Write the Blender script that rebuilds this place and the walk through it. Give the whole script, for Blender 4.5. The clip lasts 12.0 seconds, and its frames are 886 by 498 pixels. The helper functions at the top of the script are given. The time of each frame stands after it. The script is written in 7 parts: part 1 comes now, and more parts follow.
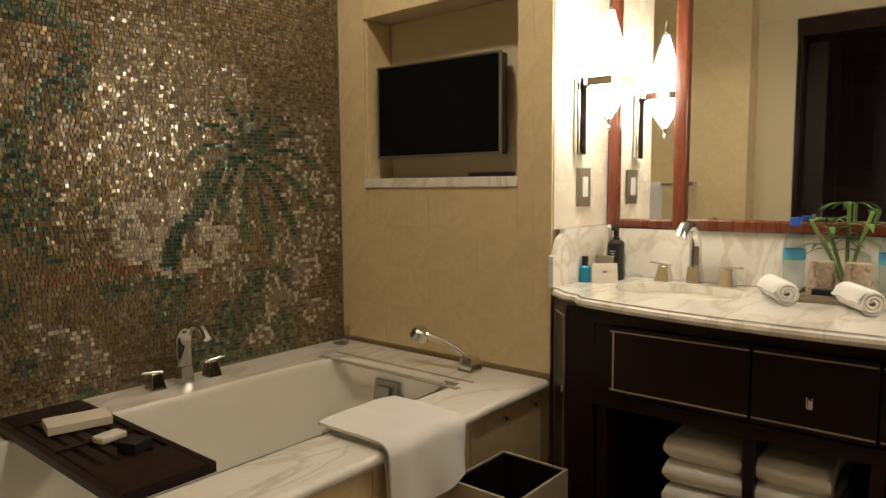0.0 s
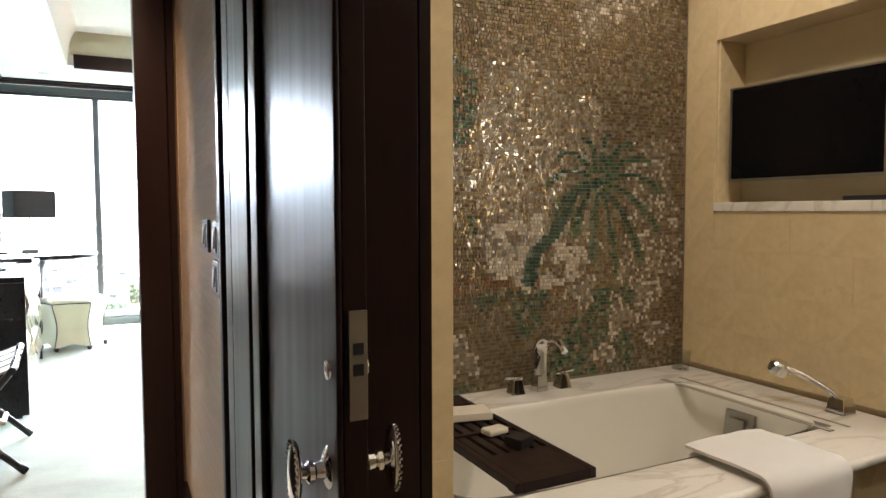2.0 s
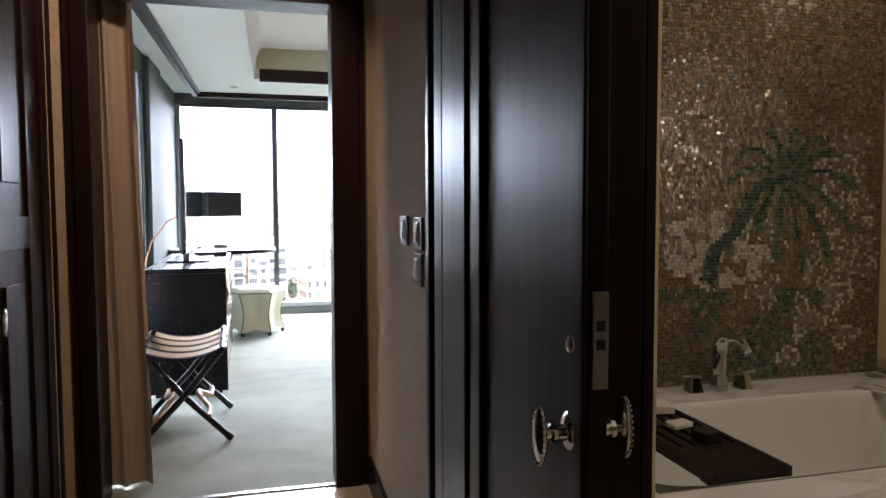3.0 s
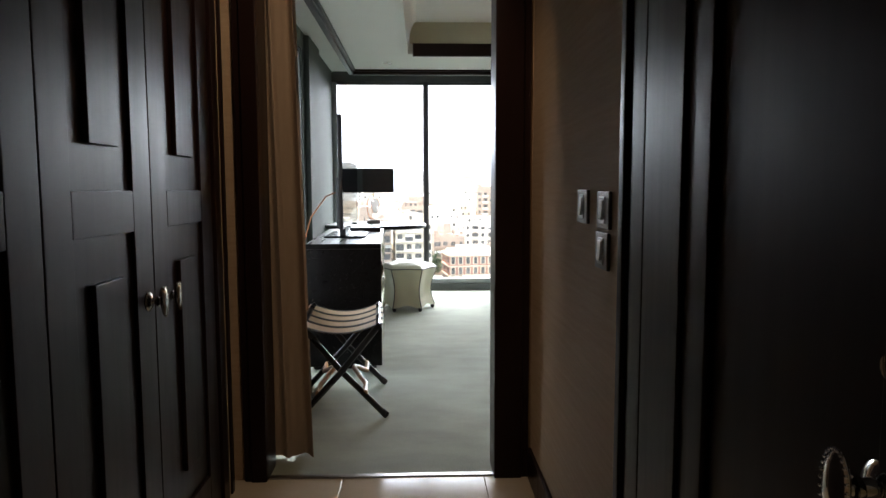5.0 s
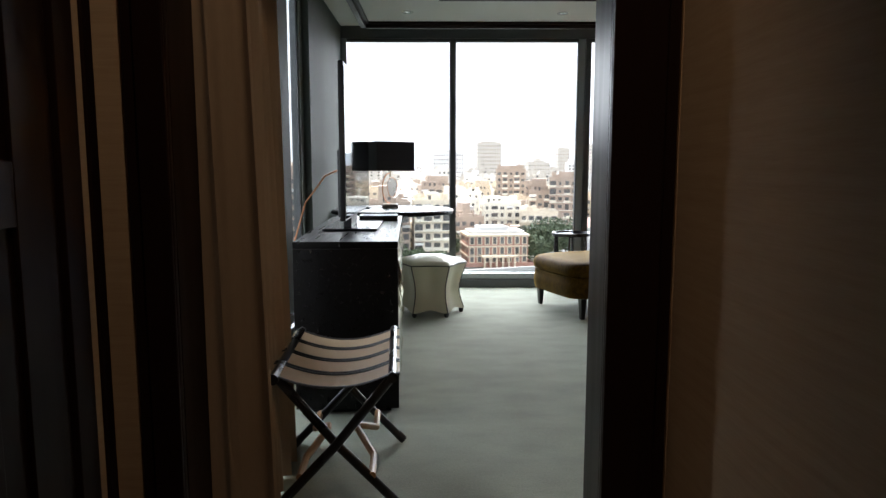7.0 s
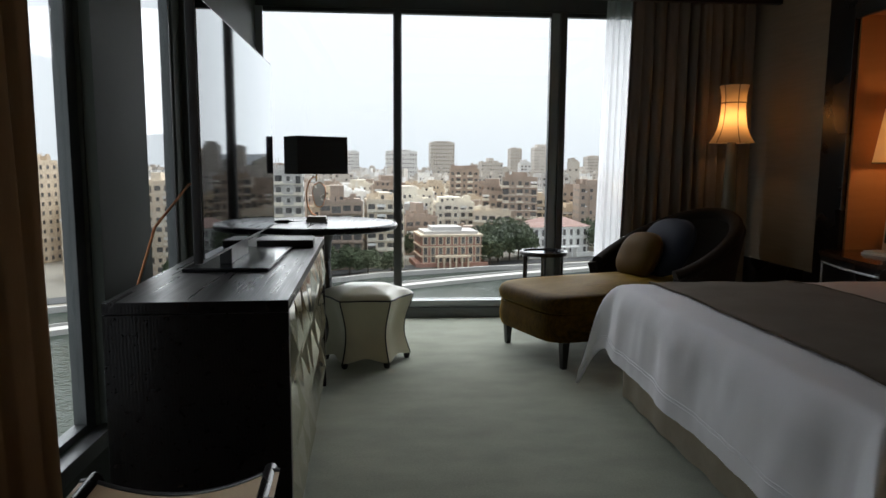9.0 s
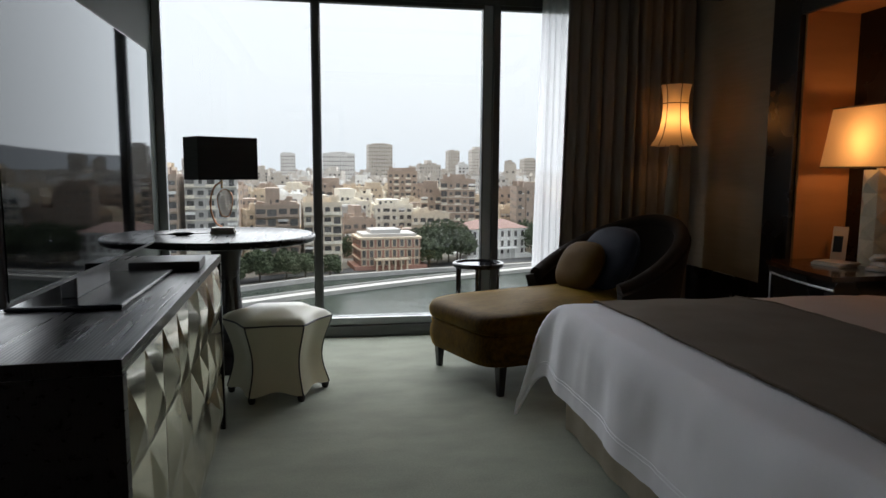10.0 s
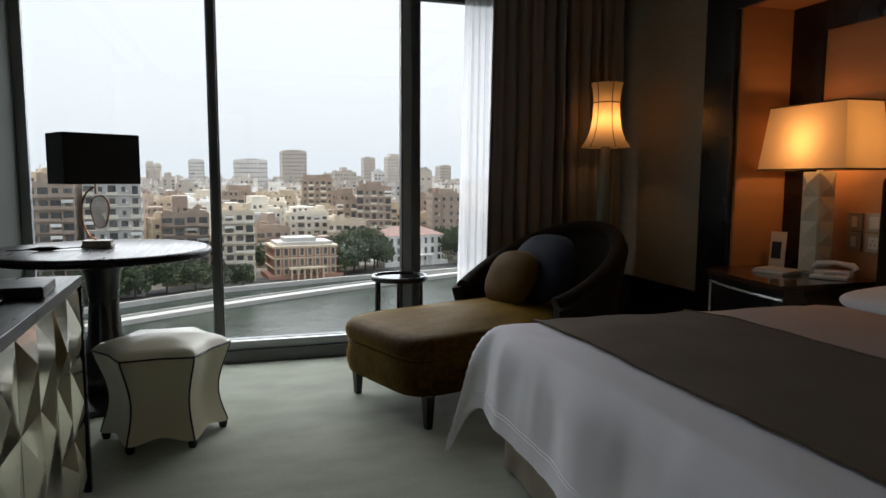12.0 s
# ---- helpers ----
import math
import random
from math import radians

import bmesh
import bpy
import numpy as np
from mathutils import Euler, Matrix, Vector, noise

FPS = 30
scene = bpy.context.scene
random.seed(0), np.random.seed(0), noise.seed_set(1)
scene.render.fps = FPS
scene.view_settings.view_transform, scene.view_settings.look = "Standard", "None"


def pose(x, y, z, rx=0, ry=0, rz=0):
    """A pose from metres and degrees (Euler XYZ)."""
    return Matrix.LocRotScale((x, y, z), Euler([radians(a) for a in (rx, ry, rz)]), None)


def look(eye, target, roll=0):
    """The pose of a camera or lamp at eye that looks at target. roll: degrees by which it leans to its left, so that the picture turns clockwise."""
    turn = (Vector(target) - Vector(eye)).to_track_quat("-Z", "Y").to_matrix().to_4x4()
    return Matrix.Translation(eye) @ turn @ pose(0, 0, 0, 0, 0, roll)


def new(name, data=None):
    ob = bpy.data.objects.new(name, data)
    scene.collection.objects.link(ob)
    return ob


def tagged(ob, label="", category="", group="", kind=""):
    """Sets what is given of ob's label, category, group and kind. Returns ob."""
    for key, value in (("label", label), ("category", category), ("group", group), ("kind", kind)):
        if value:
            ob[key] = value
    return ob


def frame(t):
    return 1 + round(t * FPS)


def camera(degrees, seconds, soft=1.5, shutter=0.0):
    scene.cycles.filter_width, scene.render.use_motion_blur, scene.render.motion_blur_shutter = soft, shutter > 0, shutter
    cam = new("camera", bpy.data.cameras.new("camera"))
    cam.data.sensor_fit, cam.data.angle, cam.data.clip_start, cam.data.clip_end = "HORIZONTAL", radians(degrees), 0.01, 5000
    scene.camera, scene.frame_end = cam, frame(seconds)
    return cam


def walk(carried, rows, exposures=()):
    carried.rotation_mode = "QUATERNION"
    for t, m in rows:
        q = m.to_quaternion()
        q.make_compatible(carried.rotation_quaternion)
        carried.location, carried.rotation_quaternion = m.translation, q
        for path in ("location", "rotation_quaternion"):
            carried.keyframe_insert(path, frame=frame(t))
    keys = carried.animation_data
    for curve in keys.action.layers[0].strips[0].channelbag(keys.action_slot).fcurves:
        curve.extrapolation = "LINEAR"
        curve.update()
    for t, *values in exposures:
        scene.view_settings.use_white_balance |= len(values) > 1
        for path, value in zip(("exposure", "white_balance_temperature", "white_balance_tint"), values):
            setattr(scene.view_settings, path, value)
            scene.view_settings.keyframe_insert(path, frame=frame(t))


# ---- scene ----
cam = camera(67.05, 12.0)
# seconds, eye (m), yaw, pitch, roll (degrees)
PATH = [
    (0, 0.365, 1.039, 1.238, -50.45, -5.23, 0.38),
    (0.5, 0.365, 1.032, 1.240, -46.54, -4.68, 0.53),
    (1, 0.321, 1.064, 1.238, -40.12, -4.05, 0.36),
    (1.5, 0.231, 1.103, 1.249, -33.04, -3.53, 0.26),
    (2, 0.132, 1.112, 1.245, -26.27, -3.25, 0.17),
    (2.5, 0.048, 1.093, 1.243, -20.23, -3.20, 0.18),
    (3, -0.030, 1.053, 1.236, -14.19, -3.21, 0.19),
    (3.5, -0.056, 1.004, 1.238, -9.09, -3.33, 0.13),
    (5.5, -0.129, 1.522, 1.221, -1.28, -5.76, 0.06),
    (6, -0.192, 1.849, 1.216, -0.74, -6.32, -0.09),
    (6.5, -0.180, 2.193, 1.206, -0.38, -6.79, -0.00),
    (8.5, -0.073, 3.579, 1.238, -1.28, -6.88, -0.27),
    (9, -0.055, 3.866, 1.236, -4.36, -6.86, -0.37),
    (9.5, 0.028, 4.130, 1.251, -6.62, -6.89, -0.29),
    (10, 0.079, 4.321, 1.253, -9.61, -6.64, -0.33),
    (10.5, 0.096, 4.518, 1.219, -14.50, -6.25, -0.38),
    (11, 0.142, 4.663, 1.227, -16.94, -6.32, -0.25),
    (11.5, 0.166, 4.747, 1.236, -16.91, -6.17, -0.22),
    (12, 0.154, 4.775, 1.229, -16.76, -6.01, -0.28),
]
# the clip's camera darkens its picture as it turns from the lamplit bathroom to the daylit bedroom
EXPOSURES = [(0.0, 4.42, 6050, 10), (0.8, 4.65, 6050, 10), (1.5, 5.05, 5800, 10), (2.0, 4.8, 5600, 14), (2.4, 4.55, 5500, 18), (2.7, 4.05, 5450, 20), (3.0, 3.6, 5500, 21), (3.3, 3.25, 5550, 20), (3.7, 2.9, 5650, 18),
             (5.3, 2.3, 5950, 15), (6.0, 2.05, 6000, 15), (6.7, 1.75, 5950, 16), (8.3, 0.75, 6100, 14), (9.0, 0.45, 6150, 15), (10.0, 0.38, 6150, 16), (12.0, 0.37, 6150, 16)]
walk(cam, [(t, pose(x, y, z, 90 + pitch, roll, yaw)) for t, x, y, z, yaw, pitch, roll in PATH], EXPOSURES)

# ---------------------------------------------------------------- world and daylight
world = bpy.data.worlds.new("overcast_sky")
scene.world = world
world.use_nodes = True
wn, wl = world.node_tree.nodes, world.node_tree.links
wn.clear()
sky = wn.new("ShaderNodeTexSky")
sky.sky_type = "NISHITA"
sky.sun_disc = False
sky.sun_elevation, sky.sun_rotation = radians(51), radians(12)
sky.air_density, sky.dust_density, sky.ozone_density = 1.0, 8.0, 1.0
veil = wn.new("ShaderNodeMix")
veil.data_type = "RGBA"
veil.inputs[0].default_value = 0.82
veil.inputs[7].default_value = (9.1, 9.35, 9.5, 1)      # cloud veil, even and nearly white
wl.new(sky.outputs[0], veil.inputs[6])
wbg = wn.new("ShaderNodeBackground")
wbg.inputs["Strength"].default_value = 0.1
wo = wn.new("ShaderNodeOutputWorld")
wl.new(veil.outputs[2], wbg.inputs["Color"])
wl.new(wbg.outputs[0], wo.inputs["Surface"])

sun = new("sun", bpy.data.lights.new("sun", "SUN"))
sun.data.energy, sun.data.angle, sun.data.color = 4.8, radians(100), (1.0, 0.985, 0.96)
sun.matrix_world = look((8, 38, 48), (0, 0, 0))


def lamp(name, kind, place, watts, colour, size=0.05, target=None, spot=None):
    data = bpy.data.lights.new(name, kind)
    data.energy, data.color = watts, colour
    if kind == "AREA":
        data.size = size
    else:
        data.shadow_soft_size = size
    if spot:
        data.spot_size, data.spot_blend = radians(spot), 0.6
    ob = new(name, data)
    ob.matrix_world = look(place, target) if target else Matrix.Translation(place)
    return ob


WARM, AMBER = (1.0, 0.83, 0.6), (1.0, 0.5, 0.16)
# Unseen bathroom downlights, assumed and added to brighten walls and counter.
lamp("bath_downlight_lamp", "SPOT", (1.6, 2.5, 2.64), 1.35, WARM, 0.05, (1.85, 2.75, 0), 130)
lamp("bath_downlight_lamp", "SPOT", (1.5, 1.3, 2.64), 1.35, WARM, 0.05, (1.5, 1.3, 0), 140)
lamp("sconce_bulb", "POINT", (2.42, 2.03, 1.62), 0.34, WARM, 0.05)
lamp("sconce_bulb", "POINT", (2.42, 0.69, 1.62), 0.36, WARM, 0.05)
# Unseen corridor lamp, assumed; added and aimed to warm curtain and papered wall.
lamp("corridor_downlight_lamp", "SPOT", (-0.15, 3.1, 2.43), 4.5, (1.0, 0.72, 0.44), 0.04, (-0.5, 4.3, 1.2), 95)
lamp("floor_lamp_bulb", "POINT", (2.55, 8.88, 1.62), 1.2, AMBER, 0.03)
lamp("bedside_lamp_bulb", "POINT", (3.2, 7.715, 1.42), 3.2, AMBER, 0.05)

# ---------------------------------------------------------------- building kit
def part(name, bm, material, parent=None, label="", smooth=40):
    """Links a bmesh as one mesh object under a thing or a part."""
    me = bpy.data.meshes.new(name)
    bmesh.ops.recalc_face_normals(bm, faces=bm.faces)
    bm.to_mesh(me)
    bm.free()
    for m in (material if isinstance(material, (list, tuple)) else [material]):
        me.materials.append(m)
    if smooth:
        me.polygons.foreach_set("use_smooth", [True] * len(me.polygons))
        me.set_sharp_from_angle(angle=radians(smooth))
    ob = new(name, me)
    if smooth and len(me.polygons) < 400:
        ob.modifiers.new("flat_faces", "WEIGHTED_NORMAL").keep_sharp = True
    if parent is not None:
        ob.parent = parent
    if label:
        ob["label"] = label
    return ob


def thing(name, label, category, m=None, group=""):
    ob = new(name)
    ob.empty_display_size = 0.1
    ob.matrix_world = m if m is not None else Matrix()
    return tagged(ob, label, category, group)


def structure(name, bm, material, label, category, smooth=0):
    return tagged(part(name, bm, material, None, "", smooth), label, category, "", "structure")


def add_box(bm, x0, x1, y0, y1, z0, z1, bevel=0.0, segments=2, m=None, mi=0):
    g = bmesh.ops.create_cube(bm, size=1)["verts"]
    for v in g:
        v.co = Vector((x0 + (v.co.x + 0.5) * (x1 - x0), y0 + (v.co.y + 0.5) * (y1 - y0), z0 + (v.co.z + 0.5) * (z1 - z0)))
    fs = {f for v in g for f in v.link_faces}
    if bevel:
        es = list({e for v in g for e in v.link_edges})
        r = bmesh.ops.bevel(bm, geom=es, offset=bevel, segments=segments, affect="EDGES", profile=0.5)
        fs = set(r["faces"]) | {f for f in fs if f.is_valid}
        g = list({v for f in fs for v in f.verts})
    for f in fs:
        f.material_index = mi
    if m is not None:
        bmesh.ops.transform(bm, matrix=m, verts=g)
    return g


def box(x0, x1, y0, y1, z0, z1, bevel=0.0, segments=2, m=None):
    bm = bmesh.new()
    add_box(bm, x0, x1, y0, y1, z0, z1, bevel, segments, m)
    return bm


def boxes(*rows, bevel=0.0):
    bm = bmesh.new()
    for r in rows:
        add_box(bm, *r, bevel=bevel)
    return bm


def add_lathe(bm, profile, steps=32, m=None, closed=False):
    """Turns a profile of (radius, height) about z."""
    rings = []
    for r, z in profile:
        if r < 1e-5:
            rings.append([bm.verts.new((0, 0, z))])
        else:
            rings.append([bm.verts.new((r * math.cos(2 * math.pi * i / steps), r * math.sin(2 * math.pi * i / steps), z)) for i in range(steps)])
    pairs = list(zip(rings, rings[1:] + ([rings[0]] if closed else [])))
    if not closed:
        pairs = list(zip(rings, rings[1:]))
    for a, b in pairs:
        for i in range(steps):
            j = (i + 1) % steps
            if len(a) == 1 and len(b) == 1:
                break
            if len(a) == 1:
                bm.faces.new((a[0], b[i], b[j]))
            elif len(b) == 1:
                bm.faces.new((a[i], a[j], b[0]))
            else:
                bm.faces.new((a[i], a[j], b[j], b[i]))
    if m is not None:
        bmesh.ops.transform(bm, matrix=m, verts=[v for r in rings for v in r])
    return bm


def lathe(profile, steps=32, m=None, closed=False):
    return add_lathe(bmesh.new(), profile, steps, m, closed)


def add_tube(bm, path, radius, steps=10, closed=False, flat=1.0):
    """A rod of round or flattened section along a path; radius may be one number or one for each point."""
    path = [Vector(p) for p in path]
    n = len(path)
    radii = radius if isinstance(radius, (list, tuple)) else [radius] * n
    rings, up = [], None
    for i, p in enumerate(path):
        d = (path[(i + 1) % n] - path[i - 1]) if closed else (path[min(i + 1, n - 1)] - path[max(i - 1, 0)])
        d.normalize()
        if up is None:
            up = d.orthogonal().normalized() if abs(d.z) > 0.95 else Vector((0, 0, 1))
        side = d.cross(up).normalized()
        up = side.cross(d).normalized()
        rings.append([bm.verts.new(p + radii[i] * (math.cos(2 * math.pi * k / steps) * side + flat * math.sin(2 * math.pi * k / steps) * up)) for k in range(steps)])
    for a, b in list(zip(rings, rings[1:])) + ([(rings[-1], rings[0])] if closed else []):
        for k in range(steps):
            l = (k + 1) % steps
            bm.faces.new((a[k], a[l], b[l], b[k]))
    if not closed:
        bm.faces.new(rings[0][::-1])
        bm.faces.new(rings[-1])
    return bm


def tube(path, radius, steps=10, closed=False, flat=1.0):
    return add_tube(bmesh.new(), path, radius, steps, closed, flat)


def add_prism(bm, outline, z0, z1, m=None):
    lo = [bm.verts.new((x, y, z0)) for x, y in outline]
    hi = [bm.verts.new((x, y, z1)) for x, y in outline]
    n = len(outline)
    for i in range(n):
        j = (i + 1) % n
        bm.faces.new((lo[i], lo[j], hi[j], hi[i]))
    bm.faces.new(lo[::-1])
    bm.faces.new(hi)
    if m is not None:
        bmesh.ops.transform(bm, matrix=m, verts=lo + hi)
    return bm


def prism(outline, z0, z1, m=None):
    return add_prism(bmesh.new(), outline, z0, z1, m)


def grid(nu, nv, f, thick=0.0, closed_u=False):
    """A sheet of nu by nv points given by f(u, v), u and v from 0 to 1; thick gives it a back."""
    bm = bmesh.new()
    vs = [[bm.verts.new(f(i / (nu if closed_u else nu - 1), j / (nv - 1))) for j in range(nv)] for i in range(nu)]
    for i in range(nu if closed_u else nu - 1):
        for j in range(nv - 1):
            k = (i + 1) % nu
            bm.faces.new((vs[i][j], vs[k][j], vs[k][j + 1], vs[i][j + 1]))
    if thick:
        bm.normal_update()
        back = [[bm.verts.new(v.co - v.normal * thick) for v in col] for col in vs]
        for i in range(nu - 1):
            for j in range(nv - 1):
                bm.faces.new((back[i][j], back[i][j + 1], back[i + 1][j + 1], back[i + 1][j]))
        rim = [(i, 0) for i in range(nu)] + [(nu - 1, j) for j in range(1, nv)] + [(i, nv - 1) for i in range(nu - 2, -1, -1)] + [(0, j) for j in range(nv - 2, 0, -1)]
        for (a, b), (c, d) in zip(rim, rim[1:] + rim[:1]):
            bm.faces.new((vs[a][b], vs[c][d], back[c][d], back[a][b]))
    return bm


def arc(cx, cy, r, a0, a1, n):
    return [(cx + r * math.cos(radians(a0 + (a1 - a0) * i / (n - 1))), cy + r * math.sin(radians(a0 + (a1 - a0) * i / (n - 1)))) for i in range(n)]

# ---------------------------------------------------------------- materials
def material(name, colour, rough=0.5, metal=0.0, tint=None, scale=6.0, stretch=(1, 1, 1), fine=60.0, bump=0.1, depth=0.002,
             blend=0.6, per_piece=0.0, spec=0.5, sheen=0.0, coat=0.0, emit=None, power=0.0, wave=None, islands=0.0, rough_vary=0.12):
    """A surface: two colours mixed by a broad and a fine noise, gloss that varies with the broad one, fine relief."""
    mat = bpy.data.materials.new(name)
    mat.use_nodes = True
    n, l = mat.node_tree.nodes, mat.node_tree.links
    b = n["Principled BSDF"]
    tc = n.new("ShaderNodeTexCoord")
    mp = n.new("ShaderNodeMapping")
    mp.inputs["Scale"].default_value = stretch
    l.new(tc.outputs["Object"], mp.inputs["Vector"])
    n1 = n.new("ShaderNodeTexNoise")
    n1.inputs["Scale"].default_value, n1.inputs["Detail"].default_value = scale, 6
    n2 = n.new("ShaderNodeTexNoise")
    n2.inputs["Scale"].default_value, n2.inputs["Detail"].default_value = fine, 4
    l.new(mp.outputs[0], n1.inputs["Vector"])
    l.new(mp.outputs[0], n2.inputs["Vector"])
    ad = n.new("ShaderNodeMath")
    ad.operation = "MULTIPLY_ADD"
    ad.inputs[1].default_value = 0.45
    l.new(n2.outputs[0], ad.inputs[0])
    half = n.new("ShaderNodeMath")
    half.operation = "MULTIPLY"
    half.inputs[1].default_value = 0.55
    l.new(n1.outputs[0], half.inputs[0])
    l.new(half.outputs[0], ad.inputs[2])
    height = ad.outputs[0]
    if wave:
        wv = n.new("ShaderNodeTexWave")
        wv.inputs["Scale"].default_value, wv.inputs["Distortion"].default_value, wv.inputs["Detail"].default_value = wave[0], wave[1], 4
        wv.inputs["Detail Scale"].default_value = 1.6
        wv.bands_direction = wave[2]
        l.new(mp.outputs[0], wv.inputs["Vector"])
        mx = n.new("ShaderNodeMath")
        mx.operation = "MULTIPLY_ADD"
        mx.inputs[1].default_value = wave[3]
        l.new(wv.outputs[1], mx.inputs[0])
        l.new(ad.outputs[0], mx.inputs[2])
        height = mx.outputs[0]
    ramp = n.new("ShaderNodeMapRange")
    ramp.inputs["From Min"].default_value, ramp.inputs["From Max"].default_value = 0.3, 0.72 + (wave[3] * 0.6 if wave else 0)
    l.new(height, ramp.inputs["Value"])
    mix = n.new("ShaderNodeMix")
    mix.data_type = "RGBA"
    second = tint if tint else tuple(c * 0.72 for c in colour)
    mix.inputs[6].default_value, mix.inputs[7].default_value = (*colour, 1), (*[a + (c - a) * blend for a, c in zip(colour, second)], 1)
    l.new(ramp.outputs[0], mix.inputs[0])
    out = mix.outputs[2]
    if per_piece or islands:
        hs = n.new("ShaderNodeHueSaturation")
        rn = n.new("ShaderNodeObjectInfo" if per_piece else "ShaderNodeNewGeometry")
        vr = n.new("ShaderNodeMapRange")
        amount = per_piece or islands
        vr.inputs["To Min"].default_value, vr.inputs["To Max"].default_value = 1 - amount, 1 + amount
        l.new(rn.outputs["Random" if per_piece else "Random Per Island"], vr.inputs["Value"])
        l.new(vr.outputs[0], hs.inputs["Value"])
        l.new(out, hs.inputs["Color"])
        out = hs.outputs[0]
    l.new(out, b.inputs["Base Color"])
    rr = n.new("ShaderNodeMapRange")
    rr.inputs["To Min"].default_value, rr.inputs["To Max"].default_value = max(0.02, rough - rough_vary), min(1, rough + rough_vary)
    l.new(n1.outputs[0], rr.inputs["Value"])
    l.new(rr.outputs[0], b.inputs["Roughness"])
    b.inputs["Metallic"].default_value = metal
    b.inputs["Specular IOR Level"].default_value = spec
    b.inputs["Sheen Weight"].default_value = sheen
    b.inputs["Coat Weight"].default_value = coat
    if emit:
        b.inputs["Emission Color"].default_value, b.inputs["Emission Strength"].default_value = (*emit, 1), power
    if bump:
        bp = n.new("ShaderNodeBump")
        bp.inputs["Strength"].default_value, bp.inputs["Distance"].default_value = bump, depth
        l.new(height, bp.inputs["Height"])
        l.new(bp.outputs[0], b.inputs["Normal"])
    return mat


def glass(name, tint=(1, 1, 1), rough=0.0, clear=0.96):
    """A thin pane: lets light straight through and mirrors by Fresnel."""
    mat = bpy.data.materials.new(name)
    mat.use_nodes = True
    n, l = mat.node_tree.nodes, mat.node_tree.links
    n.clear()
    o = n.new("ShaderNodeOutputMaterial")
    t = n.new("ShaderNodeBsdfTransparent")
    t.inputs[0].default_value = (*[c * clear for c in tint], 1)
    g = n.new("ShaderNodeBsdfGlossy")
    g.inputs["Roughness"].default_value = rough
    f = n.new("ShaderNodeLayerWeight")
    f.inputs[0].default_value = 0.25
    fr = n.new("ShaderNodeMapRange")
    fr.inputs["From Min"].default_value, fr.inputs["To Min"].default_value, fr.inputs["To Max"].default_value = 0.3, 0.03, 0.55
    l.new(f.outputs["Facing"], fr.inputs["Value"])
    m = n.new("ShaderNodeMixShader")
    l.new(fr.outputs[0], m.inputs[0])
    l.new(t.outputs[0], m.inputs[1])
    l.new(g.outputs[0], m.inputs[2])
    l.new(m.outputs[0], o.inputs[0])
    return mat


def dark_glass(name):
    """Black coated glass that mirrors part of the light by Fresnel."""
    mat = bpy.data.materials.new(name)
    mat.use_nodes = True
    n, l = mat.node_tree.nodes, mat.node_tree.links
    n.clear()
    o, d, g = n.new("ShaderNodeOutputMaterial"), n.new("ShaderNodeBsdfDiffuse"), n.new("ShaderNodeBsdfGlossy")
    d.inputs[0].default_value = (0.004, 0.004, 0.005, 1)
    g.inputs["Color"].default_value = (0.60, 0.62, 0.64, 1)
    g.inputs["Roughness"].default_value = 0.03
    f, m = n.new("ShaderNodeFresnel"), n.new("ShaderNodeMixShader")
    f.inputs["IOR"].default_value = 1.35
    l.new(f.outputs[0], m.inputs[0])
    l.new(d.outputs[0], m.inputs[1])
    l.new(g.outputs[0], m.inputs[2])
    l.new(m.outputs[0], o.inputs[0])
    return mat


def marble(name):
    mat = material(name, (0.86, 0.83, 0.76), 0.12, tint=(0.74, 0.69, 0.6), scale=3, bump=0.0, blend=0.5, coat=0.3, rough_vary=0.05)
    n, l = mat.node_tree.nodes, mat.node_tree.links
    b = n["Principled BSDF"]
    tc = n.new("ShaderNodeTexCoord")
    mp = n.new("ShaderNodeMapping")
    mp.inputs["Rotation"].default_value = (0.5, 0.3, 0.75)
    mp.inputs["Scale"].default_value = (1.2, 3.6, 2.0)
    l.new(tc.outputs["Object"], mp.inputs[0])
    w = n.new("ShaderNodeTexNoise")
    w.inputs["Scale"].default_value, w.inputs["Detail"].default_value, w.inputs["Distortion"].default_value = 1.9, 7, 0.9
    l.new(mp.outputs[0], w.inputs["Vector"])
    s = n.new("ShaderNodeMath")
    s.operation = "SUBTRACT"
    s.inputs[1].default_value = 0.5
    a = n.new("ShaderNodeMath")
    a.operation = "ABSOLUTE"
    l.new(w.outputs[0], s.inputs[0])
    l.new(s.outputs[0], a.inputs[0])
    r = n.new("ShaderNodeMapRange")
    r.inputs["From Min"].default_value, r.inputs["From Max"].default_value = 0.0, 0.05
    r.inputs["To Min"].default_value, r.inputs["To Max"].default_value = 0.42, 0.0
    l.new(a.outputs[0], r.inputs["Value"])
    mx = n.new("ShaderNodeMix")
    mx.data_type = "RGBA"
    mx.inputs[7].default_value = (0.43, 0.36, 0.25, 1)
    old = b.inputs["Base Color"].links[0].from_socket
    l.new(r.outputs[0], mx.inputs[0])
    l.new(old, mx.inputs[6])
    l.new(mx.outputs[2], b.inputs["Base Color"])
    return mat


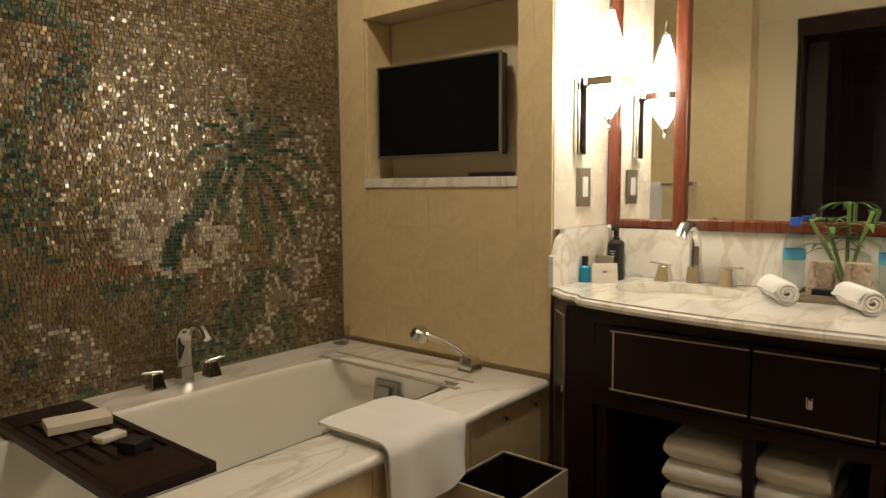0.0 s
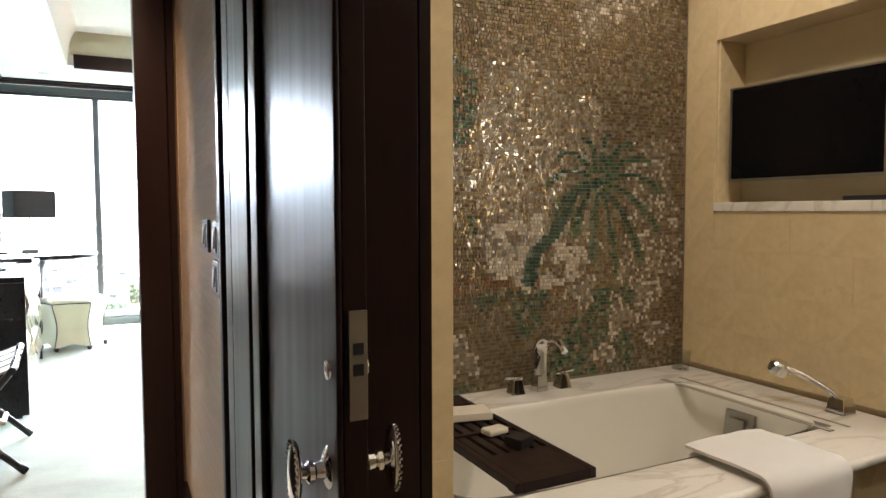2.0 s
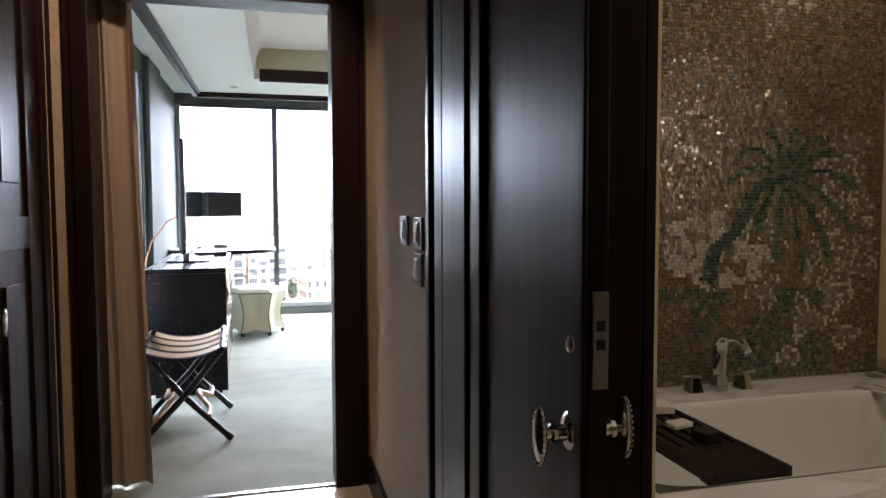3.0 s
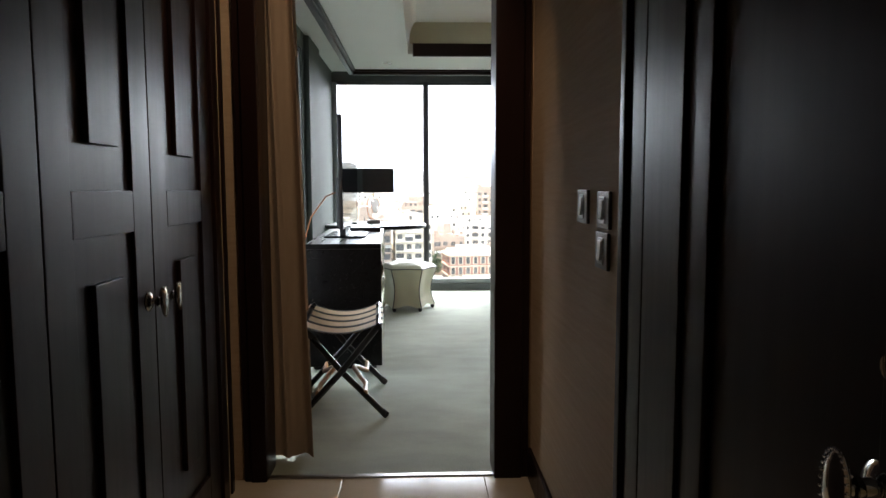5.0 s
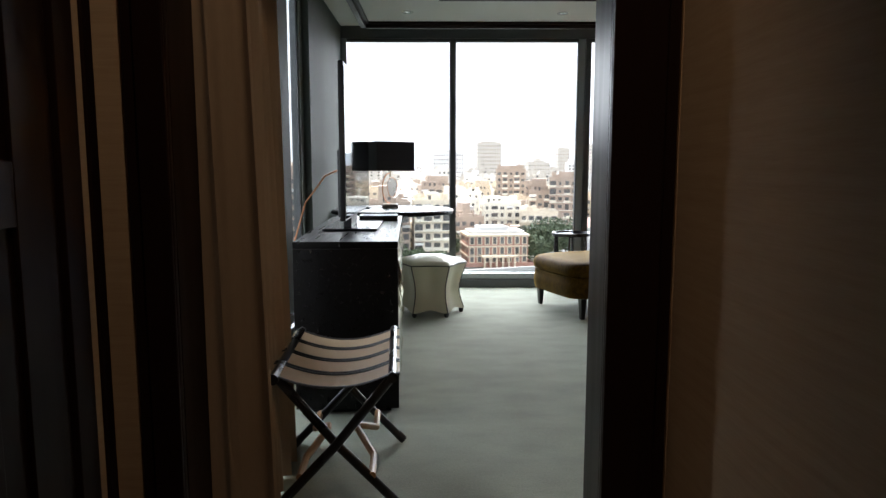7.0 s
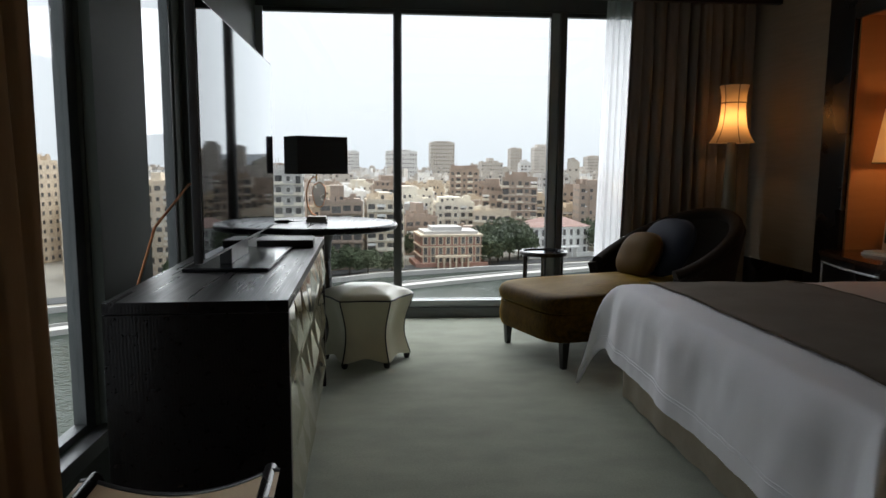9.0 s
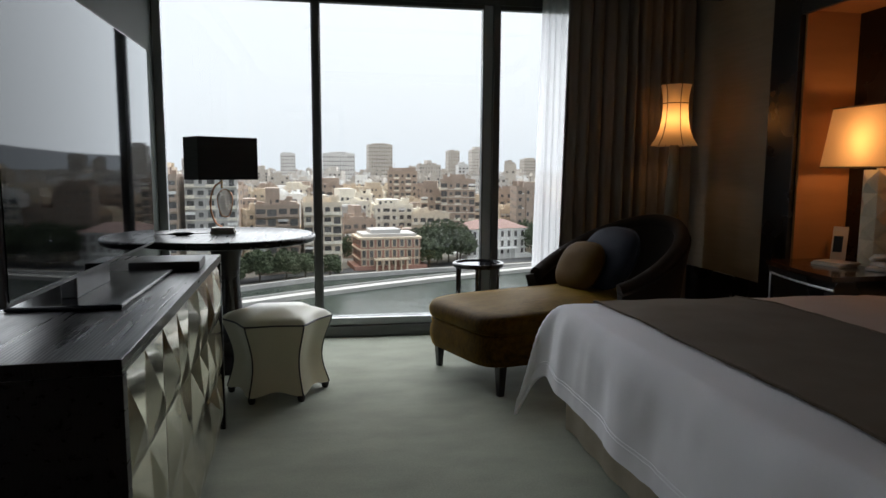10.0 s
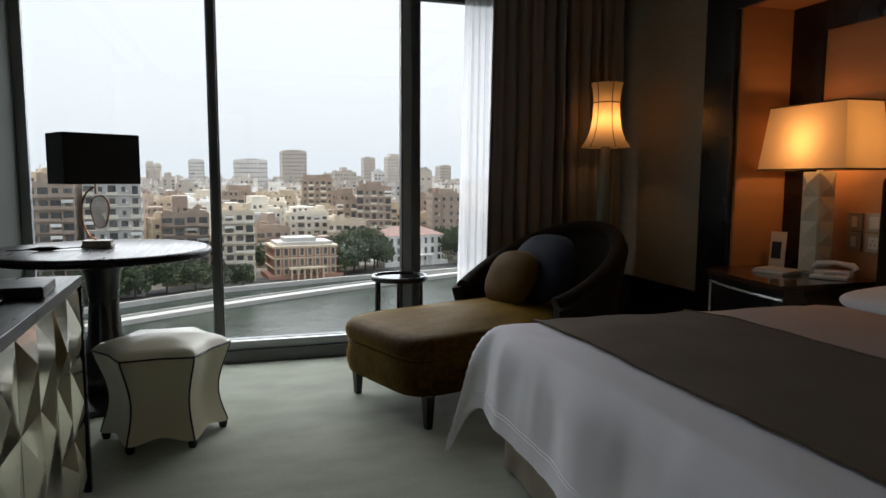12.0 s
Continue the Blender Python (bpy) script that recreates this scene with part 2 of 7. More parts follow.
M_DARK = material("dark_stained_wood", (0.020, 0.0085, 0.0065), 0.34, tint=(0.010, 0.005, 0.0045), scale=2.0, stretch=(14, 14, 1), fine=16, bump=0.02, depth=0.0003, spec=0.18)
M_EBONY = material("black_wenge_wood", (0.004, 0.0035, 0.0035), 0.3, tint=(0.009, 0.008, 0.008), scale=1.6, stretch=(28, 1.6, 28), fine=5, bump=0.7, depth=0.0011, wave=(1.2, 5.0, "X", 0.35), spec=0.2)
M_BLACKWOOD = material("black_lacquered_wood", (0.01, 0.009, 0.009), 0.28, scale=3, fine=40, bump=0.05, depth=0.0006)
M_RED = material("red_mahogany_wood", (0.17, 0.045, 0.018), 0.28, tint=(0.08, 0.018, 0.008), scale=2.2, stretch=(12, 12, 1.2), fine=14, coat=0.35, bump=0.06, depth=0.0006)
M_TILE = material("cream_limestone_tile", (0.76, 0.62, 0.37), 0.3, tint=(0.58, 0.45, 0.245), scale=8, fine=40, bump=0.05, depth=0.0008, per_piece=0.03, blend=0.8)
M_GROUT = material("pale_grout", (0.62, 0.50, 0.31), 0.8, scale=8, fine=90, bump=0.2, depth=0.001)
M_PLASTER = material("cream_plaster", (0.62, 0.54, 0.36), 0.75, scale=2.5, fine=120, bump=0.12, depth=0.0008, blend=0.25)
M_CEIL = material("white_ceiling_paint", (0.82, 0.81, 0.77), 0.8, scale=2, fine=140, bump=0.06, depth=0.0005, blend=0.15)
M_OLIVE = material("pale_olive_paint", (0.52, 0.49, 0.34), 0.8, scale=2, fine=140, bump=0.06, depth=0.0005, blend=0.2)
M_PAPER = material("tan_grasscloth_wallpaper", (0.53, 0.39, 0.25), 0.85, tint=(0.41, 0.29, 0.18), scale=3, stretch=(1.2, 1.2, 26), fine=16, bump=0.35, depth=0.0015, blend=0.8)
M_TAUPE = material("taupe_wall_fabric", (0.27, 0.23, 0.17), 0.85, scale=3, stretch=(1, 1, 14), fine=40, bump=0.2, depth=0.001)
M_GREY = material("grey_green_wall_panel", (0.105, 0.12, 0.105), 0.7, scale=1.5, fine=80, bump=0.06, depth=0.0006, blend=0.3, spec=0.12)
M_AMBERW = material("copper_wall_covering", (0.45, 0.22, 0.09), 0.55, tint=(0.34, 0.15, 0.06), scale=2.5, stretch=(1, 1, 8), fine=50, bump=0.1, depth=0.0008)
M_CARPET = material("grey_sage_wool_carpet", (0.39, 0.42, 0.34), 0.95, tint=(0.235, 0.26, 0.21), scale=3.4, stretch=(0.9, 1.6, 1), fine=120, bump=0.9, depth=0.006, blend=1.0, sheen=0.1, spec=0.1)
M_STONEF = material("cream_marble_floor", (0.62, 0.53, 0.40), 0.1, tint=(0.5, 0.41, 0.29), scale=3, fine=20, bump=0.0, per_piece=0.05, rough_vary=0.04)
M_MARBLE = marble("veined_white_marble")
M_CHROME = material("polished_chrome", (0.75, 0.75, 0.74), 0.08, 1.0, scale=5, bump=0.0, blend=0.1, rough_vary=0.03)
M_STEEL = material("brushed_steel", (0.40, 0.385, 0.36), 0.32, 1.0, scale=8, stretch=(1, 1, 20), bump=0.03, blend=0.2)
M_ALU = material("dark_anodised_frame", (0.10, 0.105, 0.105), 0.4, 0.6, scale=4, fine=80, bump=0.02, blend=0.2)
M_GREYALU = material("pale_grey_metal_face", (0.36, 0.385, 0.39), 0.42, 0.35, scale=4, fine=80, bump=0.02, blend=0.2)
M_NICKEL = material("aged_nickel", (0.42, 0.39, 0.34), 0.2, 1.0, scale=6, bump=0.0, blend=0.3)
M_MIRROR = material("silvered_mirror", (0.88, 0.89, 0.88), 0.015, 1.0, scale=1, bump=0.0, blend=0.02, rough_vary=0.01)
M_SCREEN = dark_glass("black_glass_screen")
M_BLACK = material("black_plastic", (0.012, 0.012, 0.013), 0.4, scale=5, fine=200, bump=0.06, depth=0.0003)
M_ENAMEL = material("white_bath_enamel", (0.84, 0.81, 0.72), 0.07, scale=1.5, bump=0.0, blend=0.05, coat=0.8, rough_vary=0.03)
M_TOWEL = material("white_terry_cotton", (0.82, 0.80, 0.76), 0.95, scale=9, fine=420, bump=0.9, depth=0.003, blend=0.15, sheen=0.5)
M_LINEN = material("white_bed_linen", (0.78, 0.79, 0.83), 0.85, scale=3, fine=300, bump=0.15, depth=0.001, blend=0.08, sheen=0.1, spec=0.2)
M_THROW = material("brown_felt_throw", (0.135, 0.108, 0.078), 0.95, tint=(0.085, 0.067, 0.047), scale=5, fine=320, bump=0.5, depth=0.002, sheen=0.05, spec=0.08)
M_SKIRT = material("beige_jacquard_valance", (0.36, 0.32, 0.24), 0.9, tint=(0.25, 0.22, 0.16), scale=14, fine=200, bump=0.5, depth=0.002)
# Gold and near-black noise patches put the nap's highlights into the velvet colour.
M_VELVET = material("olive_gold_velvet", (0.10, 0.052, 0.003), 0.6, tint=(0.006, 0.003, 0.0006), scale=4.0, stretch=(0.7, 1.8, 1), fine=40, bump=0.3, depth=0.004, sheen=0.4, blend=1.0, spec=0.06)
M_VELVET.node_tree.nodes["Principled BSDF"].inputs["Sheen Tint"].default_value = (1.0, 0.64, 0.10, 1)
M_VELVET.node_tree.nodes["Principled BSDF"].inputs["Sheen Roughness"].default_value = 0.32
M_DVELVET = material("dark_brown_velvet", (0.017, 0.012, 0.008), 0.85, scale=4, fine=80, bump=0.2, depth=0.001, sheen=0.02, spec=0.15)
M_BLUE = material("slate_blue_velvet", (0.017, 0.021, 0.033), 0.75, scale=4, fine=90, bump=0.2, depth=0.002, sheen=0.04, spec=0.15)
M_LEATHER = material("cream_leather", (0.60, 0.58, 0.42), 0.33, tint=(0.50, 0.48, 0.33), scale=4, fine=180, bump=0.25, depth=0.0008)
M_STRAP = material("tan_saddle_leather", (0.55, 0.42, 0.27), 0.5, tint=(0.44, 0.32, 0.19), scale=6, fine=200, bump=0.2, depth=0.0006)
M_CURTAIN = material("taupe_lined_curtain", (0.175, 0.15, 0.125), 0.85, scale=4, stretch=(8, 8, 0.6), fine=60, bump=0.15, depth=0.001, sheen=0.2)
M_GOLDCURT = material("gold_beige_curtain", (0.40, 0.295, 0.20), 0.85, scale=4, stretch=(8, 8, 0.6), fine=60, bump=0.15, depth=0.001, sheen=0.1)
M_GOLD = material("polished_brass", (0.72, 0.55, 0.30), 0.2, 1.0, scale=5, bump=0.0, blend=0.15)
M_COPPER = material("copper_wire", (0.62, 0.28, 0.14), 0.3, 1.0, scale=6, bump=0.02, blend=0.2)
M_PANE = glass("clear_window_glass", (0.97, 1.0, 0.985))
M_WHITEP = material("white_plastic", (0.78, 0.77, 0.74), 0.4, scale=4, fine=150, bump=0.03, depth=0.0003, blend=0.08)

# ---------------------------------------------------------------- the shell of the rooms
# bathroom with tub alcove and vanity; corridor with wardrobe; bedroom with the window wall
TVX, MOSY, SCY, MIRX = 2.262, 3.17, 2.148, 2.671
COR_E, COR_W, DOORY = 0.38, -0.88, 4.04
WINY, LEFTX, HEADX, BACKX = 9.45, -1.12, 2.97, 3.36
LOW, CEIL, TOP = 2.45, 2.575, 2.95
NY0, NY1, NZ0, NZ1 = 2.28, 3.012, 1.27, 1.905          # television niche
TX0, TX1, TY0, TY1 = -0.176, 2.5, 4.6, 8.11            # ceiling tray

structure("floor", box(LEFTX - 0.2, BACKX + 0.1, DOORY + 0.03, WINY, -0.12, 0.0), M_CARPET, "grey-green wool carpet with broad soft streaks", "carpet")
floor_stone = structure("floor_stone", box(COR_W - 0.2, MIRX + 0.3, -1.6, DOORY + 0.03, -0.12, -0.012), M_GROUT, "polished cream stone floor of corridor and bathroom", "floor")

# wall between corridor and bathroom; the leaf stands in its recess, the opening runs from y 0.5 to 1.85
structure("wall_corridor_east", boxes((COR_E, 0.513, 2.72, DOORY, 0, LOW), (COR_E, 0.513, -1.6, 0.42, 0, LOW), (COR_E, 0.513, 0.42, 2.72, 2.2, LOW), (0.44, 0.513, 2.2, 2.72, 0, 2.2)), M_PAPER, "tan grasscloth-papered corridor wall", "wall")
wall_return = structure("wall_bath_return", box(0.515, 0.68, 2.21, MOSY + 0.13, 0, 2.7), M_GROUT, "cream tiled end wall of the bath alcove", "wall")
wall_mosaic = structure("wall_mosaic", box(0.515, MIRX + 0.3, MOSY, MOSY + 0.15, 0, 2.7), material("brown_mosaic_grout", (0.25, 0.19, 0.12), 0.85, scale=9, fine=120, bump=0.2, depth=0.001), "bath wall covered in glittering glass mosaic with a palm", "wall")
X0, X1 = TVX + 0.010, MIRX + 0.3
wall_tv = structure("wall_tv", boxes((X0, X1, NY0, NY1, 0, NZ0), (X0, X1, NY0, NY1, NZ1, 2.7), (X0, X1, SCY + 0.010, NY0, 0, 2.7), (X0, X1, NY1, MOSY, 0, 2.7), (TVX + 0.16, X1, NY0, NY1, NZ0, NZ1)),
                    M_GROUT, "cream limestone wall with a television niche", "wall")
# Same cream plaster as the other bathroom walls.
structure("niche_back", box(TVX + 0.15, TVX + 0.158, NY0, NY1, NZ0, NZ1), M_PLASTER, "cream plaster back of the television niche", "wall")
structure("niche_sill", box(TVX - 0.006, TVX + 0.149, NY0 + 0.002, NY1 - 0.002, NZ0 - 0.03, NZ0 + 0.006, 0.003), M_MARBLE, "marble sill of the television niche", "sill", 30)
structure("wall_mirror", box(MIRX + 0.004, MIRX + 0.3, -1.6, SCY + 0.008, 0, 2.7), M_PLASTER, "cream wall behind the vanity mirror", "wall")
structure("wall_vanity_end", box(X0, MIRX + 0.002, 0.40, 0.57, 0, 2.7), M_PLASTER, "plain cream return wall at the vanity end", "wall")
structure("wall_bath_south", box(0.515, MIRX + 0.3, -1.75, -1.6, 0, 2.7), M_PLASTER, "plain cream bathroom wall", "wall")
structure("wall_bath_west", boxes((0.515, 0.53, -1.6, 0.42, 0, 2.7), (0.515, 0.53, 0.42, 2.2, 2.21, 2.7), (0.515, 0.530, 1.986, 2.199, 0, 2.209)), M_PLASTER, "cream plaster above and beside the bathroom door", "wall")
structure("ceiling_bath", box(0.38, MIRX + 0.3, -1.75, MOSY + 0.15, 2.7, 2.8), M_CEIL, "white bathroom ceiling", "ceiling")
# corridor
structure("wall_corridor_west", box(COR_W - 0.2, COR_W - 0.04, -1.6, DOORY, 0, LOW), M_PAPER, "corridor wall behind the wardrobe doors", "wall")
structure("wall_corridor_south", box(COR_W - 0.2, 0.513, -1.75, -1.6, 0, LOW), M_PAPER, "plain end wall of the corridor", "wall")
structure("ceiling_corridor", box(COR_W - 0.2, 0.513, -1.75, DOORY, LOW, 2.9), M_CEIL, "white corridor ceiling", "ceiling")
# wall between corridor and bedroom, with its doorway
structure("wall_bedroom_south", boxes((LEFTX - 0.2, -0.80, DOORY, DOORY + 0.13, 0, TOP), (0.33, BACKX + 0.1, DOORY, DOORY + 0.13, 0, TOP), (-0.80, 0.33, DOORY, DOORY + 0.13, 2.24, TOP)), M_PAPER, "papered wall round the bedroom doorway", "wall")
# bedroom
SL0, SL1 = 6.82, 7.32
LW0, LW1 = 4.60, 6.30
structure("wall_left", boxes((LEFTX - 0.06, LEFTX, DOORY + 0.13, LW0, 0, TOP), (LEFTX - 0.06, LEFTX, LW1, SL0, 0, TOP), (LEFTX - 0.06, LEFTX, LW0, LW1, 0, 0.30), (LEFTX - 0.06, LEFTX, LW0, LW1, 2.50, TOP), (LEFTX - 0.06, LEFTX, SL1, WINY - 0.05, 0, TOP), (LEFTX - 0.06, LEFTX, SL0, SL1, 0, 0.12), (LEFTX - 0.06, LEFTX, SL0, SL1, 2.46, TOP)), M_GREY, "grey-green panelled wall with two tall windows", "wall")
structure("wall_head", boxes((HEADX, BACKX + 0.1, 8.38, WINY - 0.05, 0, TOP), (BACKX, BACKX + 0.1, DOORY + 0.13, 8.38, 0, 2.3), (HEADX + 0.004, BACKX + 0.1, DOORY + 0.13, 8.38, 2.3, TOP)), M_TAUPE, "taupe fabric wall with a recess for the bed head", "wall")
structure("wall_window", boxes((LEFTX - 0.2, BACKX + 0.1, WINY - 0.05, WINY + 0.15, -0.12, 0.10), (LEFTX - 0.2, BACKX + 0.1, WINY - 0.05, WINY + 0.15, 2.50, TOP), (2.5, BACKX + 0.1, WINY - 0.05, WINY + 0.15, 0.10, 2.50)), M_ALU, "dark metal sill and head of the window wall", "wall")
# ceiling with a raised tray; a slot for curtains runs along two sides
structure("ceiling", boxes((LEFTX + 0.26, HEADX, TY1 + 0.02, 9.05, CEIL, TOP), (LEFTX + 0.26, TX0 - 0.02, DOORY + 0.13, TY1 + 0.02, CEIL, TOP), (TX0 - 0.02, HEADX, DOORY + 0.13, TY0, CEIL, TOP), (TX1, HEADX, TY0, TY1 + 0.02, CEIL, TOP),
                           (TX0 - 0.02, TX1, TY0, TY1 + 0.02, 2.88, TOP), (LEFTX, LEFTX + 0.26, DOORY + 0.13, WINY - 0.05, 2.62, TOP), (LEFTX + 0.26, HEADX, 9.05, WINY - 0.05, 2.62, TOP)), M_CEIL, "white ceiling with a raised tray", "ceiling")
structure("ceiling_tray_trim", boxes((TX0 + 0.03, TX1 - 0.03, TY1 - 0.03, TY1, 2.545, 2.67), (TX1 - 0.03, TX1, TY0, TY1, 2.545, 2.67), (TX0 + 0.03, TX1 - 0.03, TY0, TY0 + 0.03, 2.545, 2.67)), M_DARK, "dark wood band round the ceiling tray", "trim")
cove = bmesh.new()
for k in range(8):
    a0, a1 = math.pi / 2 * k / 8, math.pi / 2 * (k + 1) / 8
    vs = [cove.verts.new((TX0 - 0.02 + 0.10 * (1 - math.cos(a)) , y, CEIL - 0.03 + 0.34 * math.sin(a))) for a, y in ((a0, TY0), (a0, TY1 - 0.03), (a1, TY1 - 0.03), (a1, TY0))]
    cove.faces.new(vs)
bmesh.ops.remove_doubles(cove, verts=cove.verts, dist=1e-5)
bmesh.ops.solidify(cove, geom=list(cove.faces), thickness=0.01)
structure("ceiling_cove", cove, M_CEIL, "curved white cove along the ceiling tray", "ceiling", 60)
structure("ceiling_tray_side", box(TX0, TX1, TY1 - 0.012, TY1 + 0.01, 2.672, 2.88), M_OLIVE, "pale olive upper side of the ceiling tray", "ceiling")
structure("crown_moulding", boxes((LEFTX + 0.245, LEFTX + 0.29, DOORY + 0.13, 9.02, 2.52, 2.60), (LEFTX + 0.29, HEADX, 9.02, 9.06, 2.52, 2.60), (LEFTX + 0.255, LEFTX + 0.32, DOORY + 0.13, 9.02, 2.555, 2.574), (LEFTX + 0.32, HEADX, 8.99, 9.02, 2.555, 2.574)), M_DARK, "dark wood moulding along the ceiling edge", "trim")
structure("baseboard", boxes((COR_E - 0.016, COR_E, 2.73, DOORY - 0.02, 0, 0.13), bevel=0.003), M_DARK, "dark wooden skirting board in the corridor", "skirting board")

# doorway lining and frame between corridor and bedroom
dw = tagged(thing("door_frame", "dark-stained wooden doorway lining into the bedroom", "door frame"), kind="structure")
for x0, x1, z0, z1 in ((-0.83, -0.735, 0, 2.13), (0.222, 0.368, 0, 2.13), (-0.83, 0.368, 2.13, 2.27)):
    bm = box(x0, x1, DOORY - 0.02, DOORY - 0.001, z0, z1, 0.004)
    xi0, xi1 = (x0 + 0.03, x1) if x1 < 0 else (x0, x1 - 0.03)
    if z0 == 0:
        add_box(bm, xi0, xi1, DOORY - 0.032, DOORY - 0.02, z0, z1 - 0.002, 0.004)
    part("jamb" if z0 == 0 else "head", bm, M_DARK, dw)
part("lining", boxes((-0.80, -0.735, DOORY - 0.001, DOORY + 0.15, 0, 2.13), (0.222, 0.33, DOORY - 0.001, DOORY + 0.15, 0, 2.13), (-0.80, 0.33, DOORY - 0.001, DOORY + 0.15, 2.13, 2.24)), M_DARK, dw)
part("threshold", box(-0.735, 0.222, DOORY + 0.0, DOORY + 0.03, -0.01, 0.006, 0.002), M_STEEL, dw, "brushed metal threshold strip")

# bathroom door: frame, end post and the leaf that stands open in its recess
bf = tagged(thing("door_frame", "dark wooden frame with stepped moulding round the bathroom door", "door frame"), kind="structure")
for k, (y0, y1, x) in enumerate(((2.715, 2.75, 0.352), (2.68, 2.715, 0.366), (2.60, 2.68, 0.358))):
    part("moulding", box(x, 0.439, y0, y1 - 0.001, 0, 2.2 - 0.002 * k, 0.004), M_DARK, bf)
part("post", box(0.398, 0.513, 1.958, 2.198, 0, 2.2, 0.003), M_DARK, bf)
part("head", box(COR_E - 0.02, 0.513, 0.42, 2.6, 2.105, 2.2, 0.004), M_DARK, bf)
part("jamb", box(COR_E - 0.03, 0.513, 0.34, 0.48, 0, 2.1, 0.004), M_DARK, bf)
part("bath_architrave", boxes((0.514, 0.531, 1.957, 1.985, 0, 2.1), (0.531, 0.545, 0.36, 0.47, 0, 2.1), (0.532, 0.545, 0.36, 1.985, 2.101, 2.2)), M_DARK, bf)

leaf = tagged(thing("door", "dark-stained panelled bathroom door standing open, chrome lock and oval knobs", "door", pose(0.367, 1.85, 0.01)), kind="structure")
bm = box(0, 0.03, 0.0, 0.75, 0.0, 2.07, 0.003)
part("door_leaf", bm, M_DARK, leaf)
part("stile", box(-0.008, -0.0003, 0.0, 0.045, 0.0, 2.07, 0.003), M_DARK, leaf)
part("stile", box(-0.012, -0.0003, 0.44, 0.50, 0.0, 2.07, 0.004), M_DARK, leaf)
part("stile", box(-0.008, -0.0003, 0.56, 0.75, 0.0, 2.07, 0.003), M_DARK, leaf)
plate = part("lock_plate", box(0.006, 0.029, -0.003, 0.001, 0.99, 1.12, 0.001), M_STEEL, leaf, "brushed steel lock plate")
for z in (1.075, 1.05):
    part("bolt_slot", box(0.011, 0.024, -0.0045, -0.002, z - 0.007, z + 0.007, 0.001), M_BLACK, plate)
for z in (1.11, 1.0):
    part("screw", lathe([(0, -0.005), (0.006, -0.0045), (0.006, -0.002), (0, -0.002)], 12, pose(0.0175, 0.0, z, 90) @ pose(0, 0, 0.0)), M_CHROME, plate)
for x in (-0.004, 0.034):
    part("thumb_turn", lathe([(0, -0.008), (0.012, -0.006), (0.014, 0), (0.012, 0.006), (0, 0.008)], 16, pose(x, 0.035, 1.045, 0, 90)), M_CHROME, leaf, "chrome thumb turn")


def oval_knob(parent, m, metal):
    knob = part("knob", lathe([(0, 0), (0.026, 0), (0.028, 0.004), (0.022, 0.009), (0.012, 0.012), (0.010, 0.022), (0.014, 0.025), (0.014, 0.031), (0.009, 0.034), (0.008, 0.043), (0, 0.043)], 20, m), metal, parent, "turned chrome door knob")
    bm = bmesh.new()
    bmesh.ops.create_uvsphere(bm, u_segments=24, v_segments=12, radius=1)
    bmesh.ops.transform(bm, matrix=m @ Matrix.Translation((0, 0, 0.047)) @ Matrix.Diagonal((0.042, 0.021, 0.008, 1)), verts=bm.verts)
    for k in range(30):
        a = 2 * math.pi * k / 30
        r = bmesh.ops.create_icosphere(bm, subdivisions=1, radius=0.0026)["verts"]
        bmesh.ops.transform(bm, matrix=m @ Matrix.Translation((0.042 * math.cos(a), 0.021 * math.sin(a), 0.050)), verts=r)
    part("grip", bm, metal, knob)
    return knob


oval_knob(leaf, pose(-0.001, 0.045, 0.92, 0, -90, 0), M_CHROME)
oval_knob(leaf, pose(0.031, 0.045, 0.92, 0, 90, 0), M_CHROME)

# ---------------------------------------------------------------- bathroom
DECK = 0.60
tub = thing("bathtub", "white enamel bathtub set in a veined marble deck", "bathtub")
TB = (0.80, 2.045, 2.36, 2.955)                        # opening of the tub
DY0 = 2.165
for r in ((0.682, TB[0], DY0, MOSY - 0.004), (TB[1], TVX - 0.001, DY0, MOSY - 0.004), (TB[0], TB[1], DY0, TB[2]), (TB[0], TB[1], TB[3], MOSY - 0.004)):
    part("deck_slab", box(*r, DECK - 0.035, DECK), M_MARBLE, tub, "veined white marble deck slab", 0)
part("deck_edge", tube([(0.69, DY0, DECK - 0.016), (TVX - 0.004, DY0, DECK - 0.016)], 0.0155, 12), M_MARBLE, tub)


def tub_shell(u, v):
    """Rounded rectangle narrowing towards the floor of the tub."""
    a = 2 * math.pi * u
    e = 0.28
    sx = math.copysign(abs(math.cos(a)) ** e, math.cos(a))
    sy = math.copysign(abs(math.sin(a)) ** e, math.sin(a))
    cx, cy = (TB[0] + TB[1]) / 2, (TB[2] + TB[3]) / 2
    hx, hy = (TB[1] - TB[0]) / 2, (TB[3] - TB[2]) / 2
    if v < 0.12:
        k = v / 0.12
        s, z = 1.012 - 0.03 * k, DECK + 0.004 - 0.012 * k * k
    elif v < 0.72:
        k = (v - 0.12) / 0.6
        s, z = 0.982 - 0.13 * k ** 1.3, DECK - 0.008 - 0.37 * k
    else:
        k = (v - 0.72) / 0.28
        s, z = 0.852 * (1 - k) + 0.0, DECK - 0.378 - 0.05 * math.sin(k * math.pi / 2)
    return (cx + hx * s * sx, cy + hy * s * sy, z)


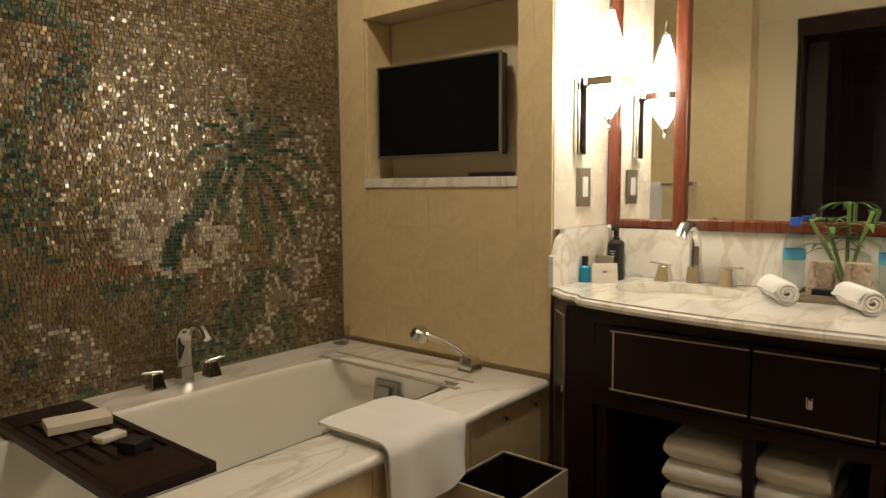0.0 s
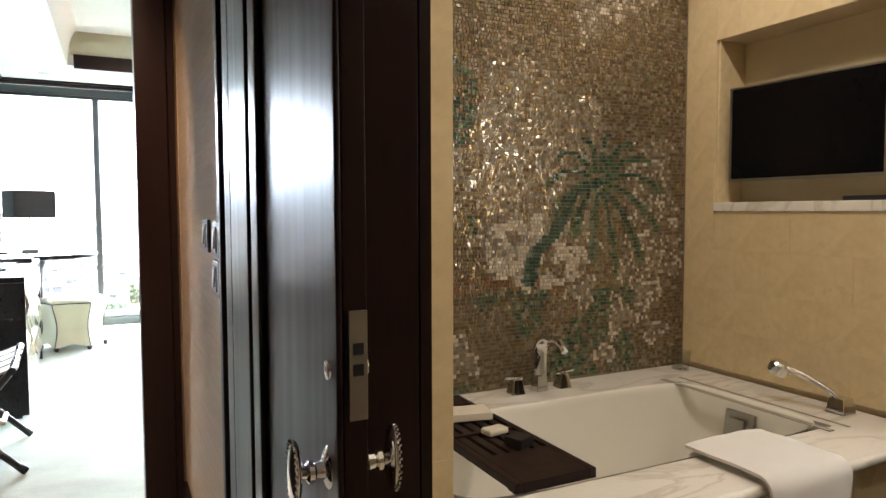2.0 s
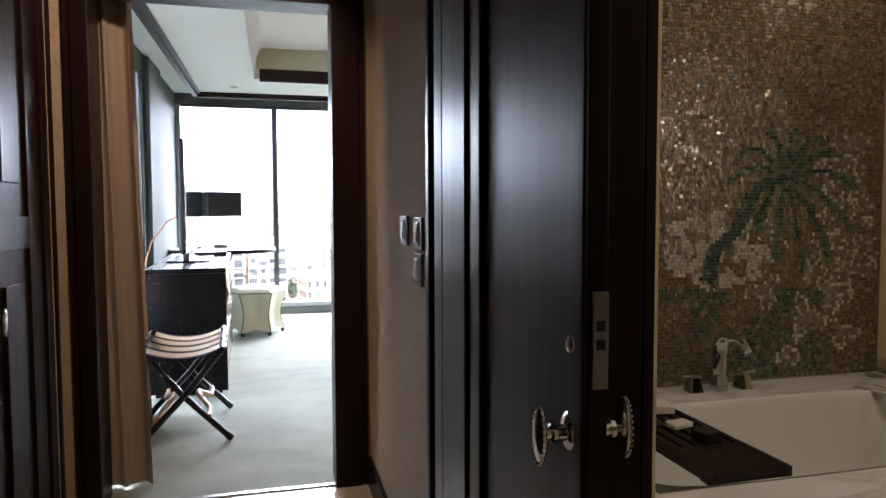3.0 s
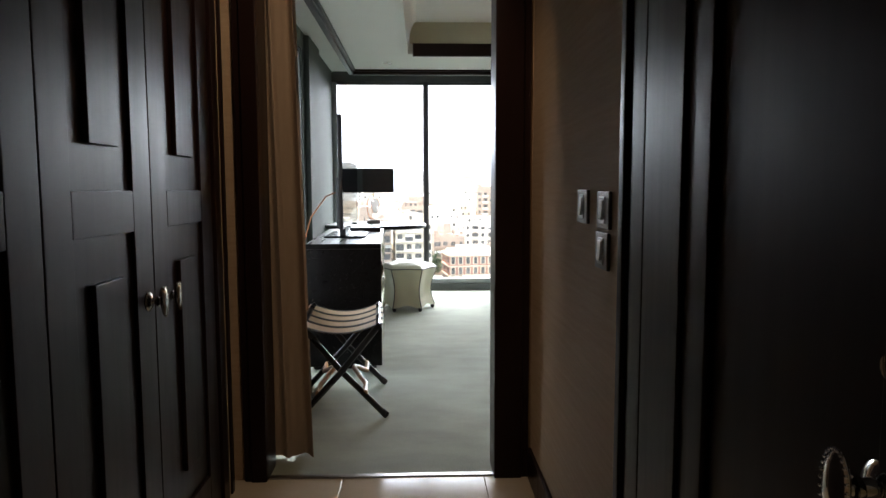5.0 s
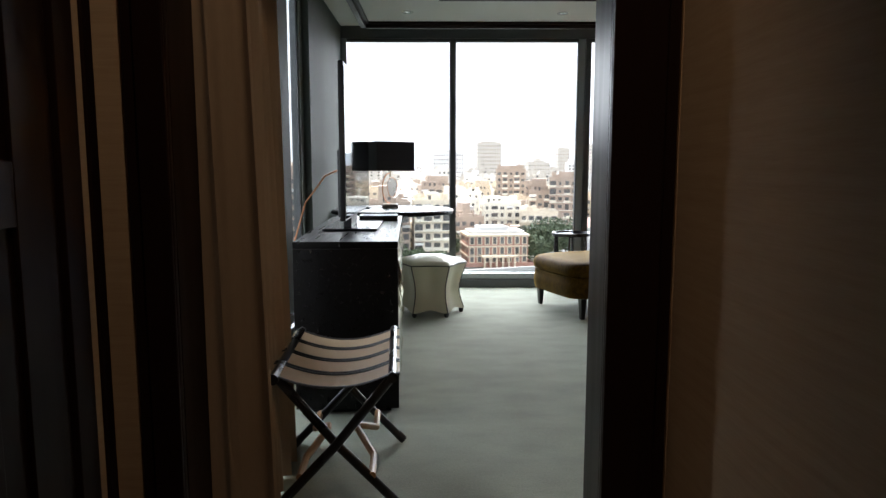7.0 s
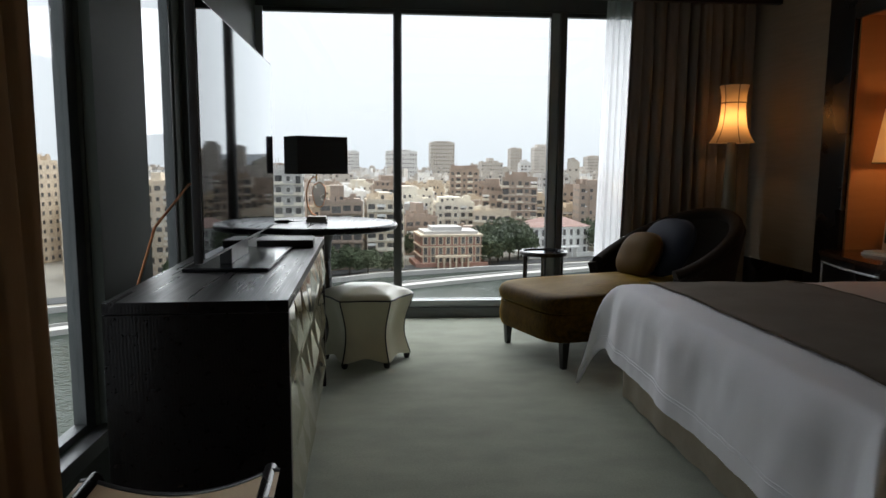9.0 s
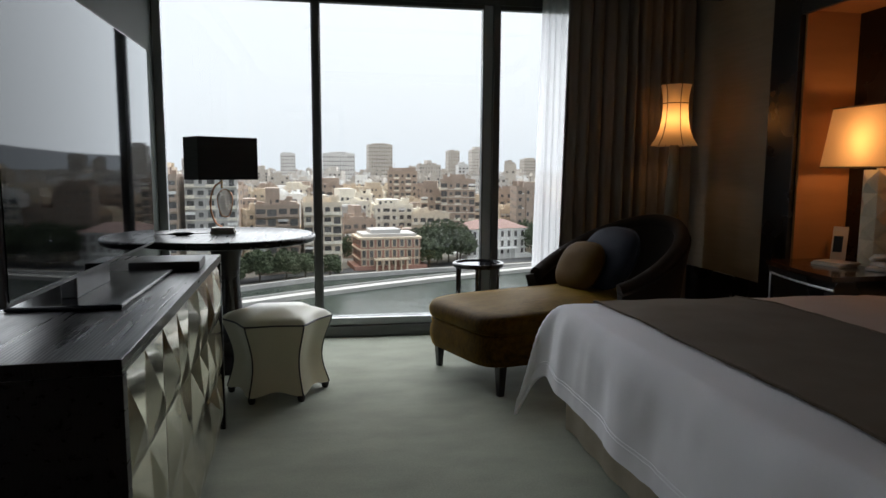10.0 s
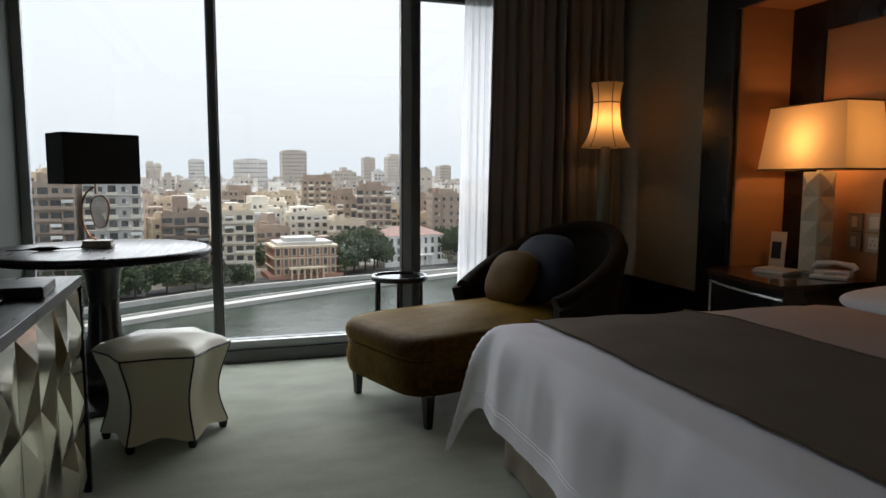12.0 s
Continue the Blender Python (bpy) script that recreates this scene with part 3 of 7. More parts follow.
part("basin", grid(96, 30, tub_shell, 0.0, True), M_ENAMEL, tub, "glossy white enamel basin", 60)
# Strips laid on the deck; a groove's shade is put into their grey.
part("groove", boxes((1.985, 2.008, 2.33, 3.0, DECK + 0.0005, DECK + 0.003), (2.075, 2.085, 2.33, 3.0, DECK + 0.0005, DECK + 0.002)), material("painted_shade_grey_marble", (0.42, 0.39, 0.33), 0.2, scale=5, bump=0.0), tub)
ov = part("overflow", boxes((-0.014, 0.006, -0.055, 0.055, -0.05, 0.05), (-0.026, -0.014, -0.03, 0.03, -0.028, 0.028), bevel=0.004), M_STEEL, tub, "square brushed steel overflow plate")
ov.matrix_world = pose(2.012, 2.66, 0.515, 0, 10, 0)
apron = part("apron", box(0.682, TVX - 0.003, DY0 + 0.025, DY0 + 0.05, 0.0, DECK - 0.036), M_GROUT, tub, "limestone tiled tub front")
for k in range(4):
    a, b = 0.684 + k * 0.395, 0.684 + k * 0.395 + 0.391
    part("tile", box(a, min(b, TVX - 0.006), DY0 + 0.017, DY0 + 0.026, 0.005, DECK - 0.038, 0.0015, 1), M_TILE, apron)
for x in (2.03, 2.20):
    part("screw_cap", lathe([(0, 0.02), (0.006, 0.018), (0.007, 0.012), (0.003, 0.008), (0.003, 0)], 12, pose(x, DY0 + 0.018, 0.53, 90)), M_CHROME, tub, "small chrome fixing pin")


def square_post(parent, name, m, w=0.03, h=0.06, top=0.7, label=""):
    bm = bmesh.new()
    g = add_box(bm, -w, w, -w, w, 0, h, 0.003)
    for v in bm.verts:
        k = v.co.z / h
        s = 1 - (1 - top) * k
        v.co.x *= s
        v.co.y *= s
    bmesh.ops.transform(bm, matrix=m, verts=bm.verts)
    return part(name, bm, M_CHROME, parent, label)


def mixer(name, label, m, reach, height, spread, tilt=0):
    """Three-piece tap: arched square spout between two lever handles. Local y points to the wall."""
    tap = thing(name, label, "tap", m)
    square_post(tap, "spout_base", Matrix(), 0.024, 0.06, 0.8)
    path = [(0, 0, 0.055), (0, 0, 0.055 + height * 0.45)] + [(0, -reach * 0.5 * (1 - math.cos(radians(a))), 0.055 + height * (0.45 + 0.5 * math.sin(radians(a)))) for a in range(15, 151, 15)]
    part("spout", tube(path, [0.025] * 3 + [0.023 - 0.0007 * i for i in range(len(path) - 3)], 8, False, 0.75), M_CHROME, tap)
    for s in (-1, 1):
        base = square_post(tap, "handle_base", pose(s * spread, 0, 0), 0.026, 0.055, 0.6)
        part("lever", box(-0.055, 0.02, -0.009, 0.009, 0.052, 0.062, 0.004, 2, pose(s * spread, 0, 0, 0, 6, 180 if s > 0 else 0) @ pose(0, 0, 0)), M_CHROME, base)
    return tap


mixer("tub_tap", "arched chrome tub tap with two lever handles", pose(1.49, 3.085, DECK), 0.16, 0.16, 0.10)

shower = thing("hand_shower", "chrome hand shower resting in its deck holder", "shower", pose(2.19, 2.43, DECK))
square_post(shower, "holder", Matrix(), 0.032, 0.05, 0.75)
part("handle", tube([(-0.004, 0.01, 0.05), (-0.02, 0.04, 0.075), (-0.04, 0.09, 0.10), (-0.055, 0.15, 0.118)], [0.011, 0.012, 0.013, 0.016], 12, False, 0.8), M_CHROME, shower)
part("spray_head", lathe([(0, -0.022), (0.030, -0.022), (0.034, -0.014), (0.034, 0.012), (0.026, 0.02), (0, 0.02)], 24, pose(-0.062, 0.175, 0.118, 25, 0, 18)), M_CHROME, shower)

tray = thing("bath_tray", "dark wooden bath tray with slots lying across the tub", "tray", pose(0, 0, DECK + 0.003))
for (x0, x1, y0, y1) in ((0.935, 0.955, 2.37, 3.09), (1.145, 1.165, 2.37, 3.09)):
    part("side_rail", box(x0, x1, y0, y1, 0.0, 0.022, 0.002), M_DARK, tray)
for y0, y1 in ((2.37, 2.55), (2.98, 3.09), (2.715, 2.735)):
    part("board", box(0.9555, 1.1445, y0, y1, 0.0, 0.022, 0.002), M_DARK, tray)
for k in range(5):
    xa = 0.962 + k * 0.038
    for y0, y1 in ((2.551, 2.714), (2.736, 2.979)):
        part("slat", box(xa, xa + 0.026, y0, y1, 0.002, 0.018, 0.002), M_DARK, tray)
for y0 in (2.37, 3.05):
    part("rest", box(0.935, 1.165, y0, y0 + 0.035, -0.003, 0.0005, 0.001), M_DARK, tray)
M_BOX = material("ivory_card", (0.72, 0.66, 0.55), 0.6, scale=6, fine=150, bump=0.1, depth=0.0004, blend=0.15)
tagged(part("soap_box", box(-0.075, 0.075, -0.045, 0.045, 0, 0.022, 0.002, 2, pose(1.065, 2.86, DECK + 0.026, 0, 0, -12)), M_BOX), "flat ivory card box lying on the bath tray", "box")
tagged(part("soap_bar", box(-0.035, 0.035, -0.022, 0.022, 0, 0.018, 0.006, 3, pose(1.075, 2.70, DECK + 0.022, 0, 0, 10)), M_BOX), "small wrapped ivory soap on the bath tray", "soap")
tagged(part("soap_box_black", box(-0.028, 0.028, -0.028, 0.028, 0, 0.026, 0.002, 2, pose(1.085, 2.59, DECK + 0.022, 0, 0, 20)), M_BLACK), "small black box on the bath tray", "box")


def towel_layer(x0, x1, off, back, low):
    """One folded layer lying on the deck, bending over its rounded edge and hanging down to low."""
    r = 0.016 + off
    L1, L2, L3 = back - DY0, r * math.pi / 2, DECK - 0.016 - low

    def f(u, v):
        s = v * (L1 + L2 + L3)
        x = x0 + (x1 - x0) * u
        puff = 0.004 * noise.noise(Vector((x * 14, s * 9, off * 90))) - 0.006 * abs(2 * u - 1) ** 6
        if s < L1:
            y, z, ny, nz = back - s, DECK + off, 0, 1
        elif s < L1 + L2:
            a = (s - L1) / r
            y, z, ny, nz = DY0 - r * math.sin(a), DECK - 0.016 + r * math.cos(a), -math.sin(a), math.cos(a)
        else:
            k = s - L1 - L2
            y, z, ny, nz = DY0 - r - 0.05 * k * k * 4 * u, DECK - 0.016 - k - 0.03 * (1 - u) * k / L3, -1, 0
            x += 0.05 * k * (0.5 - u) + 0.02 * k
            puff += 0.006 * math.sin(u * 11 + off * 300) * min(1, k / 0.08)
        return (x + 0.06 * (0.5 - v) * 0, y + ny * puff, z + nz * puff)
    return f


tw = thing("bath_towel", "white folded towel hanging over the tub edge", "towel")
for q, (x0, x1, off, back, low) in enumerate(((1.485, 1.765, 0.005, 2.385, 0.468), (1.478, 1.77, 0.021, 2.39, 0.455))):
    lay_ = towel_layer(x0, x1, off, back, low)
    part("fold", grid(30, 40, lay_, 0.009 if q else -0.009), M_TOWEL, tw, "", 80)
M_TUMBLER = glass("clear_drinking_glass", (0.97, 0.98, 0.97), 0.02, 0.97)
tagged(part("glass_tumbler", lathe([(0, 0), (0.033, 0), (0.040, 0.075), (0.0385, 0.075), (0.031, 0.006), (0, 0.006)], 28, pose(2.19, 3.10, DECK)), M_TUMBLER), "clear glass bowl on the tub deck corner", "glass")

# television in the niche
tv = thing("wall_television", "black flat television with a silver rim in the niche", "television", pose(2.318, 2.686, 1.535, 0, 0, 3))
part("case", box(0.004, 0.05, -0.287, 0.287, -0.178, 0.178, 0.006), M_BLACK, tv)
part("screen", box(-0.001, 0.0045, -0.281, 0.281, -0.168, 0.172), M_SCREEN, tv)
for y0, y1, z0, z1 in ((-0.29, -0.281, -0.181, 0.181), (0.281, 0.29, -0.181, 0.181), (-0.281, 0.281, 0.173, 0.181), (-0.281, 0.281, -0.181, -0.17)):
    part("rim", box(-0.004, 0.006, y0, y1, z0, z1, 0.001), M_STEEL, tv, "brushed silver rim")
part("wall_bracket", box(0.05, 0.095, -0.06, 0.06, -0.05, 0.05, 0.004), M_BLACK, tv)
tagged(part("remote_control", box(-0.09, 0.09, -0.022, 0.022, 0, 0.016, 0.005, 2, pose(2.305, 2.42, NZ0 + 0.006, 0, 0, 88)), M_BLACK), "black remote control on the niche sill", "remote")

# vanity cabinet and counter
def front_x(y):
    """The serpentine front of the counter."""
    k = max(0.0, 0.786 - abs(y - 1.36))
    if k < 0.14:
        return 2.262 - 0.085 * math.sin(k / 0.14 * math.pi / 2) ** 1.4
    if k < 0.17:
        return 2.177 - 0.04 * (k - 0.14) / 0.03
    return 2.055 + 0.082 * ((y - 1.36) / 0.616) ** 2


VY0, VY1 = 0.574, 2.146
ys = [VY1 - (VY1 - VY0) * i / 90 for i in range(91)]
outline = [(front_x(y), y) for y in ys] + [(MIRX, VY0), (MIRX, VY1)]
counter = thing("vanity_counter", "veined white marble vanity counter with a bowed front", "counter")
ocx, ocy, orx, ory = 2.43, 1.79, 0.15, 0.20
oval = [(ocx + orx * math.cos(2 * math.pi * k / 48), ocy + ory * math.sin(2 * math.pi * k / 48)) for k in range(48)]
top = bmesh.new()
for z in (0.914, 0.887):
    loops = []
    for pts in (outline, oval):
        vs = [top.verts.new((x, y, z)) for x, y in pts]
        loops.append(vs)
    es = [top.edges.new((vs[i], vs[(i + 1) % len(vs)])) for vs in loops for i in range(len(vs))]
    bmesh.ops.triangle_fill(top, use_beauty=True, edges=es)
    if z > 0.9:
        upper = loops
for a_, b_ in zip(upper, loops):
    for i in range(len(a_)):
        j = (i + 1) % len(a_)
        top.faces.new((a_[i], a_[j], b_[j], b_[i]))
part("slab", top, M_MARBLE, counter, "", 30)
part("nosing", tube([(front_x(y) - 0.004, y, 0.897) for y in ys[1:]], 0.0125, 8), M_MARBLE, counter)
part("basin", lathe([(1.03, -0.0275), (1.02, -0.03), (0.97, -0.05), (0.85, -0.09), (0.6, -0.125), (0.25, -0.14), (0, -0.142)], 48, Matrix.Translation((ocx, ocy, 0.914)) @ Matrix.Diagonal((orx, ory, 1, 1))), M_ENAMEL, counter, "oval white porcelain sink")
splash = part("backsplash", box(MIRX - 0.02, MIRX, VY0, VY1 - 0.021, 0.9145, 1.088, 0.003), M_MARBLE, counter)
prof = [(2.236, 0.9145), (2.236, 1.015), (2.252, 1.02), (2.262, 1.04), (2.278, 1.072), (2.305, 1.084), (2.31, 1.10), (2.668, 1.10), (2.668, 0.9145)]
bm = prism(prof, 0, 0.018)
bmesh.ops.transform(bm, matrix=Matrix(((1, 0, 0, 0), (0, 0, 1, VY1 - 0.019), (0, 1, 0, 0), (0, 0, 0, 1))), verts=bm.verts)
part("side_splash", bm, M_MARBLE, counter, "ogee-shaped marble side splash", 0)

cab = thing("vanity_cabinet", "dark mahogany vanity cabinet with pale inlay lines and open shelf", "cabinet")
M_INLAY = material("pale_inlay_line", (0.55, 0.48, 0.36), 0.35, 0.3, scale=8, bump=0.0)
FX = 2.125
part("side_panel", box(2.268, MIRX - 0.002, VY1 - 0.024, VY1 - 0.003, 0.0, 0.886, 0.002), M_DARK, cab)
bm = prism([(2.262, 2.14), (2.135, 2.02), (2.135, 1.93), (2.20, 1.93), (2.20, 2.03), (2.262, 2.10)], 0.0, 0.886)
part("end_pilaster", bm, M_DARK, cab, "", 0)
part("end_panel", box(FX, 2.66, VY0 + 0.002, 0.60, 0.0, 0.886), M_DARK, cab)
dn = Vector((2.135 - 2.262, 2.02 - 2.14, 0)).normalized()
side_door = part("door", prism([(2.247, 2.1175), (2.137, 2.0135), (2.131, 2.02), (2.241, 2.124)], 0.06, 0.872), M_DARK, cab, "narrow angled cabinet door")
for a, b, z0, z1 in ((0.12, 0.14, 0.09, 0.85), (0.86, 0.88, 0.09, 0.85), (0.12, 0.88, 0.845, 0.852), (0.12, 0.88, 0.088, 0.095)):
    p0, p1 = Vector((2.240, 2.1245, 0)), Vector((2.130, 2.0205, 0))
    q0, q1 = p0.lerp(p1, a), p0.lerp(p1, b)
    n_ = Vector((-0.0012, 0.0012, 0))
    part("inlay", prism([tuple((q0)[:2]), tuple(q1[:2]), tuple((q1 + n_)[:2]), tuple((q0 + n_)[:2])], z0, z1), M_INLAY, side_door)
part("knob", box(-0.006, 0.006, -0.012, 0.0, -0.012, 0.012, 0.002, 2, pose(2.155, 2.045, 0.62, 0, 0, -45)), M_CHROME, side_door, "small square chrome knob")
part("top_rail", box(FX, 2.13, VY0, 1.928, 0.845, 0.886, 0.002), M_DARK, cab)
part("shelf_rail", box(FX, 2.13, VY0, 1.928, 0.60, 0.64, 0.002), M_DARK, cab)
part("carcass", boxes((2.135, 2.66, VY0, 1.928, 0.635, 0.70), (2.135, 2.15, VY0, 1.928, 0.70, 0.886)), M_DARK, cab)
part("carcass_back", box(2.62, 2.66, VY0, 1.928, 0.06, 0.634), M_DARK, cab)
part("bottom_shelf", box(FX + 0.01, 2.62, VY0, 1.928, 0.10, 0.135, 0.002), M_DARK, cab)
part("plinth", box(2.16, 2.64, VY0, 1.928, 0.0, 0.099), M_DARK, cab)
for y in (1.90, 1.492, 1.215, 0.82):
    part("divider", box(FX + 0.005, 2.62, y - 0.014, y + 0.014, 0.136, 0.60, 0.002), M_DARK, cab)
for y0, y1 in ((1.492, 1.872), (1.218, 1.488), (0.84, 1.214)):
    drawer = part("drawer", box(FX - 0.012, 2.134, y0, y1, 0.648, 0.842, 0.003), M_DARK, cab, "dark drawer front with pale inlay")
    if 1.0 < y0 < 1.4:
        part("knob", box(FX - 0.034, FX - 0.012, (y0 + y1) / 2 - 0.008, (y0 + y1) / 2 + 0.008, 0.712, 0.742, 0.003), M_CHROME, drawer, "small chrome knob")
    for a0, a1, z0, z1 in ((y0 + 0.003, y1 - 0.003, 0.827, 0.831), (y0 + 0.003, y1 - 0.003, 0.658, 0.662)) + (((y1 - 0.016, y1 - 0.012, 0.662, 0.827),) if y1 > 1.8 else ()) + (((y0 + 0.012, y0 + 0.016, 0.662, 0.827),) if y0 < 1.0 else ()):
        part("inlay", box(FX - 0.0135, FX - 0.0115, a0, a1, z0, z1), M_INLAY, drawer)


def folded_towel(name, label, m, w, d, h):
    bm = bmesh.new()
    for layer in (0, 1):
        def f(u, v):
            a = 2 * math.pi * u
            end = 1 - 0.9 * max(0, abs(2 * v - 1) - 0.86) / 0.14
            round_ = math.sqrt(max(0.0, 1 - (1 - end) ** 2))
            hh = h / 4 * (0.96 * round_ + 0.04)
            x = (w / 2 - 0.004 * layer) * math.copysign(abs(math.cos(a)) ** 0.22, math.cos(a))
            z = h / 4 + layer * h / 2 + hh * math.copysign(abs(math.sin(a)) ** 0.6, math.sin(a))
            x += 0.005 * noise.noise(Vector((v * 3, z * 20, m.translation.z * 9)))
            return (x, d * (v - 0.5), z + 0.004 * noise.noise(Vector((x * 9, v * 4, 2 + layer))))
        one = grid(40, 18, f, 0.0, True)
        bmesh.ops.holes_fill(one, edges=[e for e in one.edges if e.is_boundary])
        me = bpy.data.meshes.new("fold")
        one.to_mesh(me)
        one.free()
        bm.from_mesh(me)
        bpy.data.meshes.remove(me)
    ob = tagged(part(name, bm, M_TOWEL, None, "", 60), label, "towel", "towels under the vanity")
    ob.matrix_world = m
    return ob


for col, (y, n_) in enumerate(((1.615, 3), (1.396, 3))):
    for k in range(n_):
        folded_towel("folded_towel", "white folded bath towel stacked in the vanity shelf", pose(2.33 - 0.01 * (k % 2), y + 0.006 * ((k * 7) % 3 - 1), 0.137 + 0.137 * k, 0, 0, 90 + (k % 3 - 1) * 1.5), 0.185 if col else 0.215, 0.36, 0.136)

mixer("basin_tap", "arched chrome basin tap with two lever handles", pose(2.60, 1.80, 0.914, 0, 0, -90), 0.15, 0.15, 0.105)

# mirror: a narrow side mirror and a wide one, framed in red wood
mir = thing("vanity_mirror", "large mirror in a polished red mahogany frame", "mirror")
part("mirror_glass", box(MIRX - 0.008, MIRX - 0.003, 1.885, VY1 - 0.03, 1.115, 2.69), M_MIRROR, mir)
part("mirror_glass", box(MIRX - 0.016, MIRX - 0.011, 0.87, 1.885, 1.115, 2.69), M_MIRROR, mir)
for y0, y1, z0, z1, d in ((VY1 - 0.045, VY1 - 0.001, 1.089, 2.69, 0.024), (1.852, 1.898, 1.089, 2.69, 0.036), (1.898, VY1 - 0.045, 1.089, 1.122, 0.024), (0.87, 1.852, 1.089, 1.128, 0.036), (0.824, 0.87, 1.089, 2.69, 0.036)):
    part("frame", box(MIRX - d, MIRX - 0.001, y0, y1, z0, z1, 0.009, 3), M_RED, mir, "polished red mahogany frame bar")


def sconce(label, m):
    s = thing("wall_sconce", label, "wall lamp", m)
    part("back_plate", box(-0.03, 0.03, -0.022, -0.001, -0.20, 0.06, 0.008, 3), M_CHROME, s, "tall chrome back plate")
    part("arm", boxes((-0.012, 0.012, -0.06, -0.02, 0.03, 0.05), bevel=0.003), M_CHROME, s)
    c = Vector((0, -0.115, 0.03))
    M_SHADE_ = bpy.data.materials["glowing_frosted_glass"]
    hexa = [(math.cos(radians(60 * k + 30)), math.sin(radians(60 * k + 30))) for k in range(6)]
    for nm, zt, rt, zb, rb in (("upper_shade", 0.23, 0.012, 0.012, 0.078), ("lower_shade", -0.012, 0.078, -0.115, 0.010)):
        bm = bmesh.new()
        a = [bm.verts.new(c + Vector((x * rt, y * rt, zt))) for x, y in hexa]
        b = [bm.verts.new(c + Vector((x * rb, y * rb, zb))) for x, y in hexa]
        for k in range(6):
            bm.faces.new((a[k], a[(k + 1) % 6], b[(k + 1) % 6], b[k]))
        sh = part(nm, bm, M_SHADE_, s, "frosted white glass shade", 0)
        sh.visible_shadow = False
        for k in range(6):
            x, y = hexa[k]
            part("rib", tube([c + Vector((x * (rt + 0.001), y * (rt + 0.001), zt)), c + Vector((x * (rb + 0.001), y * (rb + 0.001), zb))], 0.0028, 6), M_CHROME, sh)
    bm = bmesh.new()
    a = [[bm.verts.new(c + Vector((x * r, y * r, z))) for x, y in hexa] for r, z in ((0.084, 0.013), (0.084, -0.013), (0.078, -0.013), (0.078, 0.013))]
    for i in range(4):
        for k in range(6):
            bm.faces.new((a[i][k], a[i][(k + 1) % 6], a[(i + 1) % 4][(k + 1) % 6], a[(i + 1) % 4][k]))
    part("band", bm, M_CHROME, s, "polished hexagonal band", 0)
    part("finial", lathe([(0, -0.155), (0.006, -0.148), (0.007, -0.142), (0.003, -0.136), (0.006, -0.13), (0.011, -0.115), (0, -0.112)], 14, Matrix.Translation(c)), M_CHROME, s)
    part("top_finial", lathe([(0.012, 0.228), (0.004, 0.238), (0.006, 0.248), (0.003, 0.256), (0.005, 0.266), (0, 0.29)], 14, Matrix.Translation(c)), M_CHROME, s)
    return s


M_GLOW = material("glowing_frosted_glass", (0.9, 0.88, 0.82), 0.4, scale=6, bump=0.0, blend=0.05, emit=(1.0, 0.88, 0.70), power=0.8)
sconce("chrome wall sconce with lit diamond-shaped frosted glass shade", pose(2.425, SCY, 1.545))
sconce("chrome wall sconce with lit diamond-shaped frosted glass shade", pose(2.425, 0.571, 1.545, 0, 0, 180))
sk = thing("wall_switch", "bronze switch plate with a white rocker on the tiled wall", "switch", pose(2.465, SCY - 0.001, 1.237))
M_BRONZE = material("bronze_metal_plate", (0.42, 0.36, 0.26), 0.35, 0.7, scale=6, stretch=(1, 1, 14), bump=0.04, depth=0.0004)
part("plate", box(-0.046, 0.046, -0.009, 0, -0.066, 0.066, 0.003), M_BRONZE, sk)
part("rocker", box(-0.02, 0.02, -0.013, -0.008, -0.034, 0.036, 0.003), M_WHITEP, sk)

# bottles, boxes, flowers and towels on the counter
CT = 0.9145
bottle = thing("lotion_bottle", "black pump bottle of lotion on the counter", "bottle", pose(2.545, 2.055, CT))
body = part("body", lathe([(0, 0), (0.027, 0), (0.028, 0.004), (0.028, 0.125), (0.024, 0.134), (0.012, 0.140), (0.012, 0.148), (0, 0.148)], 28), M_BLACK, bottle)
M_TEXT = material("white_print", (0.75, 0.75, 0.75), 0.6, scale=5, bump=0.0)
for k, w in enumerate((0.02, 0.014, 0.017)):
    part("print_line", box(-0.0288, -0.0281, -w / 2, w / 2, 0.10 - 0.009 * k, 0.103 - 0.009 * k), M_TEXT, body)
part("pump", boxes((-0.008, 0.008, -0.008, 0.008, 0.148, 0.172), (-0.03, 0.01, -0.007, 0.007, 0.172, 0.183), bevel=0.003), M_BLACK, bottle)
blue = thing("small_bottle", "small blue bottle with a dark cap", "bottle", pose(2.425, 2.112, CT))
part("body", lathe([(0, 0), (0.018, 0), (0.019, 0.003), (0.019, 0.05), (0.013, 0.056), (0, 0.056)], 24), material("turquoise_plastic", (0.03, 0.33, 0.55), 0.25, scale=5, bump=0.0), blue)
part("cap", lathe([(0, 0.056), (0.011, 0.056), (0.011, 0.085), (0.009, 0.088), (0, 0.088)], 20), M_BLACK, blue)
tagged(part("tissue_box", box(-0.05, 0.05, -0.035, 0.035, 0, 0.085, 0.004, 2, pose(2.565, 2.115 - 0.03, CT, 0, 0, 0)), material("grey_beige_leatherette", (0.34, 0.29, 0.22), 0.6, scale=8, fine=200, bump=0.2, depth=0.0005)), "grey-beige holder box in the counter corner", "box")
for k in range(3):
    tagged(part("white_packet", box(-0.018, 0.018, -0.006, 0.006, 0, 0.10 - 0.012 * k, 0.002, 2, pose(2.535 + 0.03 * k, 2.088 - 0.004 * k, CT + 0.085, 4 - 3 * k, 0, 8)), M_BOX), "white paper packet standing in the holder box", "packet", "packets in the holder")
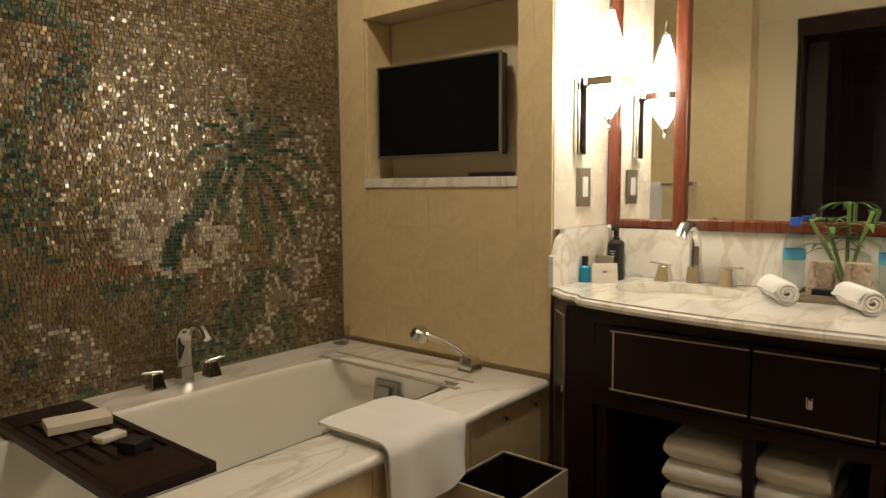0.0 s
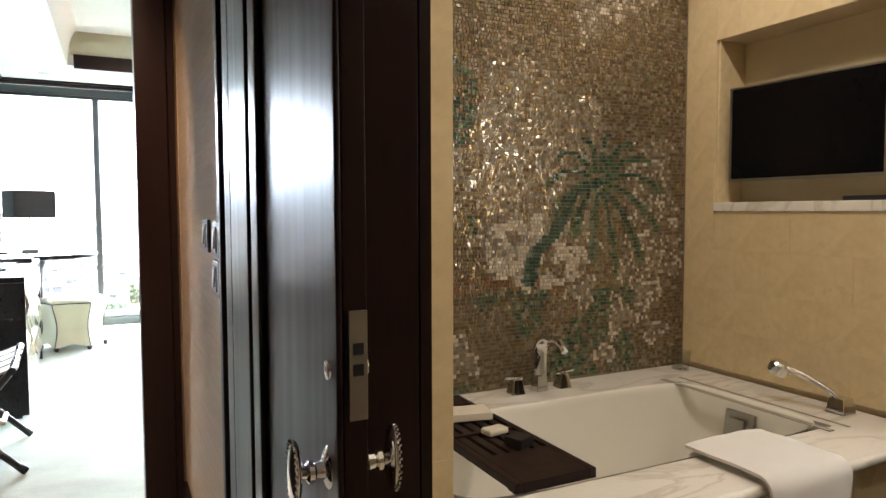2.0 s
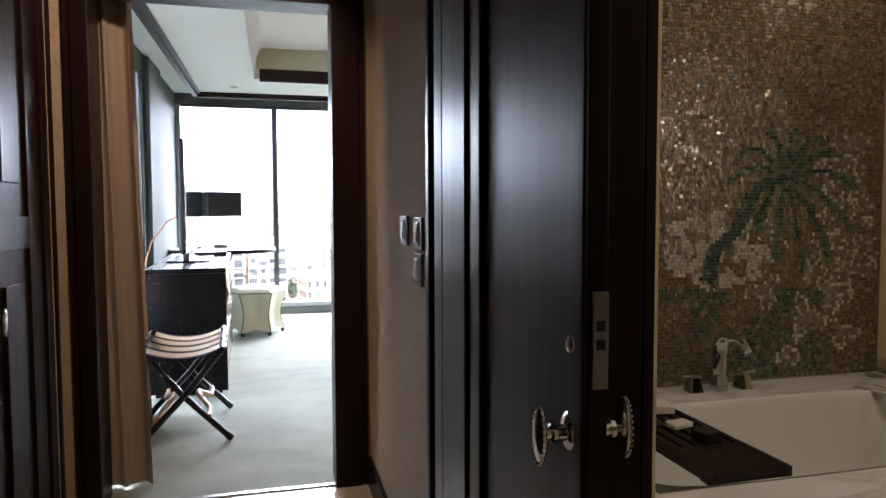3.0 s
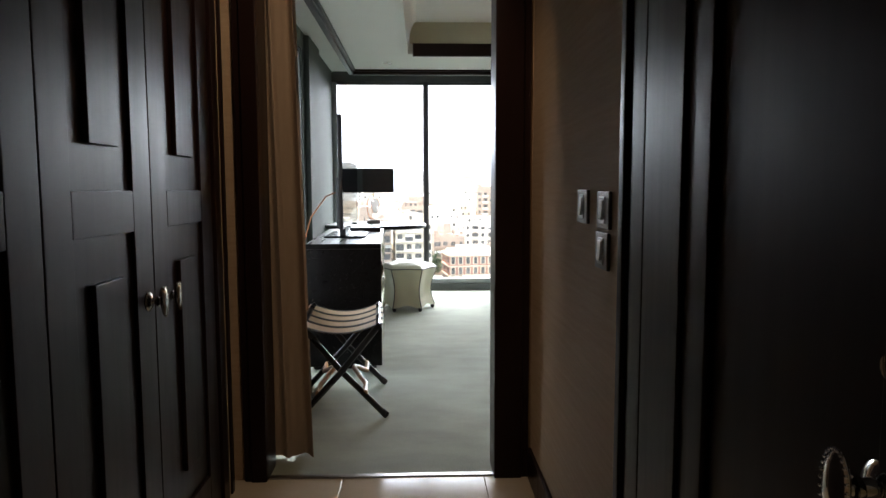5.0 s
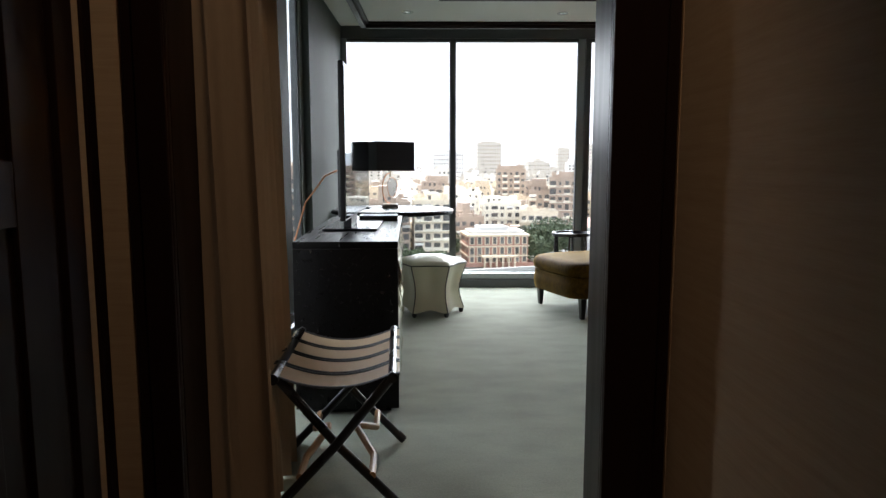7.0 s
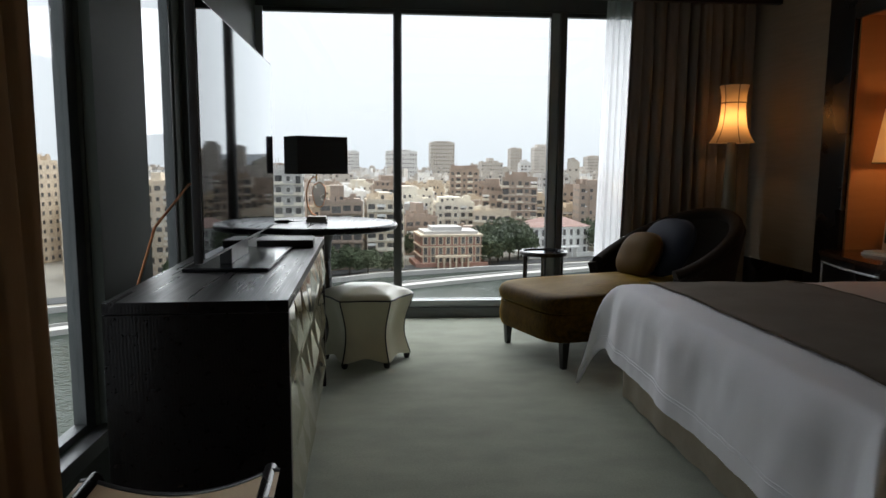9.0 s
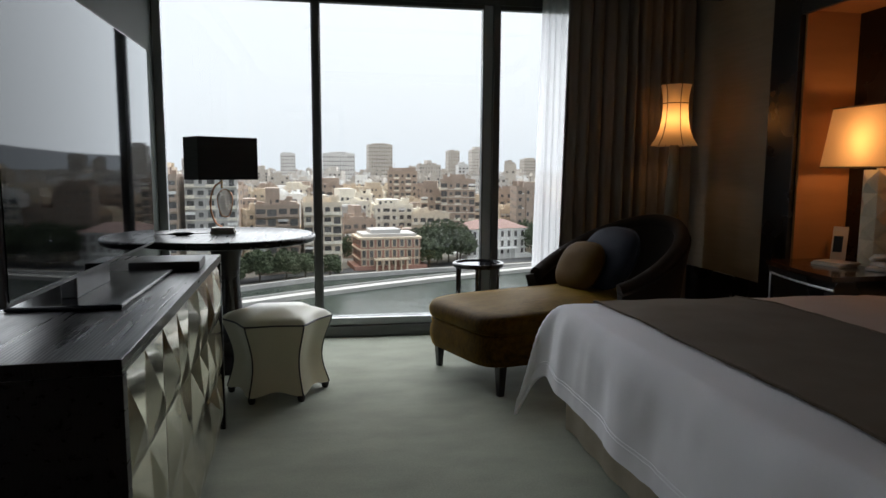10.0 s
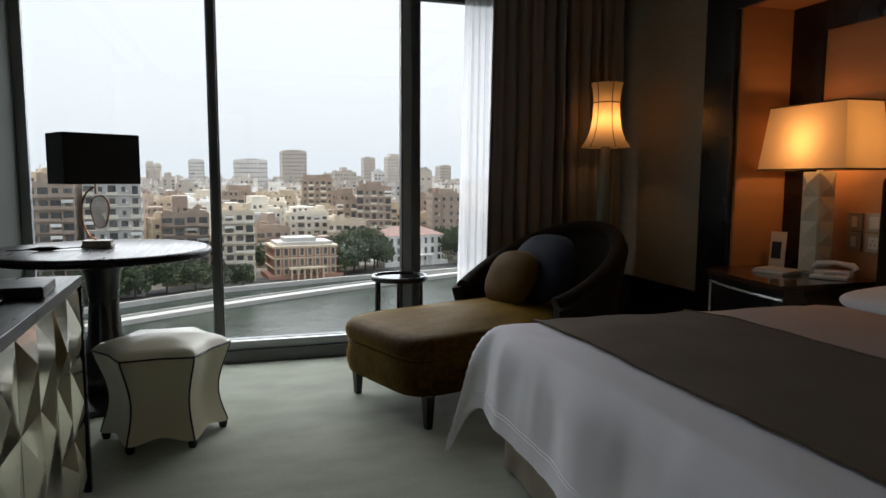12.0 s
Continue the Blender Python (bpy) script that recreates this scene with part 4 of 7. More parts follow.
card = thing("folded_card", "white folded card standing on the counter", "card", pose(2.435, 2.045, CT, 0, 0, -52) @ Matrix.Diagonal((0.85, 1, 0.9, 1)))
part("front", box(-0.05, 0.05, -0.0008, 0.0008, 0, 0.075, 0, 2, pose(0, -0.012, 0, -9)), M_BOX, card)
part("back", box(-0.05, 0.05, -0.0008, 0.0008, 0, 0.075, 0, 2, pose(0, 0.012, 0, 9)), M_BOX, card)
part("print_line", box(-0.008, 0.008, -0.0016, -0.0006, 0.04, 0.048, 0, 2, pose(0, -0.012, 0, -9)), M_STEEL, card)
M_PET = glass("clear_plastic_bottle", (0.90, 0.94, 0.95), 0.06, 0.94)
M_BLUEP = material("blue_plastic_cap", (0.02, 0.12, 0.55), 0.35, scale=5, bump=0.0)
M_LABEL = material("blue_label_film", (0.05, 0.20, 0.52), 0.4, tint=(0.10, 0.42, 0.42), scale=30, fine=60, bump=0.0, blend=1.0)


def water_bottle(m):
    b = thing("water_bottle", "clear plastic water bottle with blue label and cap", "bottle", m, "water bottles on the counter")
    part("body", lathe([(0, 0), (0.028, 0), (0.031, 0.008), (0.029, 0.03), (0.031, 0.05), (0.029, 0.075), (0.031, 0.09), (0.031, 0.135), (0.03, 0.15), (0.024, 0.175), (0.013, 0.195), (0.013, 0.205), (0, 0.205)], 28), M_PET, b)
    part("label_band", lathe([(0.0314, 0.102), (0.0316, 0.104), (0.0316, 0.132), (0.0314, 0.134)], 28), M_LABEL, b, "blue and green printed label")
    part("cap", lathe([(0, 0.228), (0.014, 0.228), (0.015, 0.224), (0.015, 0.206), (0.0135, 0.204), (0, 0.204)], 24), M_BLUEP, b)
    return b


water_bottle(pose(2.58, 1.50, CT))
water_bottle(pose(2.58, 1.255, CT))
M_CRACK = material("brown_crackle_glass", (0.30, 0.22, 0.15), 0.3, 0.3, tint=(0.62, 0.52, 0.40), scale=60, fine=110, bump=0.3, depth=0.001, blend=1.0)
for y in (1.415, 1.325):
    t_ = thing("tumbler", "brown crackled tumbler upturned on a tray", "glass", pose(2.52, y, CT + 0.016), "tumblers on the tray")
    part("body", lathe([(0.036, 0.0), (0.038, 0.004), (0.033, 0.088), (0.030, 0.092), (0, 0.092), (0, 0.088), (0.029, 0.087), (0.034, 0.0)], 24, None, True), M_CRACK, t_)
tagged(part("amenity_tray", boxes((2.42, 2.575, 1.265, 1.475, CT, CT + 0.012), (2.42, 2.428, 1.265, 1.475, CT + 0.012, CT + 0.022), (2.567, 2.575, 1.265, 1.475, CT + 0.012, CT + 0.022), (2.428, 2.567, 1.265, 1.273, CT + 0.012, CT + 0.022), (2.428, 2.567, 1.467, 1.475, CT + 0.012, CT + 0.022), bevel=0.002), M_BRONZE), "low bronze tray with soap and tumblers", "tray")
tagged(part("soap_block", box(2.44, 2.475, 1.36, 1.425, CT + 0.013, CT + 0.036, 0.003), M_BLACK), "small black soap box on the tray", "box")


def rolled_towel(m):
    def f(u, v):
        a = 2 * math.pi * u
        r = 0.034 - 0.004 * u
        end = abs(2 * v - 1)
        r *= 1 - 0.12 * max(0, end - 0.9) / 0.1
        return (0.088 * (2 * v - 1) + 0.005 * math.sin(a), r * math.cos(a), 0.034 + r * math.sin(a) * 0.95)
    ob = tagged(part("rolled_towel", grid(37, 14, f), M_TOWEL, None, "", 60), "white rolled hand towel on the marble counter", "towel", "rolled towels on the counter")
    ob.matrix_world = m
    for s in (-1, 1):
        path = [(s * 0.086, (0.004 + 0.026 * k / 50) * math.cos(k * 0.36), 0.034 + (0.004 + 0.026 * k / 50) * math.sin(k * 0.36)) for k in range(51)]
        part("roll_end", tube(path, 0.0042, 6), M_TOWEL, ob)
    part("loose_edge", tube([(0.088 * (k / 6 - 1), 0.031, 0.034 + 0.002 * math.sin(k)) for k in range(13)], 0.005, 6), M_TOWEL, ob)
    return ob


rolled_towel(pose(2.40, 1.50, CT, 0, 0, 28))
rolled_towel(pose(2.36, 1.30, CT, 0, 0, 28))
M_LEAF = material("bamboo_leaf", (0.07, 0.16, 0.03), 0.45, tint=(0.16, 0.26, 0.06), scale=9, fine=60, bump=0.05, islands=0.3)
M_STALK = material("bamboo_stalk", (0.16, 0.24, 0.06), 0.45, tint=(0.24, 0.28, 0.10), scale=12, bump=0.1, depth=0.001)
plant = thing("lucky_bamboo", "lucky bamboo with curling green leaves in a small glass", "plant", pose(2.60, 1.365, CT))
part("vase", lathe([(0, 0), (0.024, 0), (0.026, 0.08), (0.024, 0.08), (0.022, 0.004), (0, 0.004)], 20), M_TUMBLER, plant)
rng = random.Random(5)
lf = bmesh.new()
for k, (dx, dy, hh) in enumerate(((-0.01, 0.05, 0.19), (-0.02, -0.06, 0.24), (0.0, 0.0, 0.26), (-0.03, 0.09, 0.21))):
    path = [(dx * i / 6, dy * (i / 6) ** 1.3, 0.006 + hh * i / 6) for i in range(7)]
    part("stalk", tube(path, 0.0055, 8), M_STALK, plant)
    for q in range(9):
        i = rng.choice((4, 5, 6, 6))
        p0 = Vector(path[i])
        ang, ln = rng.uniform(0, 6.28), rng.uniform(0.06, 0.11)
        dirv = Vector((math.cos(ang) * 0.6, math.sin(ang), 0))
        prev = None
        for s in range(7):
            k_ = s / 6
            c_ = p0 + dirv * ln * k_ + Vector((0, 0, 0.045 * k_ - 0.06 * k_ * k_))
            w_ = 0.009 * math.sin(math.pi * min(1, k_ * 0.95 + 0.05)) + 0.0005
            sd = dirv.cross(Vector((0, 0, 1))).normalized() * w_
            pair = (lf.verts.new(c_ - sd), lf.verts.new(c_ + Vector((0, 0, -0.002))), lf.verts.new(c_ + sd))
            if prev:
                lf.faces.new((prev[0], prev[1], pair[1], pair[0]))
                lf.faces.new((prev[1], prev[2], pair[2], pair[1]))
            prev = pair
part("foliage", lf, M_LEAF, plant, "narrow curling bamboo leaves")

# waste bin by the tub, towel rail on the alcove wall, assumed unseen downlights
binn = thing("waste_bin", "square beige waste bin with a dark inside", "bin", pose(1.85, 2.035, 0))
M_BIN = material("beige_leatherette", (0.42, 0.35, 0.26), 0.5, scale=8, fine=160, bump=0.15, depth=0.0005)
bm = bmesh.new()
for r in ((-0.13, 0.13, -0.11, -0.102), (-0.13, 0.13, 0.102, 0.11), (-0.13, -0.122, -0.102, 0.102), (0.122, 0.13, -0.102, 0.102)):
    add_box(bm, *r, -0.012, 0.45)
part("shell", bm, M_BIN, binn)
part("liner", boxes((-0.121, 0.121, -0.101, -0.099, 0.02, 0.447), (-0.121, 0.121, 0.099, 0.101, 0.02, 0.447), (-0.121, -0.119, -0.099, 0.099, 0.02, 0.447), (0.119, 0.121, -0.099, 0.099, 0.02, 0.447), (-0.121, 0.121, -0.101, 0.101, 0.0, 0.02)), M_BLACK, binn, "black inner liner")
rail = thing("towel_rail", "chrome towel rail on the alcove wall", "towel rail")
part("bar", tube([(0.755, 2.50, 1.25), (0.755, 3.10, 1.25)], 0.009, 10), M_CHROME, rail)
for y in (2.50, 3.10):
    part("bracket", box(0.689, 0.768, y - 0.014, y + 0.014, 1.235, 1.265, 0.004), M_CHROME, rail)


def hanging(u, v):
    a = (v - 0.5) * 2
    return (0.755 + 0.013 * math.copysign(min(1, abs(a) * 8), a), 2.70 + 0.30 * u, 1.262 - 0.42 * max(0, abs(a) - 0.03))


tagged(part("hanging_towel", grid(10, 40, hanging, 0.006), M_TOWEL, None, "", 60), "white towel hanging over the chrome rail", "towel")
for x, y, z in ((1.6, 2.5, 2.7), (1.5, 1.3, 2.7), (-0.15, 3.1, LOW)):
    d = thing("downlight", "small round recessed ceiling downlight, assumed and unseen", "ceiling light", pose(x, y, z), "downlights")
    part("ring", lathe([(0.032, -0.004), (0.05, -0.004), (0.052, 0.0), (0.05, 0.0), (0.03, 0.0)], 24), M_CHROME, d)

# ---------------------------------------------------------------- corridor: wardrobe doors and switches
WX = -0.86
ward = thing("wardrobe", "dark-stained wardrobe with panelled double doors and oval knobs", "wardrobe")
for y0, y1, z0, z1 in ((3.80, 3.869, 0, 2.329), (3.906, 3.94, 0, 2.329), (1.40, 3.94, 2.33, LOW)):
    part("surround", box(WX - 0.02, WX + 0.012, y0, y1, z0, z1, 0.003), M_DARK, ward)
part("surround_edge", box(WX - 0.02, WX + 0.004, 3.87, 3.905, 0, 2.33), M_PAPER, ward)
part("carcass", box(WX - 0.055, WX - 0.032, 1.40, 3.94, 0, LOW), M_DARK, ward)


def ward_door(y0, y1, knob_y):
    d = part("door", box(WX - 0.03, WX - 0.012, y0, y1, 0.02, 2.325, 0.002), M_DARK, ward, "tall dark panelled door leaf")
    s = 0.118
    for a, b, z0, z1 in ((y0, y0 + s, 0.02, 2.325), (y1 - s, y1, 0.02, 2.325)):
        part("stile", box(WX - 0.0118, WX, a, b, z0, z1, 0.0025), M_DARK, d)
    for z0, z1 in ((0.02, 0.18), (1.113, 1.224), (2.19, 2.325)):
        part("rail", box(WX - 0.0118, WX, y0 + s + 0.0005, y1 - s - 0.0005, z0, z1, 0.0025), M_DARK, d)
    for z0, z1 in ((0.30, 1.0), (1.335, 2.08)):
        part("raised_panel", box(WX - 0.0118, WX + 0.004, y0 + s + 0.085, y1 - s - 0.085, z0, z1, 0.003), M_DARK, d)
    oval_knob(d, pose(WX, knob_y, 0.91, 0, 90, 0), M_NICKEL)


ward_door(3.236, 3.795, 3.29)
ward_door(2.672, 3.231, 3.18)
ward_door(2.108, 2.667, 2.16)
ward_door(1.544, 2.103, 2.05)

M_DBRONZE = material("dark_bronze_plate", (0.15, 0.13, 0.105), 0.35, 0.7, scale=6, stretch=(1, 1, 14), bump=0.04, depth=0.0004)
M_ROCK = material("ivory_rocker", (0.62, 0.58, 0.48), 0.3, scale=4, bump=0.0)


def switch_plate(m, h=0.094, w=0.108, horizontal=True):
    s = thing("light_switch", "dark bronze switch plate with an ivory rocker on the papered wall", "switch", m, "corridor switches")
    part("plate", box(-0.010, 0, -w / 2, w / 2, -h / 2, h / 2, 0.003), M_DBRONZE, s)
    part("inner_frame", box(-0.013, -0.0095, -w * 0.24, w * 0.24, -h * 0.36, h * 0.36, 0.002), M_STEEL, s)
    part("rocker", box(-0.017, -0.0125, -w * 0.15, w * 0.15, -h * 0.27, h * 0.27, 0.003, 2, pose(0, 0, 0, 0, 4)), M_ROCK, s)


switch_plate(pose(COR_E, 3.154, 1.176))
switch_plate(pose(COR_E, 2.941, 1.172))
switch_plate(pose(COR_E, 2.949, 1.069))

# ---------------------------------------------------------------- bedroom: windows
def window_bay(name, x0, x1, label):
    w = tagged(thing(name, label, "window"), kind="structure")
    for a, b, c, d in ((x0, x0 + 0.01, 0.14, 2.47), (x1 - 0.01, x1, 0.14, 2.47), (x0, x1, 0.10, 0.14), (x0, x1, 2.47, 2.50)):
        part("window_frame", box(a, b, WINY - 0.03, WINY + 0.03, c, d, 0.003), M_ALU, w)
    p = part("pane", box(x0 + 0.01, x1 - 0.01, WINY - 0.006, WINY + 0.006, 0.14, 2.47), M_PANE, w)
    p.visible_shadow = False
    return w


window_bay("window_1", LEFTX + 0.01, -0.03, "tall clear window bay in dark metal, overcast city beyond")
window_bay("window_2", 0.018, 1.255, "tall clear window bay in dark metal, overcast city beyond")
window_bay("window_3", 1.375, 2.50, "tall clear window bay behind the curtain")
structure("window_mullion", box(-0.03, 0.018, WINY - 0.05, WINY + 0.06, 0.10, 2.50, 0.004), M_ALU, "slim dark metal mullion", "mullion", 30)
structure("window_pillar", box(1.325, 1.375, WINY - 0.06, WINY + 0.08, 0.10, 2.50, 0.004), M_ALU, "broad dark metal mullion beside a grey face", "mullion", 30)
structure("window_pillar_face", box(1.255, 1.324, WINY - 0.02, WINY + 0.08, 0.10, 2.50, 0.004), M_GREYALU, "pale grey metal face of the broad mullion", "mullion", 30)
structure("window_sill", box(LEFTX, HEADX, WINY - 0.13, WINY - 0.051, 0.0, 0.085, 0.004), M_ALU, "low dark metal sill along the window wall", "sill", 30)
structure("window_sill_face", box(LEFTX, HEADX, WINY - 0.10, WINY - 0.051, 0.086, 0.142, 0.004), M_GREYALU, "pale grey metal upper face of the window sill", "sill", 30)
structure("window_corner_post", box(LEFTX + 0.003, LEFTX + 0.06, WINY - 0.09, WINY - 0.051, 0.143, 2.49, 0.004), M_GREYALU, "pale grey metal post in the window corner", "post", 30)
w4 = tagged(thing("window_4", "narrow slit window in the side wall", "window"), kind="structure")
for y0, y1, z0, z1 in ((SL0 + 0.002, SL0 + 0.03, 0.122, 2.458), (SL1 - 0.03, SL1 - 0.002, 0.122, 2.458), (SL0 + 0.03, SL1 - 0.03, 0.122, 0.15), (SL0 + 0.03, SL1 - 0.03, 2.43, 2.458)):
    part("window_frame", box(LEFTX - 0.055, LEFTX - 0.01, y0, y1, z0, z1, 0.003), M_ALU, w4)
p4 = part("pane", box(LEFTX - 0.035, LEFTX - 0.025, SL0 + 0.03, SL1 - 0.03, 0.15, 2.43), M_PANE, w4)
p4.visible_shadow = False
w5 = tagged(thing("window_5", "tall side window behind the curtain, river beyond", "window"), kind="structure")
for y0, y1, z0, z1 in ((LW0 + 0.002, LW0 + 0.05, 0.302, 2.498), (LW1 - 0.075, LW1 - 0.002, 0.302, 2.498), (LW0 + 0.05, LW1 - 0.075, 0.302, 0.33), (LW0 + 0.05, LW1 - 0.075, 2.46, 2.498)):
    part("window_frame", box(LEFTX - 0.055, LEFTX - 0.01, y0, y1, z0, z1, 0.003), M_ALU, w5)
p5 = part("pane", box(LEFTX - 0.035, LEFTX - 0.025, LW0 + 0.05, LW1 - 0.075, 0.33, 2.46), M_PANE, w5)
p5.visible_shadow = False
structure("window_ledge", box(LEFTX - 0.005, LEFTX + 0.05, LW0, LW1 + 0.45, 0.24, 0.30, 0.004), M_ALU, "low dark metal ledge under the side window", "sill", 30)
structure("wall_left_pilaster", boxes((LEFTX, LEFTX + 0.05, SL1 + 0.12, SL1 + 0.75, 0, 2.6), (LEFTX, LEFTX + 0.04, LW1 + 0.01, SL0 - 0.02, 0.302, 2.6), bevel=0.003), M_GREY, "shallow grey-green wall panels beside the slit window", "panel", 30)


# ---------------------------------------------------------------- curtains
def folds(x0, x1, y, z0, z1, n, depth, axis="x", gather=0.0, seed=1, sway=0.0, slant=0.0, lean=0.0):
    rg = random.Random(seed)
    ph = [rg.uniform(0, 6.28) for _ in range(6)]

    def f(u, v):
        a = u * n * 2 * math.pi
        taper = 1 - gather * math.sin(v * math.pi)
        s = (u - 0.5) * taper + 0.5 + 0.01 * math.sin(3 * v + ph[0]) * u
        d = depth * (math.sin(a + 0.6 * math.sin(2.2 * v + ph[1])) + 0.35 * math.sin(2.3 * a + ph[2] + v)) * (0.75 + 0.35 * math.sin(u * 7 + ph[3]))
        along = x0 + (x1 - x0) * s + 0.35 * depth * math.cos(a) + sway * (1 - v) * (1 - u)
        z = z0 + (z1 - z0) * v
        d += slant * u + lean * (1 - v)
        return (along, y + d, z) if axis == "x" else (y + d, along, z)
    return grid(n * 14 + 1, 14, f, 0.002)


drape = thing("window_curtain", "heavy taupe lined curtain hanging in deep folds by the window", "curtain")
part("drape", folds(1.83, 2.84, 9.19, 0.012, 2.61, 11, 0.045, seed=3, sway=-0.05), M_CURTAIN, drape, "", 80)
part("heading_rail", box(1.5, 2.9, 9.14, 9.17, 2.595, 2.62), M_ALU, drape)
M_SHEER = bpy.data.materials.new("sheer_white_voile")
M_SHEER.use_nodes = True
_n, _l = M_SHEER.node_tree.nodes, M_SHEER.node_tree.links
_n.clear()
_o, _t, _d, _m = _n.new("ShaderNodeOutputMaterial"), _n.new("ShaderNodeBsdfTransparent"), _n.new("ShaderNodeBsdfTranslucent"), _n.new("ShaderNodeMixShader")
_w, _tc = _n.new("ShaderNodeTexNoise"), _n.new("ShaderNodeTexCoord")
_w.inputs["Scale"].default_value = 300
_r = _n.new("ShaderNodeMapRange")
_r.inputs["To Min"].default_value, _r.inputs["To Max"].default_value = 0.30, 0.55
_l.new(_tc.outputs["Object"], _w.inputs["Vector"])
_l.new(_w.outputs[0], _r.inputs["Value"])
_l.new(_r.outputs[0], _m.inputs[0])
_d.inputs[0].default_value = (0.8, 0.82, 0.82, 1)
_l.new(_t.outputs[0], _m.inputs[1])
_l.new(_d.outputs[0], _m.inputs[2])
_l.new(_m.outputs[0], _o.inputs[0])
sheer = thing("sheer_curtain", "thin white voile curtain drawn to the window side", "curtain")
part("voile", folds(1.66, 1.92, 9.27, 0.012, 2.61, 5, 0.022, seed=8, sway=-0.06), M_SHEER, sheer, "", 80)
part("heading_rail", box(1.5, 2.9, 9.25, 9.27, 2.595, 2.62), M_ALU, sheer)
gold = thing("side_curtain", "gold-beige curtain hanging in folds beside the doorway", "curtain")
part("drape", folds(4.27, 5.42, -0.715, 0.012, 2.61, 9, 0.042, axis="y", seed=6, slant=-0.175, lean=0.065), M_GOLDCURT, gold, "", 80)
part("drape_edge", folds(-0.655, -0.97, 4.262, 0.012, 2.61, 3, 0.026, seed=12, sway=0.07), M_GOLDCURT, gold, "", 80)
part("heading_rail", box(-0.92, -0.74, 4.2, 5.7, 2.60, 2.62), M_ALU, gold)
side_sheer = thing("side_sheer", "thin white voile gathered beside the heavy curtain", "curtain")
part("voile", folds(5.50, 5.70, -0.985, 0.012, 2.61, 4, 0.018, axis="y", seed=9), M_SHEER, side_sheer, "", 80)
part("heading_rail", box(-1.01, -0.96, 5.4, 5.8, 2.60, 2.62), M_ALU, side_sheer)

# ---------------------------------------------------------------- sideboard, television and what stands on it
sb = thing("sideboard", "black wenge sideboard with faceted pearly door fronts", "sideboard", pose(-0.348, 5.757, 0, 0, 0, 2.4))
SBD, SBL, SBH = 0.505, 1.78, 0.863
part("top_board", box(-SBD, 0, 0, SBL, SBH - 0.035, SBH, 0.003), M_EBONY, sb)
part("end_panel", box(-SBD, 0, 0, 0.034, 0.03, SBH - 0.036, 0.002), M_EBONY, sb)
part("end_panel", box(-SBD, 0, SBL - 0.034, SBL, 0.03, SBH - 0.036, 0.002), M_EBONY, sb)
part("carcass", box(-SBD + 0.01, -0.03, 0.035, SBL - 0.035, 0.06, SBH - 0.036), M_BLACKWOOD, sb)
part("plinth", box(-SBD + 0.04, -0.04, 0.05, SBL - 0.05, 0.0, 0.059), M_BLACKWOOD, sb)
M_PEARL = material("pearly_champagne_lacquer", (0.60, 0.56, 0.45), 0.1, 0.95, tint=(0.48, 0.45, 0.36), scale=2.5, fine=30, bump=0.02, depth=0.0004, coat=0.4)
ND = 4
dw_ = (SBL - 0.07) / ND
for k in range(ND):
    y0, y1 = 0.036 + k * dw_, 0.036 + (k + 1) * dw_ - 0.004
    door = part("door", box(-0.029, -0.010, y0, y1, 0.065, SBH - 0.04, 0.0), M_PEARL, sb, "faceted pearly champagne door")
    rg = random.Random(20 + k)
    z0, z1 = 0.066, SBH - 0.041
    rows_, cols = 3, 2
    for r in range(rows_):
        for c in range(cols):
            a0, a1 = y0 + (y1 - y0) * c / cols, y0 + (y1 - y0) * (c + 1) / cols
            b0, b1 = z0 + (z1 - z0) * r / rows_, z0 + (z1 - z0) * (r + 1) / rows_
            bm = bmesh.new()
            q = [bm.verts.new((-0.0098, a, b)) for a, b in ((a0, b0), (a1, b0), (a1, b1), (a0, b1))]
            ty, tz = rg.uniform(0.3, 0.7), rg.uniform(0.35, 0.65)
            t_ = bm.verts.new((-0.0098 + rg.uniform(0.016, 0.026), a0 + (a1 - a0) * ty, b0 + (b1 - b0) * tz))
            for i in range(4):
                bm.faces.new((q[i], q[(i + 1) % 4], t_))
            part("facet", bm, M_PEARL, door, "", 0)

tvs = thing("television", "large thin television on a black stand", "television", pose(-0.615, 5.885, SBH, 0, 0, 1))
part("case", box(-0.028, 0.0, 0.0, 1.355, 0.085, 0.872, 0.005), M_BLACK, tvs)
part("screen", box(0.0002, 0.003, 0.010, 1.345, 0.098, 0.862), M_SCREEN, tvs)
part("back_housing", box(-0.065, -0.028, 0.2, 1.12, 0.09, 0.45, 0.012), M_BLACK, tvs)
part("neck", box(-0.075, -0.0285, 0.52, 0.84, 0.012, 0.16, 0.006), M_BLACK, tvs)
part("foot", box(-0.18, 0.125, 0.40, 1.08, 0.0, 0.014, 0.006), material("gloss_black_plastic", (0.006, 0.006, 0.007), 0.2, scale=3, bump=0.0, spec=0.12), tvs, "glossy black stand plate")
tagged(part("set_top_box", box(-0.13, 0.13, -0.10, 0.10, 0, 0.036, 0.006, 2, pose(-0.56, 7.12, SBH, 0, 0, 4)), M_BLACK), "flat black set-top box on the sideboard", "electronics box")
tagged(part("television_cable", tube([(-0.70, 6.5, 1.22), (-0.80, 6.4, 1.17), (-0.90, 6.32, 1.02), (-0.96, 6.28, 0.80), (-0.97, 6.28, 0.012)], 0.005, 8), M_COPPER), "orange-copper cable hanging behind the television", "cable")

